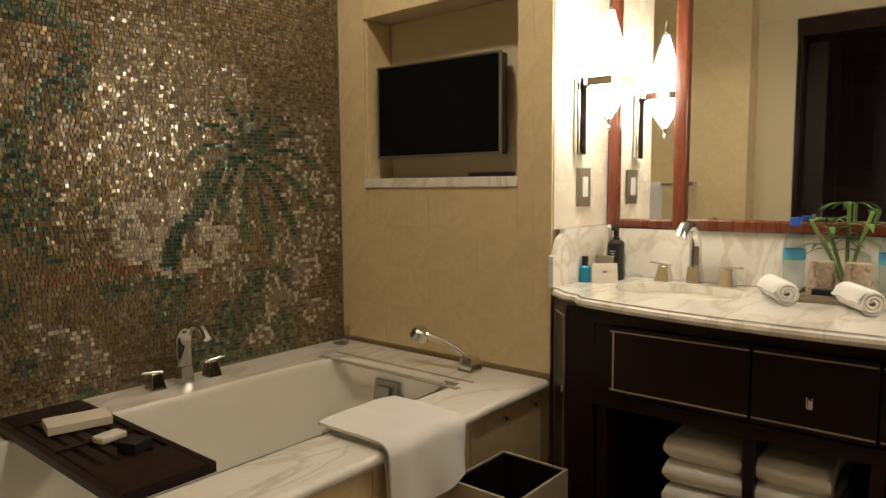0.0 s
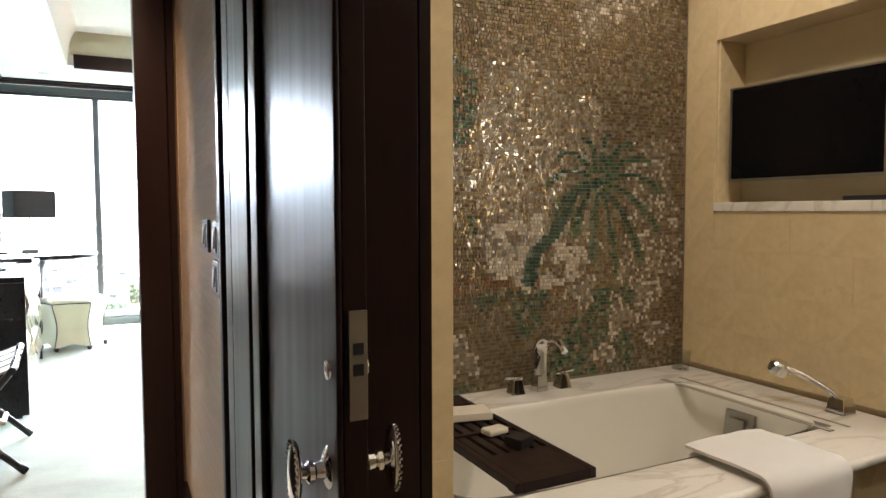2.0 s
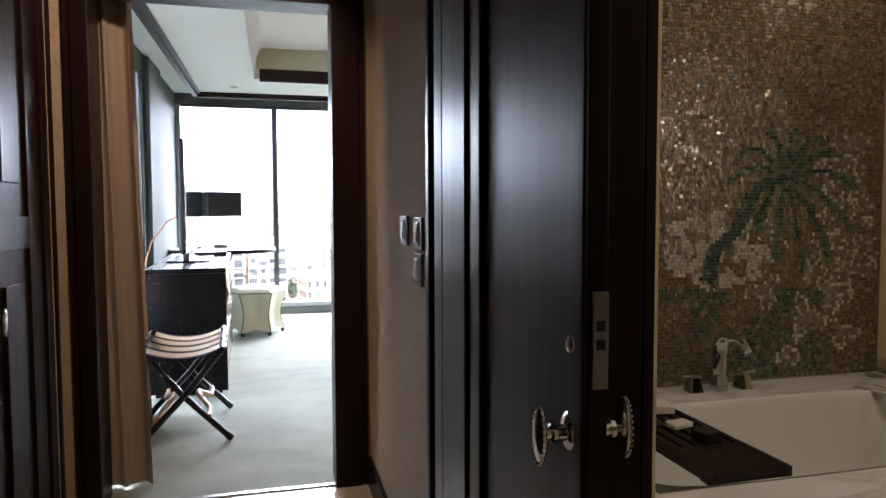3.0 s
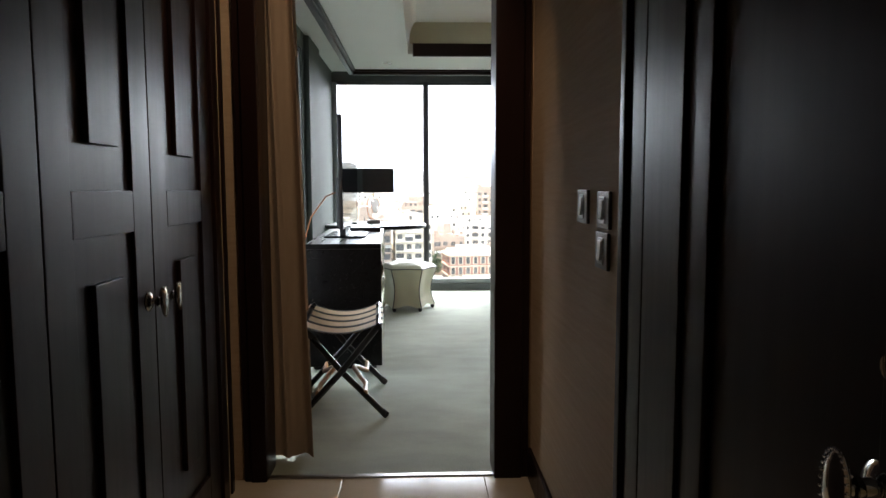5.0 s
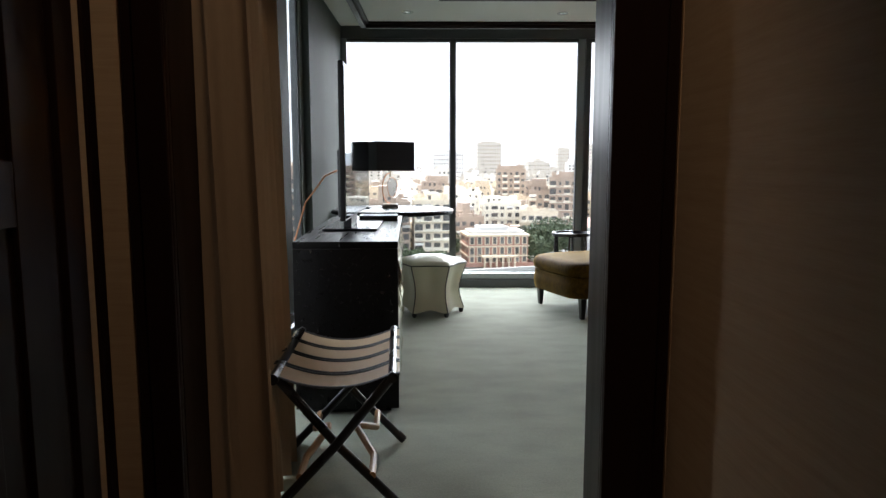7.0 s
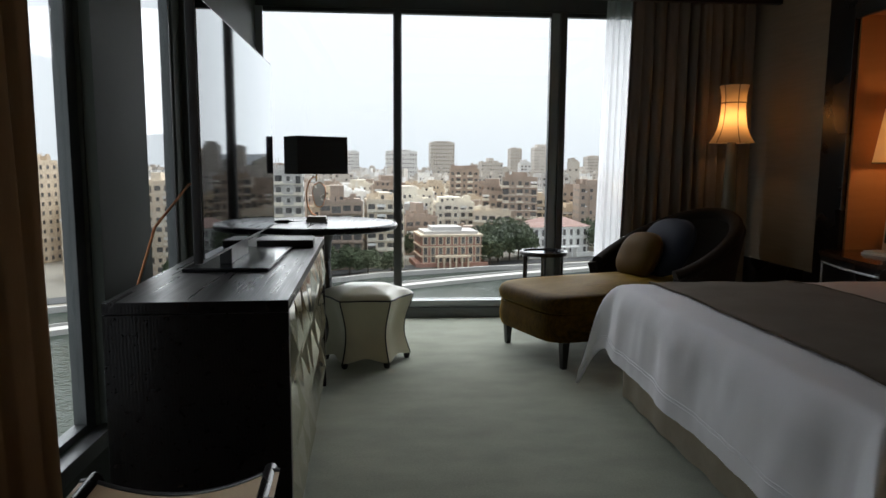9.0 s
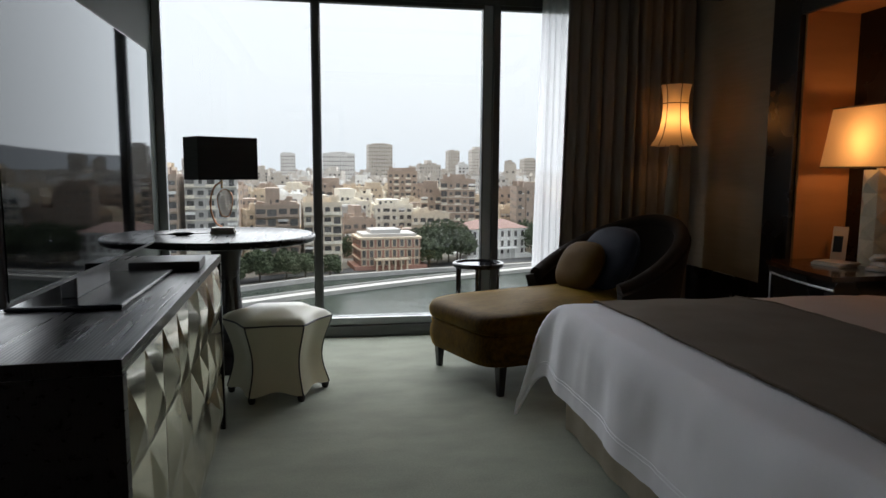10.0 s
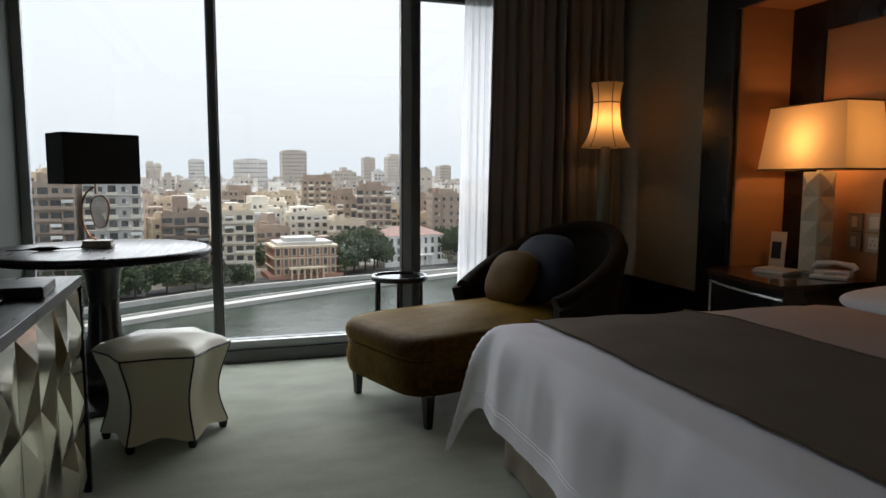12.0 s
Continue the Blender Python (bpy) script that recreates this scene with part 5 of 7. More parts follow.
# ---------------------------------------------------------------- luggage stool
stool = thing("luggage_stool", "folding black luggage stool with striped leather straps", "stool", pose(-0.528, 5.085, 0, 0, 0, 3.4) @ Matrix.Diagonal((0.965, 1, 1.06, 1)))
for y in (-0.31, 0.31):
    for s in (-1, 1):
        leg = part("leg", tube([(s * 0.235, y + 0.012 * s, 0.018), (0, y + 0.012 * s, 0.245), (-s * 0.205, y + 0.012 * s, 0.475)], 0.0165, 12), M_BLACKWOOD, stool)
        part("ferrule", lathe([(0, -0.018), (0.019, -0.016), (0.019, 0.02), (0.017, 0.022)], 14, pose(s * 0.237, y + 0.012 * s, 0.018, 0, -s * 45)), M_BLACKWOOD, leg)
for s in (-1, 1):
    part("seat_rail", tube([(s * 0.208, -0.345, 0.478), (s * 0.208, 0.345, 0.478)], 0.018, 12), M_BLACKWOOD, stool)
    zig = [(s * 0.13, -0.31, 0.135), (s * 0.13, -0.14, 0.135), (s * 0.06, -0.02, 0.19), (s * 0.06, 0.02, 0.19), (s * 0.13, 0.14, 0.135), (s * 0.13, 0.31, 0.135)]
    part("stretcher", tube(zig, 0.014, 8), material("tan_bent_wood", (0.42, 0.23, 0.10), 0.4, scale=4, stretch=(10, 1, 10), bump=0.05), stool, "tan zigzag stretcher bar")
for k in range(4):
    y0 = -0.325 + k * 0.168

    def strap(u, v, y0=y0):
        x = -0.232 + 0.464 * u
        sag = 0.055 * (1 - (2 * u - 1) ** 2)
        return (x, y0 + 0.128 * v, 0.500 - sag - 0.012 * (abs(2 * u - 1) > 0.95))
    st = part("strap", grid(24, 4, strap, 0.005), M_STRAP, stool, "tan leather strap edged in black")
    for e in (0.0, 1.0):
        part("piping", tube([Vector(strap(i / 23, e)) + Vector((0, 0.008 * (e - 0.5) * 2, 0.001)) for i in range(24)], 0.009, 8, False, 0.35), M_BLACK, st)

# ---------------------------------------------------------------- ottoman, table, table lamp
ott = thing("ottoman", "cream leather waisted hexagonal ottoman with black piping", "ottoman", pose(-0.222, 8.158, 0, 0, 0, 1))


def hexring(a, r, hollow=0.0):
    """Radius of a hexagon; hollow draws the middle of each side in."""
    k = math.degrees(a) % 60 - 30
    return r * math.cos(radians(30)) / math.cos(radians(k)) * (1 - hollow * math.cos(radians(3 * k)) ** 2)


def ott_side(u, v):
    a = 2 * math.pi * u
    mid = math.cos(radians(3 * (math.degrees(a) % 60 - 30))) ** 2
    waist = 0.285 - 0.050 * math.sin(math.pi * v ** 0.9) ** 1.3 + 0.022 * v
    r = hexring(a, waist, 0.055)
    z0 = 0.034 + 0.026 * mid
    return (r * math.cos(a), r * math.sin(a), z0 + (0.428 - z0) * v)


def ott_top(u, v):
    a = 2 * math.pi * u
    r = hexring(a, 0.309, 0.055 * (1 - v)) * (1 - v) ** 0.85
    return (r * math.cos(a), r * math.sin(a), 0.428 + 0.024 * math.sin(min(1, v * 5) * math.pi / 2) + 0.040 * math.sin(v * math.pi / 2))


part("body", grid(72, 18, ott_side, 0.0, True), M_LEATHER, ott, "", 28)
part("cushion", grid(72, 14, ott_top, 0.0, True), M_LEATHER, ott, "softly domed cream leather top", 50)
part("piping", tube([ott_side(i / 72, 1.0) for i in range(72)], 0.005, 6, True), M_BLACK, ott, "black piping")
for k in range(6):
    part("seam_piping", tube([Vector(ott_side(k / 6, j / 14)) * 1.0 for j in range(15)], 0.0045, 6), M_BLACK, ott)
    a = math.pi / 3 * k
    part("foot", lathe([(0.02, 0.036), (0.022, 0.02), (0.016, 0.0), (0, 0.0)], 12, pose(0.262 * math.cos(a), 0.262 * math.sin(a), 0)), M_BLACKWOOD, ott)

tab = thing("pedestal_table", "round black pedestal table by the window", "table", pose(-0.575, 8.74, 0))
part("tabletop", lathe([(0, 0.80), (0.535, 0.80), (0.555, 0.806), (0.562, 0.818), (0.562, 0.832), (0.556, 0.842), (0.545, 0.846), (0.53, 0.846), (0.525, 0.843), (0, 0.843)], 72), M_EBONY, tab)
part("pedestal", lathe([(0.13, 0.80), (0.115, 0.78), (0.085, 0.70), (0.075, 0.55), (0.085, 0.40), (0.115, 0.25), (0.135, 0.16), (0.125, 0.10), (0.10, 0.075)], 40), M_BLACKWOOD, tab)
part("base_plate", lathe([(0.10, 0.076), (0.16, 0.06), (0.24, 0.04), (0.27, 0.03), (0.275, 0.012), (0.27, 0.0), (0, 0.0)], 48), M_BLACKWOOD, tab)

TT = 0.846
lampt = thing("table_lamp", "table lamp with black box shade and agate slice", "lamp", pose(-0.60, 8.80, TT, 0, 0, 0))
part("base", boxes((-0.075, 0.075, -0.05, 0.05, 0, 0.018), (-0.07, 0.07, -0.045, 0.045, 0.018, 0.04), bevel=0.003), material("pale_stone_block", (0.36, 0.33, 0.27), 0.5, scale=9, bump=0.15, depth=0.001), lampt)
part("copper_loop", tube([(-0.005 - 0.068 * math.sin(radians(a)), 0, 0.185 - 0.14 * math.cos(radians(a))) for a in range(0, 181, 12)], 0.0055, 8), M_COPPER, lampt)
part("rod", tube([(0, 0.0, 0.29), (0, 0.0, 0.35)], 0.006, 8), M_GOLD, lampt)
bm = prism([((0.043 + 0.005 * math.sin(3 * a)) * math.cos(a) + 0.018, (0.092 + 0.006 * math.cos(2 * a)) * math.sin(a)) for a in [2 * math.pi * i / 40 for i in range(40)]], -0.006, 0.006, pose(0, 0, 0.195, 90))
agate = part("agate", bm, material("banded_agate", (0.86, 0.84, 0.80), 0.25, tint=(0.70, 0.66, 0.60), scale=14, fine=40, bump=0.0, blend=0.8, wave=(18, 6, "Z", 0.4)), lampt, "polished banded agate slice")
agate.data.materials[0].node_tree.nodes["Principled BSDF"].inputs["Transmission Weight"].default_value = 0.6      # light shines through the slice
part("agate_rim", tube([((0.045 + 0.005 * math.sin(3 * a)) * math.cos(a) + 0.018, 0, 0.195 + (0.094 + 0.006 * math.cos(2 * a)) * math.sin(a)) for a in [2 * math.pi * i / 40 for i in range(40)]], 0.0042, 6, True), M_COPPER, lampt)
bm = bmesh.new()
SW, SD = 0.195, 0.115
R_ = pose(0, 0, 0, 0, 0, 32)
rings = [[bm.verts.new(R_ @ Vector((a * (SW - q), b * (SD - q), z))) for a, b in ((-1, -1), (1, -1), (1, 1), (-1, 1))] for q, z in ((0, 0.345), (0, 0.61), (0.004, 0.61), (0.004, 0.345))]
for i in range(4):
    for k in range(4):
        bm.faces.new((rings[i][k], rings[i][(k + 1) % 4], rings[(i + 1) % 4][(k + 1) % 4], rings[(i + 1) % 4][k]))
M_SHADEB = material("black_silk_shade", (0.010, 0.010, 0.012), 0.6, scale=5, stretch=(1, 1, 20), fine=40, bump=0.1, depth=0.0004)
part("shade", bm, M_SHADEB, lampt, "rectangular black silk shade")
part("shade_diffuser", box(-SW + 0.005, SW - 0.005, -SD + 0.005, SD - 0.005, 0.352, 0.356, 0, 2, R_), M_SHADEB, lampt)
tagged(part("cable_switch", tube([(-0.66, 8.76, TT + 0.008), (-0.76, 8.72, TT + 0.006), (-0.80, 8.705, TT + 0.009), (-0.86, 8.69, TT + 0.009), (-0.92, 8.68, TT + 0.006), (-1.0, 8.66, TT + 0.006)], [0.003, 0.003, 0.012, 0.012, 0.003, 0.003], 8), M_BLACK), "black lamp cable with an inline switch on the table", "cable")

# ---------------------------------------------------------------- side table
st_ = thing("side_table", "small round black side table with a glass tray top", "side table", pose(1.14, 9.03, 0))
part("top_ring", lathe([(0.145, 0.565), (0.18, 0.565), (0.186, 0.575), (0.186, 0.592), (0.18, 0.598), (0.165, 0.598), (0.16, 0.585), (0.145, 0.585)], 40, None, True), M_BLACKWOOD, st_)
part("glass_top", lathe([(0, 0.580), (0.158, 0.580), (0.158, 0.588), (0, 0.588)], 40), M_SCREEN, st_)
for k in range(6):
    a = math.pi / 3 * k + 0.25
    c_, s_ = math.cos(a), math.sin(a)
    part("leg", tube([(0.165 * c_, 0.165 * s_, 0.57), (0.165 * c_, 0.165 * s_, 0.3), (0.165 * c_, 0.165 * s_, 0.0)], 0.0115, 8), M_BLACKWOOD, st_)
part("lower_ring", tube([(0.165 * math.cos(2 * math.pi * i / 40), 0.165 * math.sin(2 * math.pi * i / 40), 0.07) for i in range(40)], 0.01, 8, True), M_BLACKWOOD, st_)

# ---------------------------------------------------------------- chaise longue
CH = pose(0.805, 8.14, 0, 0, 0, 20.3)                 # middle of the foot end; local x runs to the backrest
ch = thing("chaise_longue", "olive-gold velvet chaise longue with a dark rounded back", "chaise longue", CH)


def ch_seat(u, v):
    a = 2 * math.pi * u
    e = 0.30
    sx = math.copysign(abs(math.cos(a)) ** e, math.cos(a))
    sy = math.copysign(abs(math.sin(a)) ** e, math.sin(a))
    hx, hy = 0.78, 0.40
    if v < 0.3:
        k = v / 0.3
        s, z = 0.985 + 0.02 * math.sin(k * math.pi), 0.17 + 0.15 * k
    elif v < 0.45:
        k = (v - 0.3) / 0.15
        s, z = 1.0 - 0.022 * math.sin(k * math.pi), 0.335 + 0.02 * k
    elif v < 0.65:
        k = (v - 0.45) / 0.2
        s, z = 1.0 + 0.02 * math.sin(k * math.pi) - 0.02 * k, 0.355 + 0.095 * k
    else:
        k = (v - 0.65) / 0.35
        s, z = 0.98 * (1 - k), 0.45 + 0.05 * math.sin(k * math.pi / 2)
    x, y = 0.76 + hx * s * sx, hy * s * sy
    return (x, y, z + 0.006 * noise.noise(Vector((x * 4, y * 4, 1))) * (v > 0.6))


part("seat", grid(80, 30, ch_seat, 0.0, True), M_VELVET, ch, "plump olive-gold velvet seat", 60)


def ch_back(u, v):
    # curved wall round the head end, highest in the middle, falling to low arms
    a = radians(-118 + 236 * u)
    r = 0.43
    cx = 1.14
    h = 0.535 + 0.375 * math.cos(radians(min(90, abs(2 * u - 1) * 90))) ** 1.25
    z = 0.16 + (h - 0.16) * v
    flare = 0.10 * v * v
    return (cx + (r + flare) * math.cos(a) * 1.0, (r - 0.01 + flare * 0.4) * math.sin(a), z)


part("backrest", grid(48, 14, ch_back, -0.075), M_DVELVET, ch, "dark brown rounded backrest", 60)
part("back_roll", tube([Vector(ch_back(i / 40, 1.0)) + Vector((0.02, 0, 0.0)) for i in range(41)], 0.048, 12), M_DVELVET, ch)
for x, y in ((0.09, 0.345), (0.09, -0.345), (1.42, 0.30), (1.42, -0.30)):
    bm = box(-0.026, 0.026, -0.026, 0.026, 0, 0.172, 0.003)
    for v in bm.verts:
        s = 0.62 + 0.38 * v.co.z / 0.172
        v.co.x, v.co.y = v.co.x * s, v.co.y * s
    bmesh.ops.transform(bm, matrix=pose(x, y, 0), verts=bm.verts)
    part("leg", bm, M_BLACKWOOD, ch)


def cushion(name, label, m, rx, ry, rz, mat):
    def f(u, v):
        a, b = 2 * math.pi * u, math.pi * (v - 0.5)
        c_ = max(0.0, math.cos(b))
        e = 0.75
        x = rx * c_ ** 0.8 * math.copysign(abs(math.cos(a)) ** e, math.cos(a))
        y = ry * c_ ** 0.8 * math.copysign(abs(math.sin(a)) ** e, math.sin(a))
        return (x, y, rz * math.sin(b) * (1 + 0.06 * noise.noise(Vector((x * 9, y * 9, 3)))))
    bm = grid(40, 22, f, 0.0, True)
    bmesh.ops.remove_doubles(bm, verts=bm.verts, dist=1e-5)
    c = thing(name, label, "cushion", m)
    part("cover", bm, mat, c, "", 70)
    part("piping", tube([(rx * 1.005 * math.copysign(abs(math.cos(a)) ** 0.75, math.cos(a)), ry * 1.005 * math.copysign(abs(math.sin(a)) ** 0.75, math.sin(a)), 0) for a in [2 * math.pi * i / 60 for i in range(60)]], 0.006, 6, True), mat, c)
    return c


M_GOLDC = material("mustard_quilted_silk", (0.09, 0.047, 0.005), 0.7, tint=(0.05, 0.026, 0.003), scale=10, fine=140, bump=0.6, depth=0.003, sheen=0.0, spec=0.12)
cushion("scatter_cushion", "round mustard quilted cushion lying on the chaise", CH @ pose(0.98, 0.03, 0.63, 0, -62, 0), 0.175, 0.19, 0.085, M_GOLDC)
cushion("scatter_cushion", "slate-blue velvet cushion leaning on the chaise back", CH @ pose(1.14, -0.06, 0.69, 0, -62, 0), 0.22, 0.24, 0.08, M_BLUE)

# ---------------------------------------------------------------- floor lamp
fl = thing("floor_lamp", "pale turned floor lamp with lit flared silk shade", "lamp", pose(2.55, 8.88, 0))
M_COLUMN = material("taupe_lacquered_column", (0.26, 0.23, 0.16), 0.45, scale=3, fine=60, bump=0.04, depth=0.0004)
part("base", lathe([(0, 0), (0.15, 0), (0.155, 0.012), (0.14, 0.025), (0.06, 0.035), (0, 0.035)], 32), M_LEATHER, fl)
part("column", lathe([(0.055, 0.035), (0.062, 0.2), (0.058, 0.6), (0.045, 1.1), (0.034, 1.44), (0.022, 1.46), (0, 1.46)], 28), M_COLUMN, fl, "tapering taupe column")
M_FSHADE = bpy.data.materials.new("lit_silk_shade")
M_FSHADE.use_nodes = True
_b = M_FSHADE.node_tree.nodes["Principled BSDF"]
_b.inputs["Base Color"].default_value, _b.inputs["Roughness"].default_value = (0.75, 0.6, 0.4, 1), 0.8
_tl = M_FSHADE.node_tree.nodes.new("ShaderNodeBsdfTranslucent")
_tl.inputs[0].default_value = (0.85, 0.68, 0.42, 1)
_nz, _bp = M_FSHADE.node_tree.nodes.new("ShaderNodeTexNoise"), M_FSHADE.node_tree.nodes.new("ShaderNodeBump")
_nz.inputs["Scale"].default_value, _bp.inputs["Strength"].default_value = 180, 0.15
M_FSHADE.node_tree.links.new(_nz.outputs[0], _bp.inputs["Height"])
M_FSHADE.node_tree.links.new(_bp.outputs[0], _b.inputs["Normal"])
_ms = M_FSHADE.node_tree.nodes.new("ShaderNodeMixShader")
_ms.inputs[0].default_value = 0.55
M_FSHADE.node_tree.links.new(_b.outputs[0], _ms.inputs[1])
M_FSHADE.node_tree.links.new(_tl.outputs[0], _ms.inputs[2])
M_FSHADE.node_tree.links.new(_ms.outputs[0], M_FSHADE.node_tree.nodes["Material Output"].inputs[0])
prof = [(0.165, 1.445), (0.13, 1.50), (0.105, 1.57), (0.092, 1.65), (0.088, 1.72), (0.090, 1.79), (0.10, 1.85), (0.108, 1.875)]
shade = part("shade", lathe(prof, 40), M_FSHADE, fl, "lit amber silk shade with dark ribs")
M_RIB = material("brown_shade_trim", (0.18, 0.10, 0.04), 0.7, scale=6, bump=0.0)
for k in range(6):
    a = math.pi / 3 * k + 0.4
    part("rib", tube([((r + 0.001) * math.cos(a), (r + 0.001) * math.sin(a), z) for r, z in prof], 0.003, 6), M_RIB, shade)
part("band", tube([(0.0915 * math.cos(2 * math.pi * i / 40), 0.0915 * math.sin(2 * math.pi * i / 40), 1.745) for i in range(40)], 0.004, 6, True), M_RIB, shade)

# ---------------------------------------------------------------- bed recess, headboard, nightstand
rec = thing("bed_surround", "dark wooden surround of the copper-papered bed recess", "wall surround")
part("front_post", box(HEADX - 0.035, BACKX - 0.001, 8.12, 8.379, 0, 2.56, 0.004), M_BLACKWOOD, rec)
part("recess_side", box(HEADX, BACKX - 0.002, 8.10, 8.119, 0.0, 2.235), M_AMBERW, rec, "copper-papered recess side")
part("soffit", box(HEADX, BACKX - 0.002, 4.3, 8.099, 2.235, 2.30), M_AMBERW, rec)
part("soffit_edge", box(HEADX - 0.035, HEADX - 0.001, 4.3, 8.119, 2.215, 2.40, 0.004), M_BLACKWOOD, rec)
part("back_panel", box(BACKX - 0.012, BACKX - 0.001, 4.3, 7.865, 0.3, 2.07), M_AMBERW, rec, "copper fabric back panel")
part("inner_frame", boxes((BACKX - 0.03, BACKX - 0.001, 7.867, 8.099, 0.0, 2.234), (BACKX - 0.03, BACKX - 0.001, 4.3, 7.865, 2.072, 2.234), bevel=0.003), M_BLACKWOOD, rec)

structure("wall_plinth", box(HEADX - 0.022, HEADX - 0.001, 8.381, 9.38, 0, 0.51, 0.004), M_BLACKWOOD, "tall black skirting panel along the head wall", "skirting board", 30)

ns = thing("nightstand", "black nightstand with a pearl inlay line and amber-lit top", "nightstand")
nso = [(2.80, 8.095)] + [(2.80 - 0.125 * k / 12 - 0.03 * math.sin(math.pi * k / 12), 8.095 - 0.715 * k / 12) for k in range(1, 13)] + [(BACKX - 0.032, 7.38), (BACKX - 0.032, 8.095)]
part("body", prism(nso, 0.08, 0.687), M_BLACKWOOD, ns, "", 20)
part("top", prism([(x - (0.015 if x < 3 else 0), y) for x, y in nso], 0.6875, 0.715), material("polished_brown_wood", (0.05, 0.024, 0.012), 0.2, scale=3, stretch=(2, 10, 2), bump=0.04, coat=0.4), ns, "polished brown wooden top", 20)
part("plinth", prism([(x + (0.05 if x < 3 else 0), y) for x, y in nso], 0.0, 0.0795), M_BLACKWOOD, ns, "", 20)
M_PEARLI = material("mother_of_pearl_inlay", (0.70, 0.72, 0.72), 0.25, 0.3, tint=(0.5, 0.54, 0.55), scale=50, fine=90, bump=0.0, blend=1.0)
front = nso[0:13]
part("inlay", tube([(x - 0.004, y, 0.642) for x, y in front[1:]], 0.007, 6), M_PEARLI, ns)
part("inlay", tube([(front[1][0] - 0.004, front[1][1], 0.642), (front[1][0] - 0.004, front[1][1], 0.20)], 0.007, 6), M_PEARLI, ns)

NT = 0.7155
bl = thing("bedside_lamp", "bedside lamp with lit amber shade on a faceted ivory column", "lamp", pose(3.2, 7.715, NT, 0, 0, 0))
bm = bmesh.new()
w, nrow, hh = 0.056, 4, 0.54
for s, (ax, ay) in enumerate(((1, 0), (0, 1), (-1, 0), (0, -1))):
    for r in range(nrow):
        z0, z1 = 0.02 + r * hh / nrow, 0.02 + (r + 1) * hh / nrow
        tx, ty = -ay, ax
        q = [bm.verts.new((ax * w + tx * w * a, ay * w + ty * w * a, z)) for a, z in ((-1, z0), (1, z0), (1, z1), (-1, z1))]
        apex = bm.verts.new((ax * (w + 0.028), ay * (w + 0.028), (z0 + z1) / 2))
        for i in range(4):
            bm.faces.new((q[i], q[(i + 1) % 4], apex))
add_box(bm, -w, w, -w, w, 0.0, 0.0195)
add_box(bm, -0.012, 0.012, -0.012, 0.012, hh + 0.02, hh + 0.16)
part("column", bm, material("ivory_lacquer", (0.74, 0.70, 0.53), 0.4, scale=4, fine=80, bump=0.05, depth=0.0004), bl, "faceted ivory column", 0)
bm = bmesh.new()
zb, zt = 0.573, 0.923
rb, rt = (0.15, 0.30), (0.12, 0.255)
lo = [bm.verts.new((a * rb[0], b * rb[1], zb)) for a, b in ((-1, -1), (1, -1), (1, 1), (-1, 1))]
hi = [bm.verts.new((a * rt[0], b * rt[1], zt)) for a, b in ((-1, -1), (1, -1), (1, 1), (-1, 1))]
for i in range(4):
    bm.faces.new((lo[i], lo[(i + 1) % 4], hi[(i + 1) % 4], hi[i]))
bsh = part("shade", bm, M_FSHADE, bl, "lit amber rectangular fabric shade", 0)
for ring in ((rb, zb), (rt, zt)):
    (a, b), z = ring
    part("shade_trim", tube([(-a, -b, z), (a, -b, z), (a, b, z), (-a, b, z)], 0.005, 6, True), M_RIB, bsh)
ph = thing("telephone", "beige desk telephone on the nightstand", "telephone", pose(3.13, 7.53, NT, 0, 0, -60))
part("body", boxes((-0.09, 0.09, -0.08, 0.08, 0, 0.02), (-0.085, 0.085, -0.02, 0.075, 0.02, 0.04), bevel=0.006), M_WHITEP, ph)
part("handset", tube([(-0.10, 0.055, 0.045), (-0.085, 0.055, 0.066), (0, 0.055, 0.078), (0.085, 0.055, 0.066), (0.10, 0.055, 0.045)], [0.026, 0.024, 0.017, 0.024, 0.026], 12, False, 0.7), M_WHITEP, ph)
for i in range(3):
    for j in range(3):
        part("key", box(-0.03 + 0.022 * i, -0.016 + 0.022 * i, -0.065 + 0.016 * j, -0.054 + 0.016 * j, 0.0195, 0.0235, 0.001), M_STEEL, ph)
for k, (dx, dy) in enumerate(((0, 0), (0.012, -0.006))):
    tagged(part("booklet", box(-0.07, 0.07, -0.10, 0.10, 0, 0.012, 0.002, 2, pose(3.0 + dx, 7.78 + dy, NT + 0.0125 * k, 0, 0, 8 + 10 * k)), M_BOX), "thin white booklet lying on the nightstand", "booklet", "booklets on the nightstand")
sign = thing("card_stand", "upright white card with a dark picture on the nightstand", "card", pose(3.2, 7.99, NT, 0, 0, 0))
part("card", box(-0.045, 0.045, -0.002, 0.002, 0, 0.21, 0.0, 2, pose(0, 0, 0, -6, 0, -65)), M_BOX, sign)
part("picture", box(-0.034, 0.02, -0.0036, -0.0022, 0.05, 0.15, 0.0, 2, pose(0, 0, 0, -6, 0, -65)), M_BLACK, sign)
for k, (y, z) in enumerate(((7.60, 1.008), (7.60, 0.90))):
    s = thing("light_switch", "brown switch plate above the nightstand", "switch", pose(BACKX - 0.012, y, z), "bedside switches")
    part("plate", box(-0.009, 0, -0.045, 0.045, -0.05, 0.05, 0.003), M_BRONZE, s)
    part("rocker", box(-0.013, -0.0085, -0.016, 0.016, -0.028, 0.028, 0.002), M_ROCK, s)
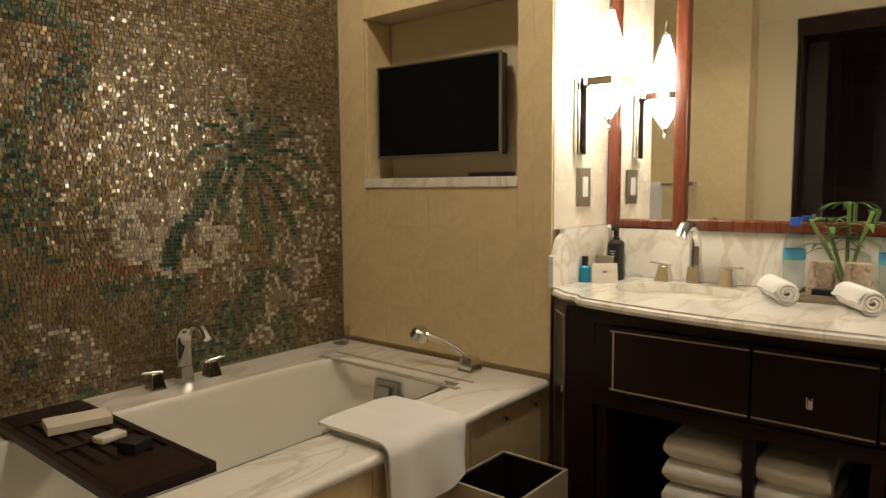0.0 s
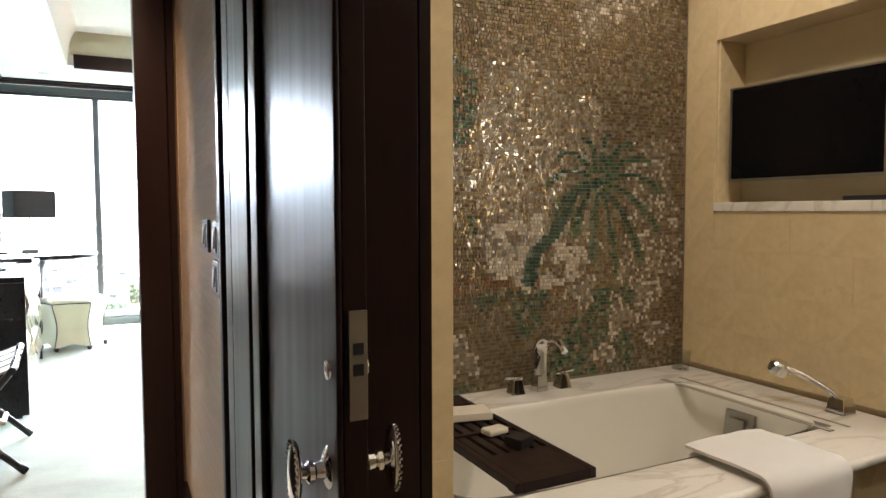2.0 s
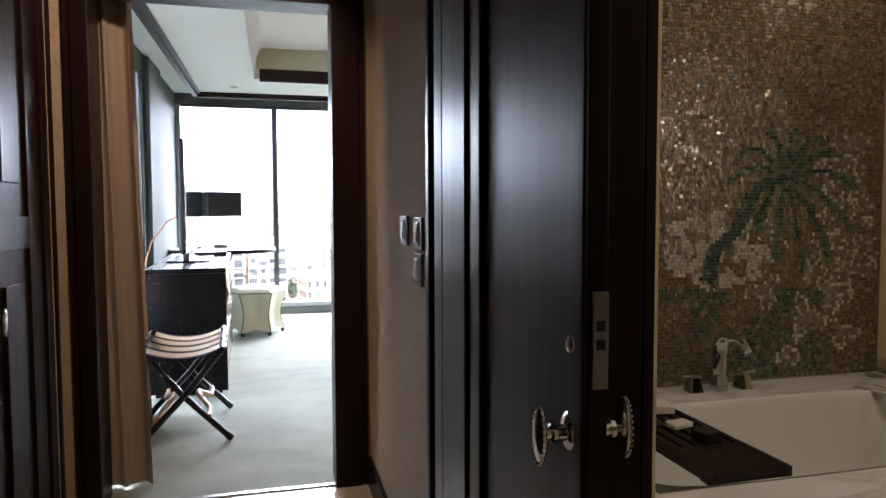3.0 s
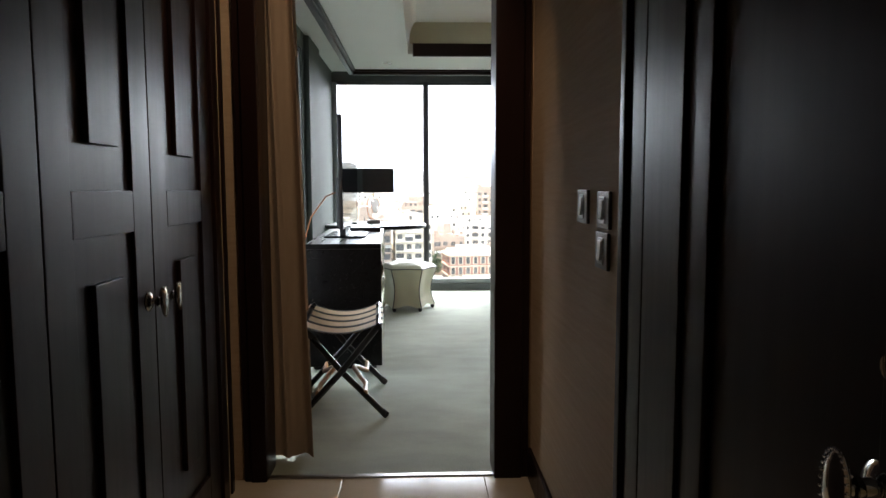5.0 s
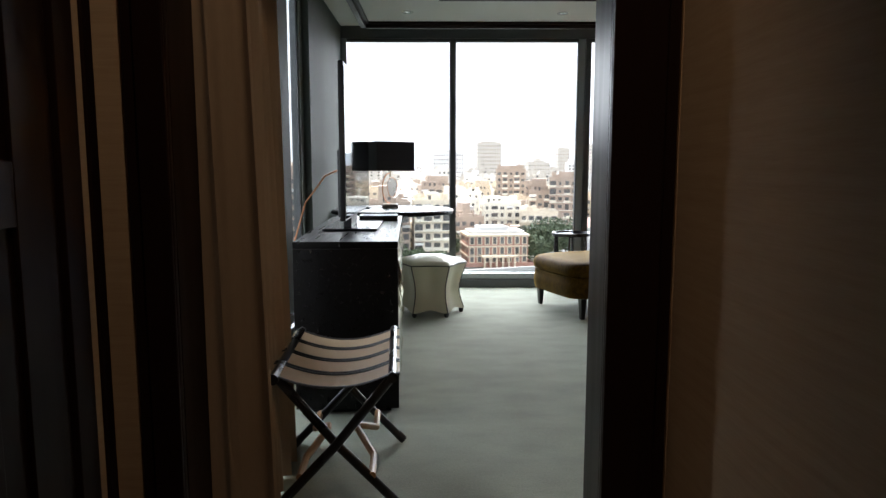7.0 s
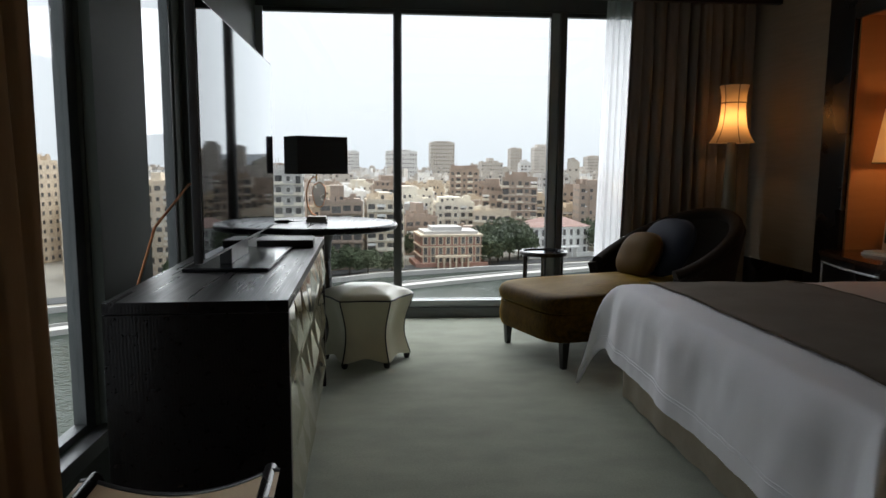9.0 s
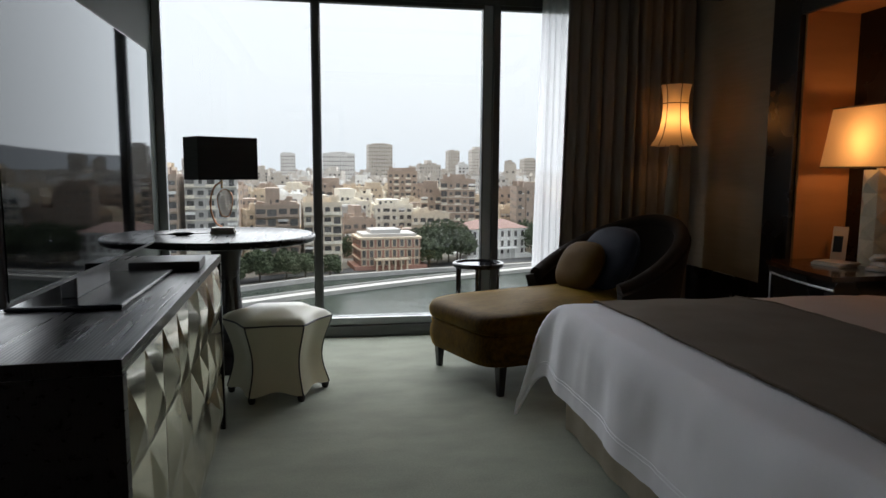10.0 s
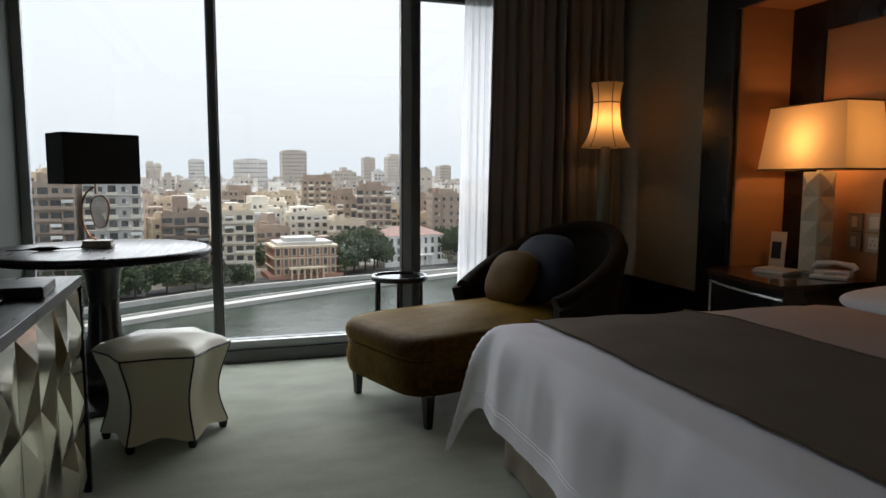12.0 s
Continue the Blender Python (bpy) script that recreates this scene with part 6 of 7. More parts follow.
for k, z in enumerate((1.008, 0.90)):
    s = thing("wall_socket" if k else "light_switch", "brown double wall plate above the nightstand", "socket" if k else "switch", pose(BACKX - 0.012, 7.43, z))
    part("plate", box(-0.009, 0, -0.105, 0.105, -0.05, 0.05, 0.003), M_BRONZE, s)
    for y in (-0.05, 0.05):
        ins = part("insert", box(-0.0125, -0.0085, y - 0.03, y + 0.03, -0.032, 0.032, 0.002), M_ROCK, s)
        if k:
            for dy, dz in ((-0.012, -0.01), (0.012, -0.01), (0, 0.012)):
                part("pin_hole", box(-0.0135, -0.012, y + dy - 0.003, y + dy + 0.003, dz - 0.004, dz + 0.004), M_BLACK, ins)

# ---------------------------------------------------------------- bed
BX0, BX1, BY0, BY1 = 1.20, 3.20, 5.40, 7.32
bed = thing("bed", "wide bed base with a beige patterned valance", "bed")
part("base", box(BX0 + 0.02, BX1, BY0 + 0.02, BY1 - 0.02, 0.05, 0.36, 0.02), M_SKIRT, bed)
for x, y in ((BX0 + 0.1, BY0 + 0.1), (BX0 + 0.1, BY1 - 0.1), (BX1 - 0.1, BY0 + 0.1), (BX1 - 0.1, BY1 - 0.1)):
    part("leg", lathe([(0, 0), (0.025, 0), (0.03, 0.052), (0, 0.052)], 14, pose(x, y, 0)), M_BLACKWOOD, bed)


def skirt(u, v):
    # runs along the far side, round the corner and along the foot
    L1, L2 = BX1 - BX0, BY1 - BY0
    s = u * (L1 + L2)
    w_ = 0.006 * math.sin(u * 90) * (1 - v) + 0.003 * math.sin(u * 31)
    z = 0.012 + 0.32 * v
    if s < L1:
        return (BX1 - s, BY1 + w_, z)
    return (BX0 - w_, BY1 - (s - L1), z)


part("valance", grid(160, 8, skirt, 0.004), M_SKIRT, bed, "beige jacquard valance with soft pleats", 70)
part("mattress", box(BX0 + 0.01, BX1, BY0, BY1 - 0.01, 0.361, 0.60, 0.05, 3), M_LINEN, bed, "white mattress")
part("headboard", box(BX1 + 0.001, BX1 + 0.09, BY0 - 0.1, BY1 + 0.03, 0.05, 1.25, 0.03, 3), M_DVELVET, bed, "dark upholstered headboard")


def duvet(u, v):
    """u runs over the foot edge to the head, v from the near side to the far side; both edges hang down."""
    hang, top = 0.42, 0.622
    Lx, Ly = BX1 - BX0 - 0.35, BY1 - BY0
    sx = u * (Lx + hang) - hang                      # below zero: hanging at the foot
    sy = v * (Ly + 2 * 0.36) - 0.36
    if sx < 0:                                       # the foot hangs lower away from the loose corner
        sx *= 1.10 - 0.10 * math.exp(-max(0.0, Ly - sy) / 0.22)
    r = 0.12
    drop_x = max(0, -sx)
    drop_y = max(0, -sy) + max(0, sy - Ly)
    ex = BX0 + max(0.0, sx)
    ey = BY0 + min(max(sy, 0), Ly)
    z = top + 0.030 * math.sin(math.pi * min(1, max(0, sx) / 0.5) * 0.5) * math.sin(math.pi * min(1, max(0, min(sy, Ly - sy)) / 0.4) * 0.5)
    # rounded shoulders
    def fall(d):
        if d <= 0:
            return 0.0, 0.0
        a = min(d / r, math.pi / 2)
        return r * math.sin(a) * 0.55, r * (1 - math.cos(a)) + max(0, d - r * math.pi / 2)
    ox, fx = fall(drop_x)
    oy, fy = fall(drop_y)
    side = 1 if sy > Ly / 2 else -1
    corner = min(drop_x, drop_y)
    flare = 0.55 * corner
    wv = noise.noise(Vector((ex * 3.1, ey * 3.1, 0.5)))
    fold = (0.010 * math.sin(ey * 8 + 3.0 * wv) + 0.012 * noise.noise(Vector((ey * 5, drop_x * 4, 2))) + 0.006 * noise.noise(Vector((ey * 13, drop_x * 5, 7)))) * min(1, drop_x / 0.2)
    foldy = 0.008 * math.sin(ex * 8 + 2.0 * wv) * min(1, drop_y / 0.25)
    x = ex - ox - flare * 0.55 - fold - 0.10 * drop_x
    y = ey + side * (oy + flare * 0.50 + foldy * (drop_y > 0) + 0.06 * drop_y)
    zz = z - max(fx, fy) - 0.85 * min(fx, fy)
    zz += 0.005 * wv * (drop_x + drop_y == 0) + 0.004 * noise.noise(Vector((ex * 6, ey * 6, 4))) + 0.002 * noise.noise(Vector((ex * 15, ey * 11, 4)))
    return (x, y, max(0.018, zz))


dv = tagged(part("duvet", grid(90, 110, duvet, 0.02), M_LINEN, None, "", 80), "white duvet hanging loosely over the bed foot", "bedding")
for k_ in (0.028, 0.034):
    hem = [Vector(duvet(k_, i / 160)) + Vector((-0.001, 0, 0)) for i in range(0, 161)]
    part("hem_seam", tube(hem, 0.0022, 5), M_LINEN, dv)


def throw(u, v):
    k = u
    sx = 0.135 + 0.745 * k
    Ly = BY1 - BY0
    hang, Lx = 0.42, BX1 - BX0 - 0.35
    p = Vector(duvet((sx + hang) / (Lx + hang), (0.36 + 0.0 + (Ly + 0.0) * (0.0 + v * 1.02)) / (Ly + 0.72)))
    return p + Vector((0, 0, 0.014 + 0.002 * math.sin(u * 8 + v * 5)))


bt = tagged(part("bed_throw", grid(30, 60, throw, 0.008), M_THROW, None, "", 60), "brown felt throw laid across the bed foot", "throw")
for e_ in (0.0, 1.0):
    part("stitched_hem", tube([throw(e_, i / 90) + Vector((0, 0, 0.002 + 0.0012 * (i % 2))) for i in range(91)], 0.006, 6, False, 0.6), M_THROW, bt, "thick stitched hem")


def sheet(u, v):
    sx = 0.86 + 0.75 * u
    Ly = BY1 - BY0
    hang, Lx = 0.42, BX1 - BX0 - 0.35
    return Vector(duvet((sx + hang) / (Lx + hang), (0.37 + (Ly - 0.02) * v) / (Ly + 0.72))) + Vector((0, 0, 0.009))


tagged(part("blanket", grid(30, 60, sheet, 0.006), material("pale_taupe_wool", (0.50, 0.41, 0.35), 0.9, tint=(0.42, 0.34, 0.29), scale=4, fine=260, bump=0.3, depth=0.001, spec=0.1), None, "", 60), "pale taupe blanket lying smooth on the bed", "blanket")


for y in (6.85, 5.95):
    def pillow(u, v):
        a, b = 2 * math.pi * u, math.pi * (v - 0.5)
        c_ = max(0.0, math.cos(b)) ** 0.6
        return (0.24 * c_ * math.copysign(abs(math.cos(a)) ** 0.5, math.cos(a)), 0.38 * c_ * math.copysign(abs(math.sin(a)) ** 0.5, math.sin(a)), 0.06 * math.sin(b))
    bm = grid(48, 20, pillow, 0.0, True)
    bmesh.ops.remove_doubles(bm, verts=bm.verts, dist=1e-5)
    pl = tagged(part("pillow", bm, M_LINEN, None, "", 70), "plump white pillow at the bed head", "pillow", "bed pillows")
    pl.matrix_world = pose(3.0, y, 0.69, 0, -4, 0)

# ceiling fittings in the bedroom
for x, y in ((-0.42, 8.62), (0.95, 8.66)):
    d = thing("downlight", "small round recessed ceiling downlight, assumed and unseen, unlit", "ceiling light", pose(x, y, CEIL), "bedroom downlights")
    part("ring", lathe([(0.03, -0.005), (0.048, -0.005), (0.05, 0.0), (0.03, 0.0)], 24, None, True), M_STEEL, d)
    part("reflector", lathe([(0.029, -0.002), (0.012, -0.0005), (0, -0.0005)], 24), M_CHROME, d)

# ---------------------------------------------------------------- the city beyond the window
GZ = -34.0
M_GROUND = material("dusty_city_ground", (0.30, 0.27, 0.22), 0.9, tint=(0.16, 0.15, 0.12), scale=0.03, fine=0.4, bump=0.2, depth=0.3, blend=1.0)
M_WATER = material("green_river_water", (0.020, 0.030, 0.022), 0.10, tint=(0.05, 0.06, 0.046), scale=0.09, stretch=(1, 1, 1), fine=0.9, bump=1.0, depth=0.5, spec=0.035, rough_vary=0.05)
M_PROM = material("pale_concrete_walk", (0.50, 0.48, 0.44), 0.8, scale=0.3, fine=4, bump=0.1, depth=0.02)
M_ROAD = material("grey_asphalt", (0.07, 0.07, 0.07), 0.85, scale=0.2, fine=6, bump=0.1, depth=0.01)
M_TREE = material("dusty_green_foliage", (0.045, 0.065, 0.03), 0.85, tint=(0.10, 0.115, 0.06), scale=0.6, fine=4, bump=0.4, depth=0.2, islands=0.35)
M_TRUNK = material("grey_bark", (0.12, 0.10, 0.08), 0.9, scale=2, fine=14, bump=0.4, depth=0.03)
FACADES = [material("facade_" + nm, c, 0.85, tint=t, scale=0.35, fine=2.2, bump=0.05, depth=0.05, blend=0.9, islands=0.10) for nm, c, t in (
    ("sand", (0.70, 0.585, 0.44), (0.46, 0.375, 0.28)), ("beige", (0.78, 0.68, 0.54), (0.54, 0.46, 0.36)), ("cream", (0.85, 0.79, 0.67), (0.64, 0.58, 0.48)),
    ("brown", (0.45, 0.355, 0.285), (0.31, 0.24, 0.19)), ("grey", (0.54, 0.52, 0.49), (0.39, 0.37, 0.35)), ("white", (0.86, 0.85, 0.82), (0.70, 0.68, 0.64)))]
M_BRICKR = material("red_brick_facade", (0.41, 0.225, 0.17), 0.85, tint=(0.32, 0.17, 0.13), scale=0.8, fine=6, bump=0.1, depth=0.03)
M_ROOFR = material("red_tile_roof", (0.33, 0.21, 0.175), 0.85, scale=0.5, fine=5, bump=0.2, depth=0.05)
M_WIN_SHADE = material("dark_window_and_bay_shade", (0.055, 0.055, 0.055), 0.3, tint=(0.15, 0.14, 0.13), scale=1.0, fine=5, bump=0.0, blend=1.0, islands=0.5)
# Pale, low-contrast colours for far blocks: the haze is put into them.
M_HAZED = [material("haze_washed_facade_" + str(k), c, 0.9, tint=tuple(v * 0.82 for v in c), scale=0.05, fine=0.5, bump=0.0, islands=0.12, blend=0.9) for k, c in enumerate(((0.54, 0.49, 0.43), (0.64, 0.59, 0.53), (0.70, 0.68, 0.65)))]

structure("ground", box(-2600, 2600, 60, 4500, GZ - 3, GZ), M_GROUND, "dusty ground of the city reaching the horizon", "ground")
shore = [(-160, 120), (-100, 158), (-60, 182), (-40, 194), (-5, 219), (32, 233), (60, 239), (84, 246), (130, 268), (240, 330), (420, 430)]
bm = prism([(-400, -60), (500, -60), (500, 470)] + shore[::-1] + [(-400, 120)], GZ - 1.6, GZ + 0.05)
structure("river_water", bm, M_WATER, "dull green river water with small ripples", "water")


def ribbon(points, w, z0, z1):
    bm = bmesh.new()
    L, R = [], []
    for i, p in enumerate(points):
        a, b = Vector(points[max(0, i - 1)]), Vector(points[min(len(points) - 1, i + 1)])
        d = (b - a).normalized()
        n_ = Vector((-d.y, d.x)) * w / 2
        L.append([bm.verts.new((p[0] - n_.x, p[1] - n_.y, z)) for z in (z0, z1)])
        R.append([bm.verts.new((p[0] + n_.x, p[1] + n_.y, z)) for z in (z0, z1)])
    for i in range(len(points) - 1):
        bm.faces.new((L[i][1], L[i + 1][1], R[i + 1][1], R[i][1]))
        bm.faces.new((L[i][0], L[i + 1][0], L[i + 1][1], L[i][1]))
        bm.faces.new((R[i][0], R[i + 1][0], R[i + 1][1], R[i][1]))
    return bm


def bezier(ctrl, n=40):
    pts = [Vector(c) for c in ctrl]
    out = []
    for i in range(n + 1):
        t = i / n
        ps = pts
        while len(ps) > 1:
            ps = [a.lerp(b, t) for a, b in zip(ps, ps[1:])]
        out.append((ps[0].x, ps[0].y))
    return out


PROM = bezier([(-150, 88), (-75, 148), (-20, 178), (18, 228), (60, 220), (130, 255), (300, 350)])
structure("promenade", ribbon(PROM, 3.6, GZ - 1, GZ + 1.2), M_PROM, "pale curved river promenade", "promenade", 0)
structure("promenade_wall", ribbon([(x - 1.2, y + 3.4) for x, y in PROM], 0.4, GZ, GZ + 1.5), FACADES[4], "low grey wall along the promenade", "wall", 0)
structure("road", ribbon([(x - 4, y + 16) for x, y in shore], 9.0, GZ - 1, GZ + 0.2), M_ROAD, "grey riverside road", "road", 0)
structure("river_wall", ribbon([(x, y) for x, y in shore], 1.2, GZ - 1, GZ + 1.5), FACADES[4], "grey stone embankment wall", "wall", 0)


def raw_boxes(name, rows, mat, parent=None, label=""):
    """Many plain boxes (x0, x1, y0, y1, z0, z1, turn, cx, cy) joined into one mesh."""
    n = len(rows)
    r = np.array([tuple(q) + (0.0, 0.0, 0.0)[: 9 - len(q)] for q in rows], float)
    sel = np.array([[0, 2, 4], [1, 2, 4], [1, 3, 4], [0, 3, 4], [0, 2, 5], [1, 2, 5], [1, 3, 5], [0, 3, 5]])
    v = r[:, sel]
    c, s_ = np.cos(r[:, 6])[:, None], np.sin(r[:, 6])[:, None]
    x, y = v[..., 0] * c - v[..., 1] * s_ + r[:, 7:8], v[..., 0] * s_ + v[..., 1] * c + r[:, 8:9]
    v = np.stack([x, y, v[..., 2]], -1).reshape(-1, 3)
    f = np.array([[3, 2, 1, 0], [4, 5, 6, 7], [0, 1, 5, 4], [1, 2, 6, 5], [2, 3, 7, 6], [3, 0, 4, 7]])
    f = (f[None] + 8 * np.arange(n)[:, None, None]).reshape(-1, 4)
    me = bpy.data.meshes.new(name)
    me.from_pydata(v.tolist(), [], f.tolist())
    me.materials.append(mat)
    ob = new(name, me)
    ob.parent = parent
    if label:
        ob["label"] = label
    return ob


def openings(rg, w, d, h, storey, balconies):
    """Windows, balconies with parapets, dark panels as painted shade of the bays behind them, awnings and cooler boxes.
    """
    wins, slabs, bits = [], [], []
    n, cols, deep = max(2, int(h / storey)), max(2, int(w / 3.0)), max(1, int(d / 3.4))
    style, bay = rg.random(), rg.randrange(2)
    f = -d / 2
    for k in range(n):
        z = k * h / n
        for c in range(cols):
            x = -w / 2 + (c + 0.5) * w / cols
            q = 0.47 * w / cols
            loggia = balconies and k and (style < 0.45 or c % 2 == bay)
            if loggia:
                slabs.append((x - q, x + q, f - 1.4, f, z - 0.14, z + 0.10))
                if rg.random() < 0.8:
                    slabs.append((x - q, x + q, f - 1.42, f - 1.28, z + 0.10, z + rg.choice((0.8, 0.95, 1.05))))
                # Wide dark panel behind the balcony; the bay's shade is put into colour.
                ww = q * rg.choice((0.55, 0.75, 0.9))
                wins.append((x - ww, x + ww, f - 0.05, f + 0.1, z + 0.15, z + rg.uniform(2.3, 2.7)))
                if rg.random() < 0.15:
                    bits.append((x - q, x + q, f - 1.5, f - 1.2, z + 1.7, z + 2.6))
            else:
                ww = rg.choice((0.5, 0.65, 0.9))
                if rg.random() < 0.95:
                    wins.append((x - ww, x + ww, f - 0.05, f + 0.1, z + 0.9, z + rg.uniform(2.1, 2.6)))
                if rg.random() < 0.25:
                    bits.append((x + ww + 0.1, x + ww + 0.75, f - 0.45, f, z + 0.8, z + 1.3))
        if k and style > 0.6:
            slabs.append((-w / 2 - 0.15, w / 2 + 0.15, f - 0.16, f, z - 0.12, z + 0.10))
        for s_ in (-1, 1):
            for c in range(deep):
                y = f + (c + 0.5) * d / deep
                wins.append((s_ * w / 2 - 0.05, s_ * w / 2 + 0.05, y - 0.6, y + 0.6, z + 0.9, z + 2.4))
    return wins, slabs, bits


def roof_rows(rg, w, d, h):
    rows = [(-w / 2 - 0.1, w / 2 + 0.1, -d / 2 - 0.1, -d / 2 + 0.2, h, h + 0.9), (-w / 2 - 0.1, -w / 2 + 0.2, -d / 2 + 0.2, d / 2, h, h + 0.9), (w / 2 - 0.2, w / 2 + 0.1, -d / 2 + 0.2, d / 2, h, h + 0.9), (-w / 2, w / 2, d / 2 - 0.2, d / 2 + 0.1, h, h + 0.9)]
    for q in range(rg.randint(12, 22)):
        a, b = (rg.uniform(0.8, w * 0.24), rg.uniform(0.8, d * 0.24)) if q < 4 else (rg.uniform(0.25, 0.9), rg.uniform(0.25, 0.9))
        x, y = rg.uniform(-w / 2 + a + 0.3, w / 2 - a - 0.3), rg.uniform(-d / 2 + b + 0.3, d / 2 - b - 0.3)
        rows.append((x - a, x + a, y - b, y + b, h, h + rg.uniform(0.8, 3.4)))
    for q in range(rg.randint(2, 5)):
        x, y = rg.uniform(-w * 0.42, w * 0.42), rg.uniform(-d * 0.42, d * 0.42)
        rows.append((x - 0.08, x + 0.08, y - 0.08, y + 0.08, h, h + rg.uniform(2.5, 6)))
    return rows


def building(cx, cy, w, d, h, rot, wall, label, storey=3.2, balconies=True, seed=0):
    """A block with its own windows, balconies, set-back top storey and roof; its front faces the river."""
    rg = random.Random(seed)
    b = thing("apartment_building", label, "building", Matrix.Translation((cx, cy, GZ)) @ Matrix.Rotation(rot, 4, "Z"), "city buildings")
    rows = [(-w / 2, w / 2, -d / 2, d / 2, 0, h)]
    proud = w > 12 and not balconies
    if proud:
        rows.append((-w * 0.18, w * 0.18, -d / 2 - 0.9, -d / 2, 0, h - 0.3))
    wins, slabs, bits = openings(rg, w, d, h, storey, balconies)
    if proud:
        wins = [(a, c, e - 0.92, f - 0.92, g, i) if -w * 0.17 < (a + c) / 2 < w * 0.17 and e < -d / 2 else (a, c, e, f, g, i) for a, c, e, f, g, i in wins]
    if rg.random() < 0.6:
        x0, x1 = sorted((rg.uniform(-0.48, -0.1) * w, rg.uniform(0.0, 0.48) * w))
        top = h + rg.choice((3.0, 3.2, 6.2))
        rows.append((x0, x1, -d * 0.30, d * 0.40, h, top))
        x = x0 + 0.8
        while x + 1.1 < x1:
            wins.append((x, x + 1.1, -d * 0.30 - 0.05, -d * 0.30 + 0.1, h + 0.8, h + 2.3))
            x += 2.4
    raw_boxes("wall", rows, wall, b)
    raw_boxes("roof", roof_rows(rg, w, d, h), wall, b, "flat roof with parapet, huts and tanks")
    raw_boxes("windows", wins, M_WIN_SHADE, b, "rows of dark windows and dark panels for balcony shade")
    if slabs:
        raw_boxes("balconies", slabs, wall if rg.random() < 0.5 else FACADES[2], b, "concrete balconies")
    if bits:
        raw_boxes("awnings", bits, FACADES[rg.choice((4, 5, 5))], b, "pale awnings and cooler boxes")
    return b


NEAR = ((-50.5, 219, 12, 16, 33, 0.06, 3, "tall brown riverside apartment block"), (-36, 224, 15, 16, 33.5, 0.1, 4, "tall grey riverside block with balconies"), (-18, 243, 14.5, 16, 23, 0.1, 3, "brown riverside apartment block with balconies"),
        (-3, 246, 13, 16, 23.5, 0.1, 1, "beige riverside apartment block with balconies"), (28, 308, 17, 14, 19.5, 0.05, 2, "cream mid-rise house behind the brick villa"), (-70, 236, 22, 18, 30, 0.1, 1, "beige riverside apartment block"), (-92, 224, 20, 18, 34, 0.25, 0, "sand-coloured riverside apartment block"))
for k, (cx, cy, w, d, h, rot, m, label) in enumerate(NEAR):
    building(cx, cy, w, d, h, rot, FACADES[m], label, seed=k + 1)

# brick villa and white villa on the far bank
def villa(name, label, m, w, d, h, wall, trim, roof, hipped):
    v = thing(name, label, "house", m)
    raw_boxes("wall", [(-w / 2, w / 2, -d / 2, d / 2, 0, h), (-w / 2 - 2.2, w / 2 + 2.2, -d / 2 - 1.5, d / 2, 0, 1.6)], wall, v)
    raw_boxes("cornice", [(-w / 2 - 0.5, w / 2 + 0.5, -d / 2 - 0.5, d / 2 + 0.5, z, z + t_) for z, t_ in ((h * 0.34, 0.4), (h * 0.66, 0.4), (h, 0.7))], trim, v, "pale stone cornices")
    cols, wins, sur = 8, [], []
    for k in range(3):
        for c in range(cols):
            x = -w / 2 + (c + 0.5) * w / cols
            z = h * 0.34 * k + (1.9 if k == 0 else 0.9)
            sur.append((x - 0.95, x + 0.95, -d / 2 - 0.2, -d / 2, z - 0.3, z + 2.9))
            wins.append((x - 0.6, x + 0.6, -d / 2 - 0.26, -d / 2 - 0.1, z, z + 2.4))
        for c in range(5):
            y = -d / 2 + (c + 0.5) * d / 5
            z = h * 0.34 * k + 1.2
            for s_ in (-1, 1):
                wins.append((s_ * w / 2 - 0.12, s_ * w / 2 + 0.12, y - 0.6, y + 0.6, z, z + 2.4))
    raw_boxes("window_surrounds", sur, trim, v, "pale stone window surrounds")
    raw_boxes("windows", wins, M_WIN_SHADE, v, "tall dark windows")
    raw_boxes("portico", [(-w * 0.25 + i * w * 0.1 - 0.3, -w * 0.25 + i * w * 0.1 + 0.3, -d / 2 - 3.2, -d / 2 - 2.6, 0, h * 0.34) for i in range(6)] + [(-w * 0.29, w * 0.29, -d / 2 - 3.5, -d / 2, h * 0.34, h * 0.34 + 0.6)], trim, v, "columned stone porch")
    bm = bmesh.new()
    if hipped:
        e = [bm.verts.new((a * (w / 2 + 1), b * (d / 2 + 1), h + 0.7)) for a, b in ((-1, -1), (1, -1), (1, 1), (-1, 1))]
        r0, r1 = bm.verts.new((-w * 0.25, 0, h + 4.0)), bm.verts.new((w * 0.25, 0, h + 4.0))
        bm.faces.new((e[0], e[1], r1, r0)); bm.faces.new((e[1], e[2], r1)); bm.faces.new((e[2], e[3], r0, r1)); bm.faces.new((e[3], e[0], r0))
    else:
        add_box(bm, -w * 0.45, w * 0.45, -d * 0.42, d * 0.42, h + 0.7, h + 1.8)
        add_box(bm, -w * 0.3, w * 0.2, -d * 0.3, d * 0.3, h + 1.8, h + 3.2)
    part("roof", bm, roof, v, "", 0)


villa("brick_villa", "old red-brick villa with pale stone trim by the river", Matrix.Translation((20.5, 250, GZ)) @ Matrix.Rotation(0.12, 4, "Z"), 22, 16, 11.0, M_BRICKR, FACADES[0], FACADES[4], False)
villa("white_villa", "white villa with a red tiled hipped roof", Matrix.Translation((66, 276, GZ)) @ Matrix.Rotation(0.25, 4, "Z"), 25, 16, 11.5, FACADES[5], FACADES[5], M_ROOFR, True)
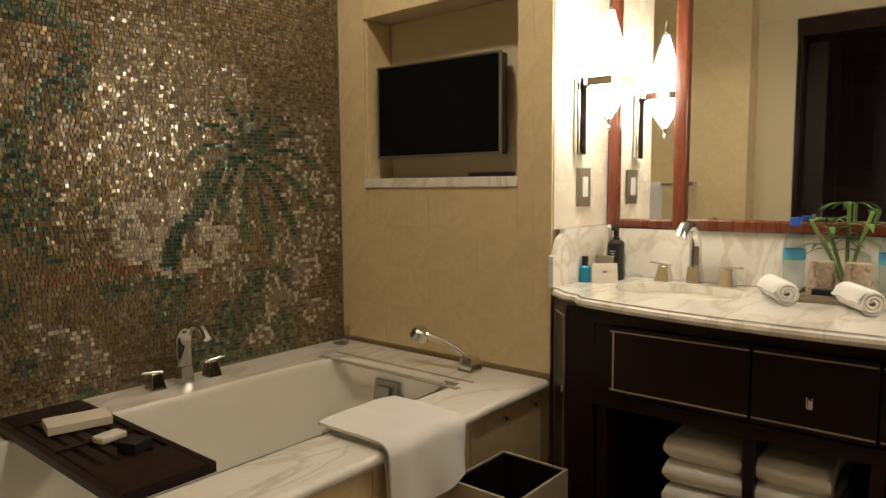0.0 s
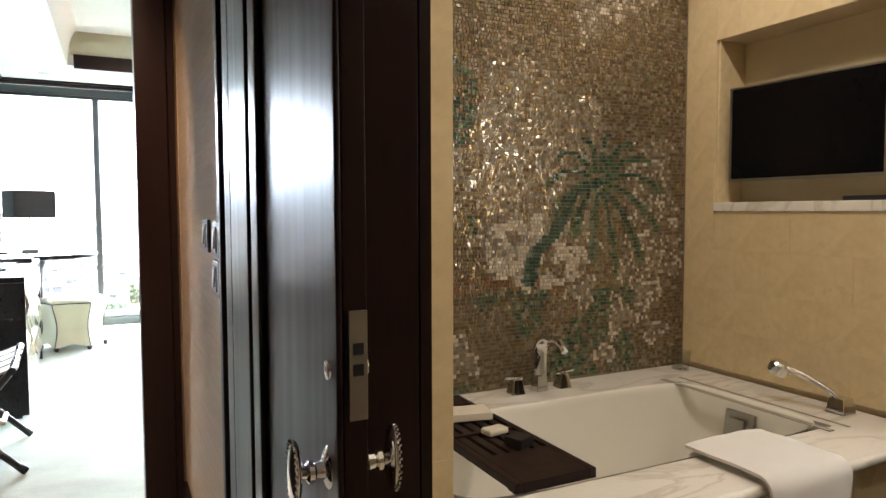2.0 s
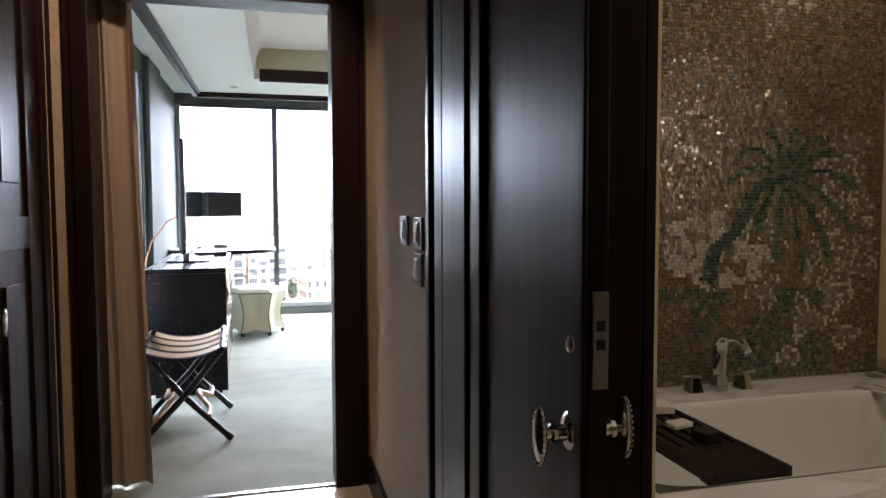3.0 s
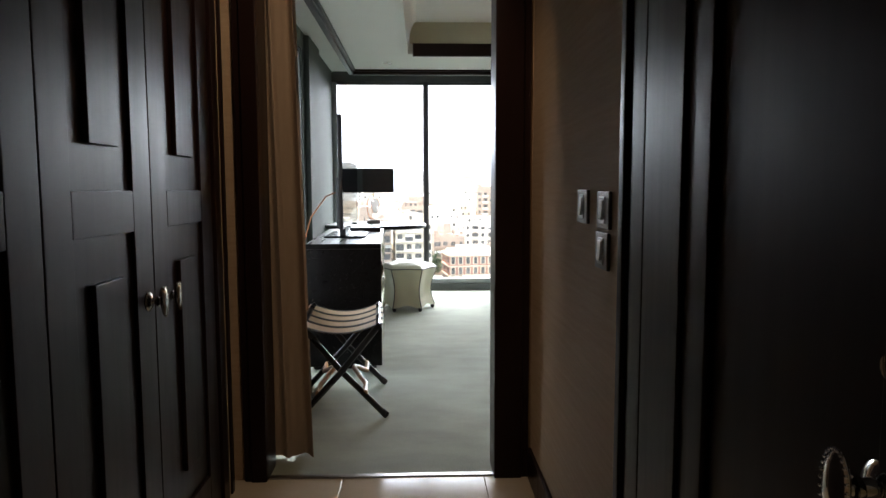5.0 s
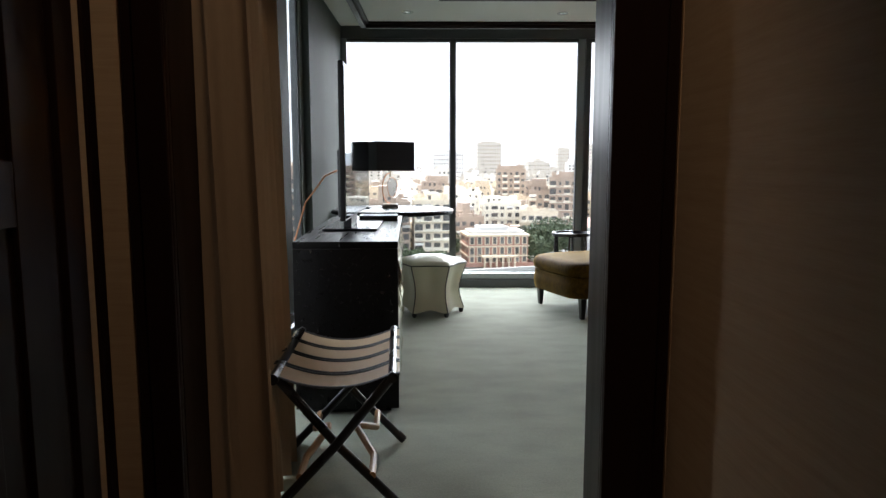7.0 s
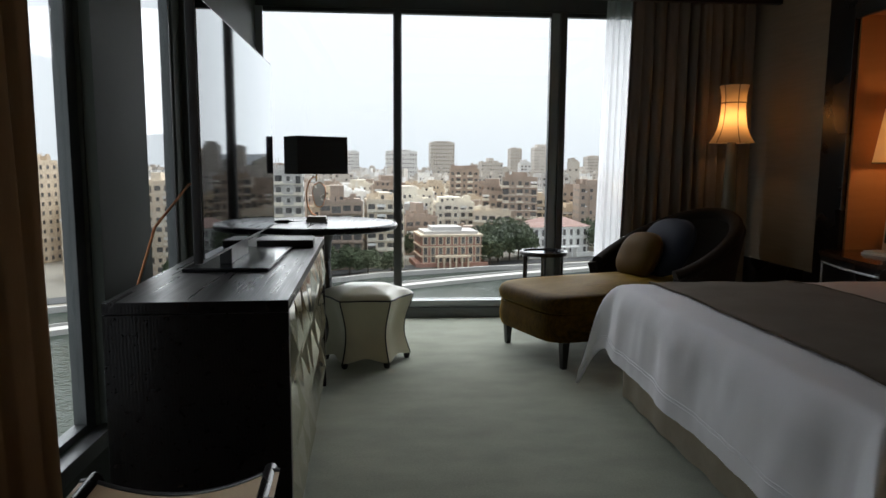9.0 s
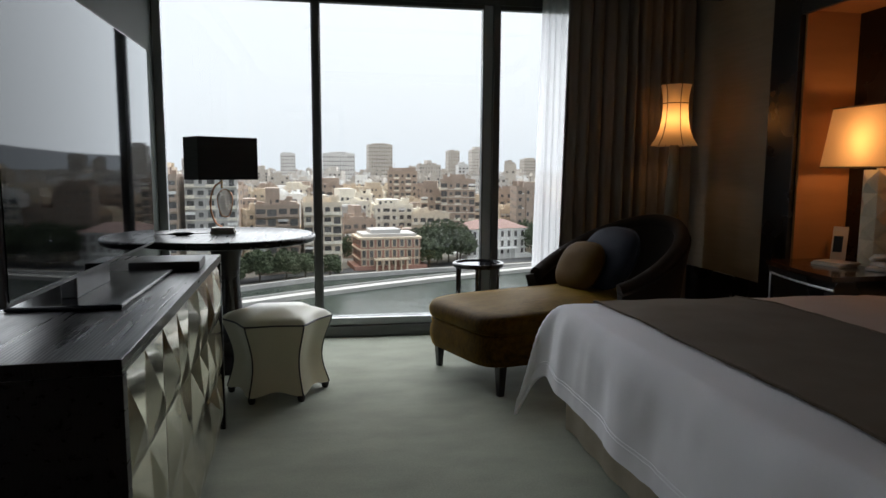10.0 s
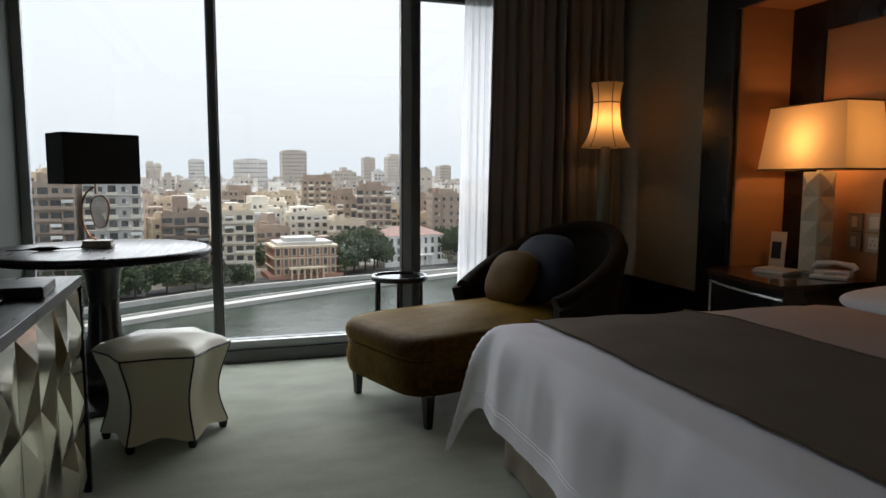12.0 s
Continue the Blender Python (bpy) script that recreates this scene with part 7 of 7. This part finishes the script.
villa("river_house", "low white pavilion beside the villas", Matrix.Translation((96, 292, GZ)) @ Matrix.Rotation(0.3, 4, "Z"), 16, 12, 7.5, FACADES[2], FACADES[5], FACADES[4], False)

# the town behind: nearer blocks one by one, the mass of far blocks joined
rg = random.Random(77)
placed = [(n_[0], n_[1], n_[2] / 2 + 3) for n_ in NEAR] + [(20.5, 250, 16), (66, 276, 20), (96, 292, 14), (45, 262, 14)]


def free(x, y, r):
    return all((x - a) ** 2 + (y - b) ** 2 > (r + c) ** 2 * 0.8 for a, b, c in placed)


count = 0
for row in range(16):
    y = 262 + row * 18
    for x0 in range(-420, 420, 16):
        x = x0 + rg.uniform(-4, 4)
        yy = y + rg.uniform(-5, 5)
        if x < -0.64 * yy or x > 0.62 * yy or (x > 60 and yy < 250 + (x - 60) * 0.75):
            continue
        w, d = rg.uniform(9.5, 17), rg.uniform(10, 15)
        if not free(x, yy, 6.2):
            continue
        h = rg.choice((9, 12, 14, 16, 18, 21, 24)) + rg.uniform(-1, 2) + (rg.random() < 0.10) * 11
        placed.append((x, yy, 6.2))
        m = rg.choice((0, 0, 0, 1, 1, 2, 3, 3, 4, 5))
        building(x, yy, w, d, h, rg.uniform(-0.25, 0.3), FACADES[m], ("sand-coloured", "beige", "cream", "brown", "grey", "whitewashed")[m] + " city apartment block with a flat cluttered roof", seed=500 + count, balconies=rg.random() < 0.75)
        count += 1
        if count > 330:
            break

far = [[], [], []]
farw = []
for row in range(58):
    y = 590 + row * 24 * (1 + row * 0.02)
    step = 17 + row * 0.35
    x = -0.66 * y
    while x < 0.66 * y:
        x += step * rg.uniform(0.7, 1.25)
        w, d = rg.uniform(10, 20), rg.uniform(10, 18)
        h = rg.choice((14, 17, 20, 22, 25, 28)) + rg.uniform(-2, 3)
        if rg.random() < 0.05:
            h += rg.uniform(5, 16)
        rot = rg.uniform(-0.3, 0.3)
        # Farther rows take the paler haze colours more often.
        k = rg.choice((0, 0, 1, 2)) if row < 25 else rg.choice((0, 1, 1, 2))
        yy = y + rg.uniform(-9, 9)
        far[k].append((-w / 2, w / 2, -d / 2, d / 2, GZ, GZ + h, rot, x, yy))
        far[k].append((-w * 0.2, w * 0.15, -d * 0.2, d * 0.2, GZ + h, GZ + h + rg.uniform(1.5, 4), rot, x, yy))
        for q in range(4):
            hx, hy, hs = rg.uniform(-0.4, 0.4) * w, rg.uniform(-0.4, 0.4) * d, rg.uniform(0.5, 1.6)
            far[k].append((hx - hs, hx + hs, hy - hs, hy + hs, GZ + h, GZ + h + rg.uniform(1, 4), rot, x, yy))
        if row < 44:
            n, cols = int(h / 3.3), max(2, int(w / 3.6))
            for f_ in range(n):
                for c in range(cols):
                    if rg.random() < 0.6:
                        xx = -w / 2 + (c + 0.5) * w / cols
                        farw.append((xx - 0.9, xx + 0.9, -d / 2 - 0.12, -d / 2 + 0.1, GZ + f_ * 3.3 + 0.9, GZ + f_ * 3.3 + 2.6, rot, x, yy))
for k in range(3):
    tagged(raw_boxes("far_city_blocks", far[k], M_HAZED[k]), "countless far city blocks, paled by colour for haze", "city", "", "stuff")
tagged(raw_boxes("far_city_windows", farw, M_WIN_SHADE), "countless small windows of the far city", "windows", "", "stuff")
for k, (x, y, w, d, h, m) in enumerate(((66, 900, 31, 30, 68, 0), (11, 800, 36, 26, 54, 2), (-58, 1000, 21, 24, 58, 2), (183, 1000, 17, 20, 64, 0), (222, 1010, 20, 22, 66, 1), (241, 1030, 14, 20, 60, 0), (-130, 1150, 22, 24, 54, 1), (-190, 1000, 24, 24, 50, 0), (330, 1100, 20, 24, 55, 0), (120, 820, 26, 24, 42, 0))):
    building(x, y, w, d, h, 0.05, M_HAZED[m], "tall skyline tower block, paled by colour for haze", storey=4.6, seed=900 + k, balconies=False)

# trees along the bank and in the gardens
def tree(x, y, h, seed, wide=1.0):
    r_ = random.Random(seed)
    t = thing("tree", "dusty green broad-leaved tree on the far bank", "tree", Matrix.Translation((x, y, GZ)), "riverside trees")
    trunk = tube([(0, 0, 0), (0.1, 0, h * 0.3), (0.0, 0.2, h * 0.6)], [0.35, 0.26, 0.14], 8)
    for k in range(4):
        a = k * 1.6 + r_.random()
        add_tube(trunk, [(0.05, 0, h * 0.35), (math.cos(a) * h * 0.15, math.sin(a) * h * 0.15, h * 0.55), (math.cos(a) * h * 0.24, math.sin(a) * h * 0.24, h * 0.7)], [0.14, 0.1, 0.05], 6)
    part("trunk", trunk, M_TRUNK, t)
    verts, faces = [], []
    for k in range(1500):
        a, b, q = r_.uniform(0, 6.283), math.acos(r_.uniform(-0.7, 1)), r_.random() ** 0.4
        lump = 1 + 0.28 * math.sin(3 * a + seed) * math.sin(2 * b + seed)
        c = Vector((math.cos(a) * math.sin(b) * h * 0.40 * q * wide * lump, math.sin(a) * math.sin(b) * h * 0.40 * q * wide * lump, h * 0.54 + math.cos(b) * h * 0.40 * q * lump))
        s_ = r_.uniform(0.35, 0.8)
        u_ = Vector((r_.uniform(-1, 1), r_.uniform(-1, 1), r_.uniform(-1, 1))).normalized()
        w_ = u_.orthogonal().normalized()
        i = len(verts)
        verts += [c + u_ * s_, c + w_ * s_ * 0.7, c - u_ * s_, c - w_ * s_ * 0.7, c + u_.cross(w_) * s_ * 0.4]
        faces += [(i, i + 1, i + 4), (i + 1, i + 2, i + 4), (i + 2, i + 3, i + 4), (i + 3, i, i + 4)]
    me = bpy.data.meshes.new("crown")
    me.from_pydata([tuple(v) for v in verts], [], faces)
    me.materials.append(M_TREE)
    cr = new("crown", me)
    cr.parent = t


k = 0
for x, y, h in ((40, 252, 12), (45, 256, 14), (49, 259, 12), (38, 262, 12), (44, 266, 13), (87, 268, 13), (93, 274, 14), (99, 272, 12), (52, 268, 11), (84, 284, 12), (-8, 226, 7), (-14, 224, 8), (-22, 220, 9), (-30, 214, 8), (-36, 210, 7), (-42, 206, 8), (-50, 202, 8), (0, 228, 6), (106, 280, 12), (115, 290, 12), (60, 330, 11), (66, 336, 12), (82, 300, 10), (3, 262, 9), (130, 300, 13), (36, 246, 9), (-60, 196, 8)):
    tree(x, y, h * 1.25, 40 + k, 1.2)
    k += 1

# ---------------------------------------------------------------- tiles and mosaic, piece by piece
# Paler tile for the sconce wall; the lamp's whitening is put into its colour.
M_LITTILE = material("sconce_whitened_marble_tile", (0.80, 0.74, 0.62), 0.25, tint=(0.70, 0.63, 0.50), scale=6, fine=30, bump=0.04, depth=0.0006, per_piece=0.03)


def tile_mesh(w, h, mat, d=0.009, b=0.0005):
    """A thin slab with a bevelled rim, facing -x, of width w (y) and height h (z)."""
    me = bpy.data.meshes.new("tile")
    v = [(d, -w / 2, -h / 2), (d, w / 2, -h / 2), (d, w / 2, h / 2), (d, -w / 2, h / 2),
         (b, -w / 2, -h / 2), (b, w / 2, -h / 2), (b, w / 2, h / 2), (b, -w / 2, h / 2),
         (0, -w / 2 + b, -h / 2 + b), (0, w / 2 - b, -h / 2 + b), (0, w / 2 - b, h / 2 - b), (0, -w / 2 + b, h / 2 - b)]
    f = [(8, 11, 10, 9)] + [(i, (i + 1) % 4, 4 + (i + 1) % 4, 4 + i) for i in range(4)] + [(4 + i, 4 + (i + 1) % 4, 8 + (i + 1) % 4, 8 + i) for i in range(4)]
    me.from_pydata(v, [], f)
    me.materials.append(mat)
    return me


TILES = {}


def lay(parent, m, w, h, mat):
    key = (round(w, 3), round(h, 3), mat)
    if key not in TILES:
        TILES[key] = tile_mesh(*key)
    ob = new("tile", TILES[key])
    ob.parent = parent
    ob.matrix_world = m
    return ob


def running_bond(parent, a0, a1, z0, z1, place, holes=(), tw=0.458, th=0.157, gap=0.0003, shift=0.0, mat=M_TILE):
    z, r = z0, 0
    while z < z1 - 0.02:
        top_ = min(z + th, z1)
        a = a0 - tw * ((r % 2) * 0.5 + shift)
        while a < a1:
            b0, b1 = max(a, a0), min(a + tw, a1)
            pieces = [(b0, b1, z, top_)]
            for h0, h1, q0, q1 in holes:
                nxt = []
                for (s0, s1, t0, t1) in pieces:
                    if s1 <= h0 or s0 >= h1 or t1 <= q0 or t0 >= q1:
                        nxt.append((s0, s1, t0, t1))
                        continue
                    if s0 < h0:
                        nxt.append((s0, h0, t0, t1))
                    if s1 > h1:
                        nxt.append((h1, s1, t0, t1))
                    if t0 < q0:
                        nxt.append((max(s0, h0), min(s1, h1), t0, q0))
                    if t1 > q1:
                        nxt.append((max(s0, h0), min(s1, h1), q1, t1))
                pieces = nxt
            for (s0, s1, t0, t1) in pieces:
                if s1 - s0 > 0.012 and t1 - t0 > 0.012:
                    lay(parent, place((s0 + s1) / 2, (t0 + t1) / 2), s1 - s0 - gap, t1 - t0 - gap, mat)
            a += tw
        z, r = top_, r + 1


running_bond(wall_tv, SCY + 0.002, MOSY - 0.012, 0.62, 2.70, lambda a, z: pose(TVX, a, z), ((NY0, NY1, NZ0 - 0.031, NZ1),), shift=0.35)
running_bond(wall_tv, TVX + 0.011, MIRX - 0.001, 1.10, 2.70, lambda a, z: pose(a, SCY, z, 0, 0, 90), (), shift=0.2, mat=M_LITTILE)
running_bond(wall_tv, TVX + 0.012, TVX + 0.149, NZ0 + 0.007, NZ1 - 0.001, lambda a, z: pose(a, NY1 - 0.0095, z, 0, 0, 90), ())
running_bond(wall_tv, TVX + 0.012, TVX + 0.149, NZ0 + 0.007, NZ1 - 0.001, lambda a, z: pose(a, NY0 + 0.0095, z, 0, 0, -90), ())
running_bond(wall_return, 0.516, 0.689, 0.0, 2.70, lambda a, z: pose(a, 2.20, z, 0, 0, 90), ())
running_bond(wall_return, 2.201, MOSY - 0.012, DECK + 0.01, 2.70, lambda a, z: pose(0.69, a, z, 0, 0, 180), ())

SLAB = bpy.data.meshes.new("stone_slab")
SLAB.from_pydata([(x, y, z) for z in (-0.011, -0.001) for x, y in ((-0.2985, -0.2985), (0.2985, -0.2985), (0.2985, 0.2985), (-0.2985, 0.2985))] + [(x, y, 0.0) for x, y in ((-0.2965, -0.2965), (0.2965, -0.2965), (0.2965, 0.2965), (-0.2965, 0.2965))], [],
                 [(8, 9, 10, 11)] + [(i, (i + 1) % 4, 4 + (i + 1) % 4, 4 + i) for i in range(4)] + [(4 + i, 4 + (i + 1) % 4, 8 + (i + 1) % 4, 8 + i) for i in range(4)])
SLAB.materials.append(M_STONEF)
for i in range(6):
    for j in range(10):
        x, y = -0.72 + 0.6 * i, -1.66 + 0.6 * j
        if y > 3.8 or (x > 0.6 and y > 2.0):
            continue
        ob = new("stone_slab", SLAB)
        ob.parent = floor_stone
        ob.matrix_world = pose(x, y, 0.0)

# mosaic: glass tesserae with a palm, blossoms, birds and undergrowth
P_ = 0.0138
MOS = {}
for nm, c, t, rough, metal in (("gold", (0.34, 0.255, 0.12), (0.22, 0.16, 0.075), 0.24, 0.4), ("bronze", (0.25, 0.185, 0.11), (0.17, 0.12, 0.07), 0.25, 0.3), ("grey", (0.30, 0.245, 0.165), (0.22, 0.175, 0.115), 0.25, 0.2),
                               ("silver", (0.50, 0.46, 0.38), (0.38, 0.34, 0.27), 0.18, 0.55), ("white", (0.52, 0.455, 0.35), (0.42, 0.355, 0.26), 0.28, 0.0), ("green", (0.095, 0.14, 0.07), (0.14, 0.17, 0.085), 0.22, 0.1),
                               ("teal", (0.085, 0.125, 0.095), (0.12, 0.15, 0.11), 0.2, 0.2), ("dark_green", (0.035, 0.07, 0.045), (0.06, 0.095, 0.06), 0.22, 0.1), ("terracotta", (0.27, 0.15, 0.065), (0.20, 0.105, 0.05), 0.25, 0.2), ("olive", (0.20, 0.17, 0.085), (0.15, 0.125, 0.06), 0.2, 0.25), ("umber", (0.17, 0.115, 0.065), (0.12, 0.08, 0.045), 0.25, 0.2)):
    MOS[nm] = material("mosaic_" + nm, c, rough, metal, tint=t, scale=30, fine=200, bump=0.1, depth=0.0006, islands=0.30, blend=0.8)
KINDS = list(MOS)
CROWN = Vector((1.82, 1.345))
FRONDS = [(8, 0.31), (30, 0.30), (54, 0.27), (80, 0.26), (108, 0.25), (138, 0.25), (166, 0.25), (196, 0.22), (226, 0.18), (262, 0.22), (288, 0.29), (312, 0.32), (338, 0.33)]
TRUNK = [Vector(p) for p in ((1.81, 1.355), (1.71, 1.315), (1.65, 1.22), (1.60, 1.15), (1.53, 1.10), (1.50, 1.0))]


def near_line(p, pts):
    best = 9.0
    for a, b in zip(pts, pts[1:]):
        ab = b - a
        k = max(0, min(1, (p - a).dot(ab) / ab.length_squared))
        best = min(best, (p - a - ab * k).length)
    return best


FROND_LINES = []
for ang, ln in FRONDS:
    a = radians(ang)
    FROND_LINES.append([CROWN + Vector((math.cos(a) * ln * k / 8, math.sin(a) * ln * k / 8 + 0.035 * math.sin(math.pi * k / 8) - 0.06 * (k / 8) ** 2)) for k in range(9)])


def mosaic_kind(x, z, rg):
    p = Vector((x, z))
    n1 = noise.noise(Vector((x * 2.2, z * 2.2, 0)))
    n2 = noise.noise(Vector((x * 7, z * 7, 5)))
    n3 = noise.noise(Vector((x * 18, z * 18, 9)))
    if near_line(p, TRUNK) < 0.016 + 0.045 * max(0.0, 1.34 - z) + 0.004 * n2:
        return "dark_green" if rg.random() < 0.75 else "teal"
    if (p - CROWN).length < 0.44:
        for q, line in enumerate(FROND_LINES):
            d = near_line(p, line)
            if d < 0.010:
                return rg.choice(("teal", "dark_green", "dark_green", "green"))
            if d < 0.024 and z < line[0].y + 0.5 * (line[-1].y - line[0].y) + 0.03 + 0.03 * n2:
                return rg.choice(("olive", "green", "olive", "grey"))
    if (p - CROWN).length < 0.03:
        return "bronze"
    # blossoms round the trunk, a dark branch, white birds near the corner
    if ((x - 1.56) / 0.26) ** 2 + ((z - 1.09) / 0.13) ** 2 < 1 + 0.6 * n2 and n3 > -0.12:
        return "white" if rg.random() < 0.85 else "silver"
    if abs(z - (0.985 - 0.35 * (x - 1.35) ** 2)) < 0.022 and 1.1 < x < 1.66 and n3 > -0.3:
        return rg.choice(("terracotta", "terracotta", "bronze"))
    for bx, bz, r0, ph in ((2.05, 0.92, 0.075, 0.5), (1.93, 0.83, 0.085, 2.0), (2.10, 0.76, 0.07, 1.0), (1.86, 0.70, 0.06, 4.0), (1.22, 0.72, 0.08, 3.0), (1.12, 0.80, 0.06, 1.0), (1.74, 0.93, 0.075, 5.0)):
        d = math.hypot(x - bx, (z - bz) * 1.1)
        a = math.atan2(z - bz, x - bx)
        rr = r0 * (0.75 + 0.35 * math.sin(3 * a + ph) + 0.2 * math.sin(5 * a + 2 * ph))
        if d < rr - 0.012:
            return rg.choice(("grey", "silver", "grey", "bronze"))
        if d < rr:
            return "white"
    if z < 0.95 and x < 2.0 and n1 + 0.6 * n2 > -0.02:
        return rg.choice(("teal", "green", "green", "dark_green", "olive", "grey", "umber"))
    if x < 1.26 + 0.1 * n1 and n2 + 0.5 * n1 > 0.02:
        return rg.choice(("teal", "green", "olive", "dark_green", "gold", "umber", "dark_green"))
    if x < 1.3 and n3 > -0.05:
        return rg.choice(("olive", "umber", "bronze", "gold"))
    # Oval of silver-mixed tesserae: the lamps' glint is put into the tile colours.
    if ((x - 1.42) / 0.48) ** 2 + ((z - 1.42) / 0.36) ** 2 < 1 + 0.4 * n2:
        return rg.choice(("grey", "silver", "gold", "grey", "bronze", "silver"))
    return rg.choice(("gold", "bronze", "bronze", "grey", "grey", "olive", "umber")) if n1 < 0.25 else rg.choice(("grey", "bronze", "grey", "white"))


rg = random.Random(4)
buckets = {k: ([], []) for k in KINDS}
near_pieces = []
z = DECK + 0.004
row = 0
while z < 2.45:
    x = 0.695 + rg.uniform(0, P_)
    while x < TVX - 0.012:
        w = P_ * rg.uniform(0.70, 1.25)
        h = P_ * rg.uniform(0.86, 1.0)
        cx, cz = x + w / 2, z + P_ / 2 + 0.006 * math.sin(x * 5 + row * 0.05)
        kind = mosaic_kind(cx, cz, rg)
        tiltx, tiltz, spin, out = rg.gauss(0, 0.085), rg.gauss(0, 0.085), rg.gauss(0, 0.10), rg.uniform(0.0035, 0.005)
        if 1.30 < cx < 1.58 and 0.62 < cz < 0.82 and len(near_pieces) < 290:
            near_pieces.append((cx, cz, w, h, kind, tiltx, tiltz, spin, out))
        else:
            V, F = buckets[kind]
            i = len(V)
            cs, sn = math.cos(spin), math.sin(spin)
            for s, y in ((1.0, 0.0), (0.94, -out)):
                for a, b in ((-1, -1), (1, -1), (1, 1), (-1, 1)):
                    dx, dz = a * w * 0.46 * s, b * h * 0.46 * s
                    V.append((cx + dx * cs - dz * sn, MOSY + y + (dx * tiltx + dz * tiltz if y else 0), cz + dx * sn + dz * cs))
            F += [(i + 4, i + 5, i + 6, i + 7), (i, i + 1, i + 5, i + 4), (i + 1, i + 2, i + 6, i + 5), (i + 2, i + 3, i + 7, i + 6), (i + 3, i, i + 4, i + 7)]
        x += w
    z += P_
    row += 1
for k in KINDS:
    V, F = buckets[k]
    if not V:
        continue
    me = bpy.data.meshes.new("tesserae")
    me.from_pydata(V, [], F)
    me.materials.append(MOS[k])
    ob = tagged(new("tesserae", me), "countless small " + k.replace("_", " ") + " glass tesserae", "", "", "stuff")
    ob.parent = wall_mosaic
TESS = {}
for k in KINDS:
    me = bpy.data.meshes.new("tessera")
    v = [(a * s, y, b * s) for s, y in ((0.46, 0.0), (0.43, -1.0)) for a, b in ((-1, -1), (1, -1), (1, 1), (-1, 1))]
    me.from_pydata(v, [], [(4, 5, 6, 7), (0, 1, 5, 4), (1, 2, 6, 5), (2, 3, 7, 6), (3, 0, 4, 7)])
    me.materials.append(MOS[k])
    TESS[k] = me
for cx, cz, w, h, kind, tx, tz, sp, out in near_pieces:
    ob = new("tessera", TESS[kind])
    ob.parent = wall_mosaic
    ob.matrix_world = pose(cx, MOSY, cz, math.degrees(tx), math.degrees(sp), math.degrees(tz)) @ Matrix.Diagonal((w, out, h, 1))
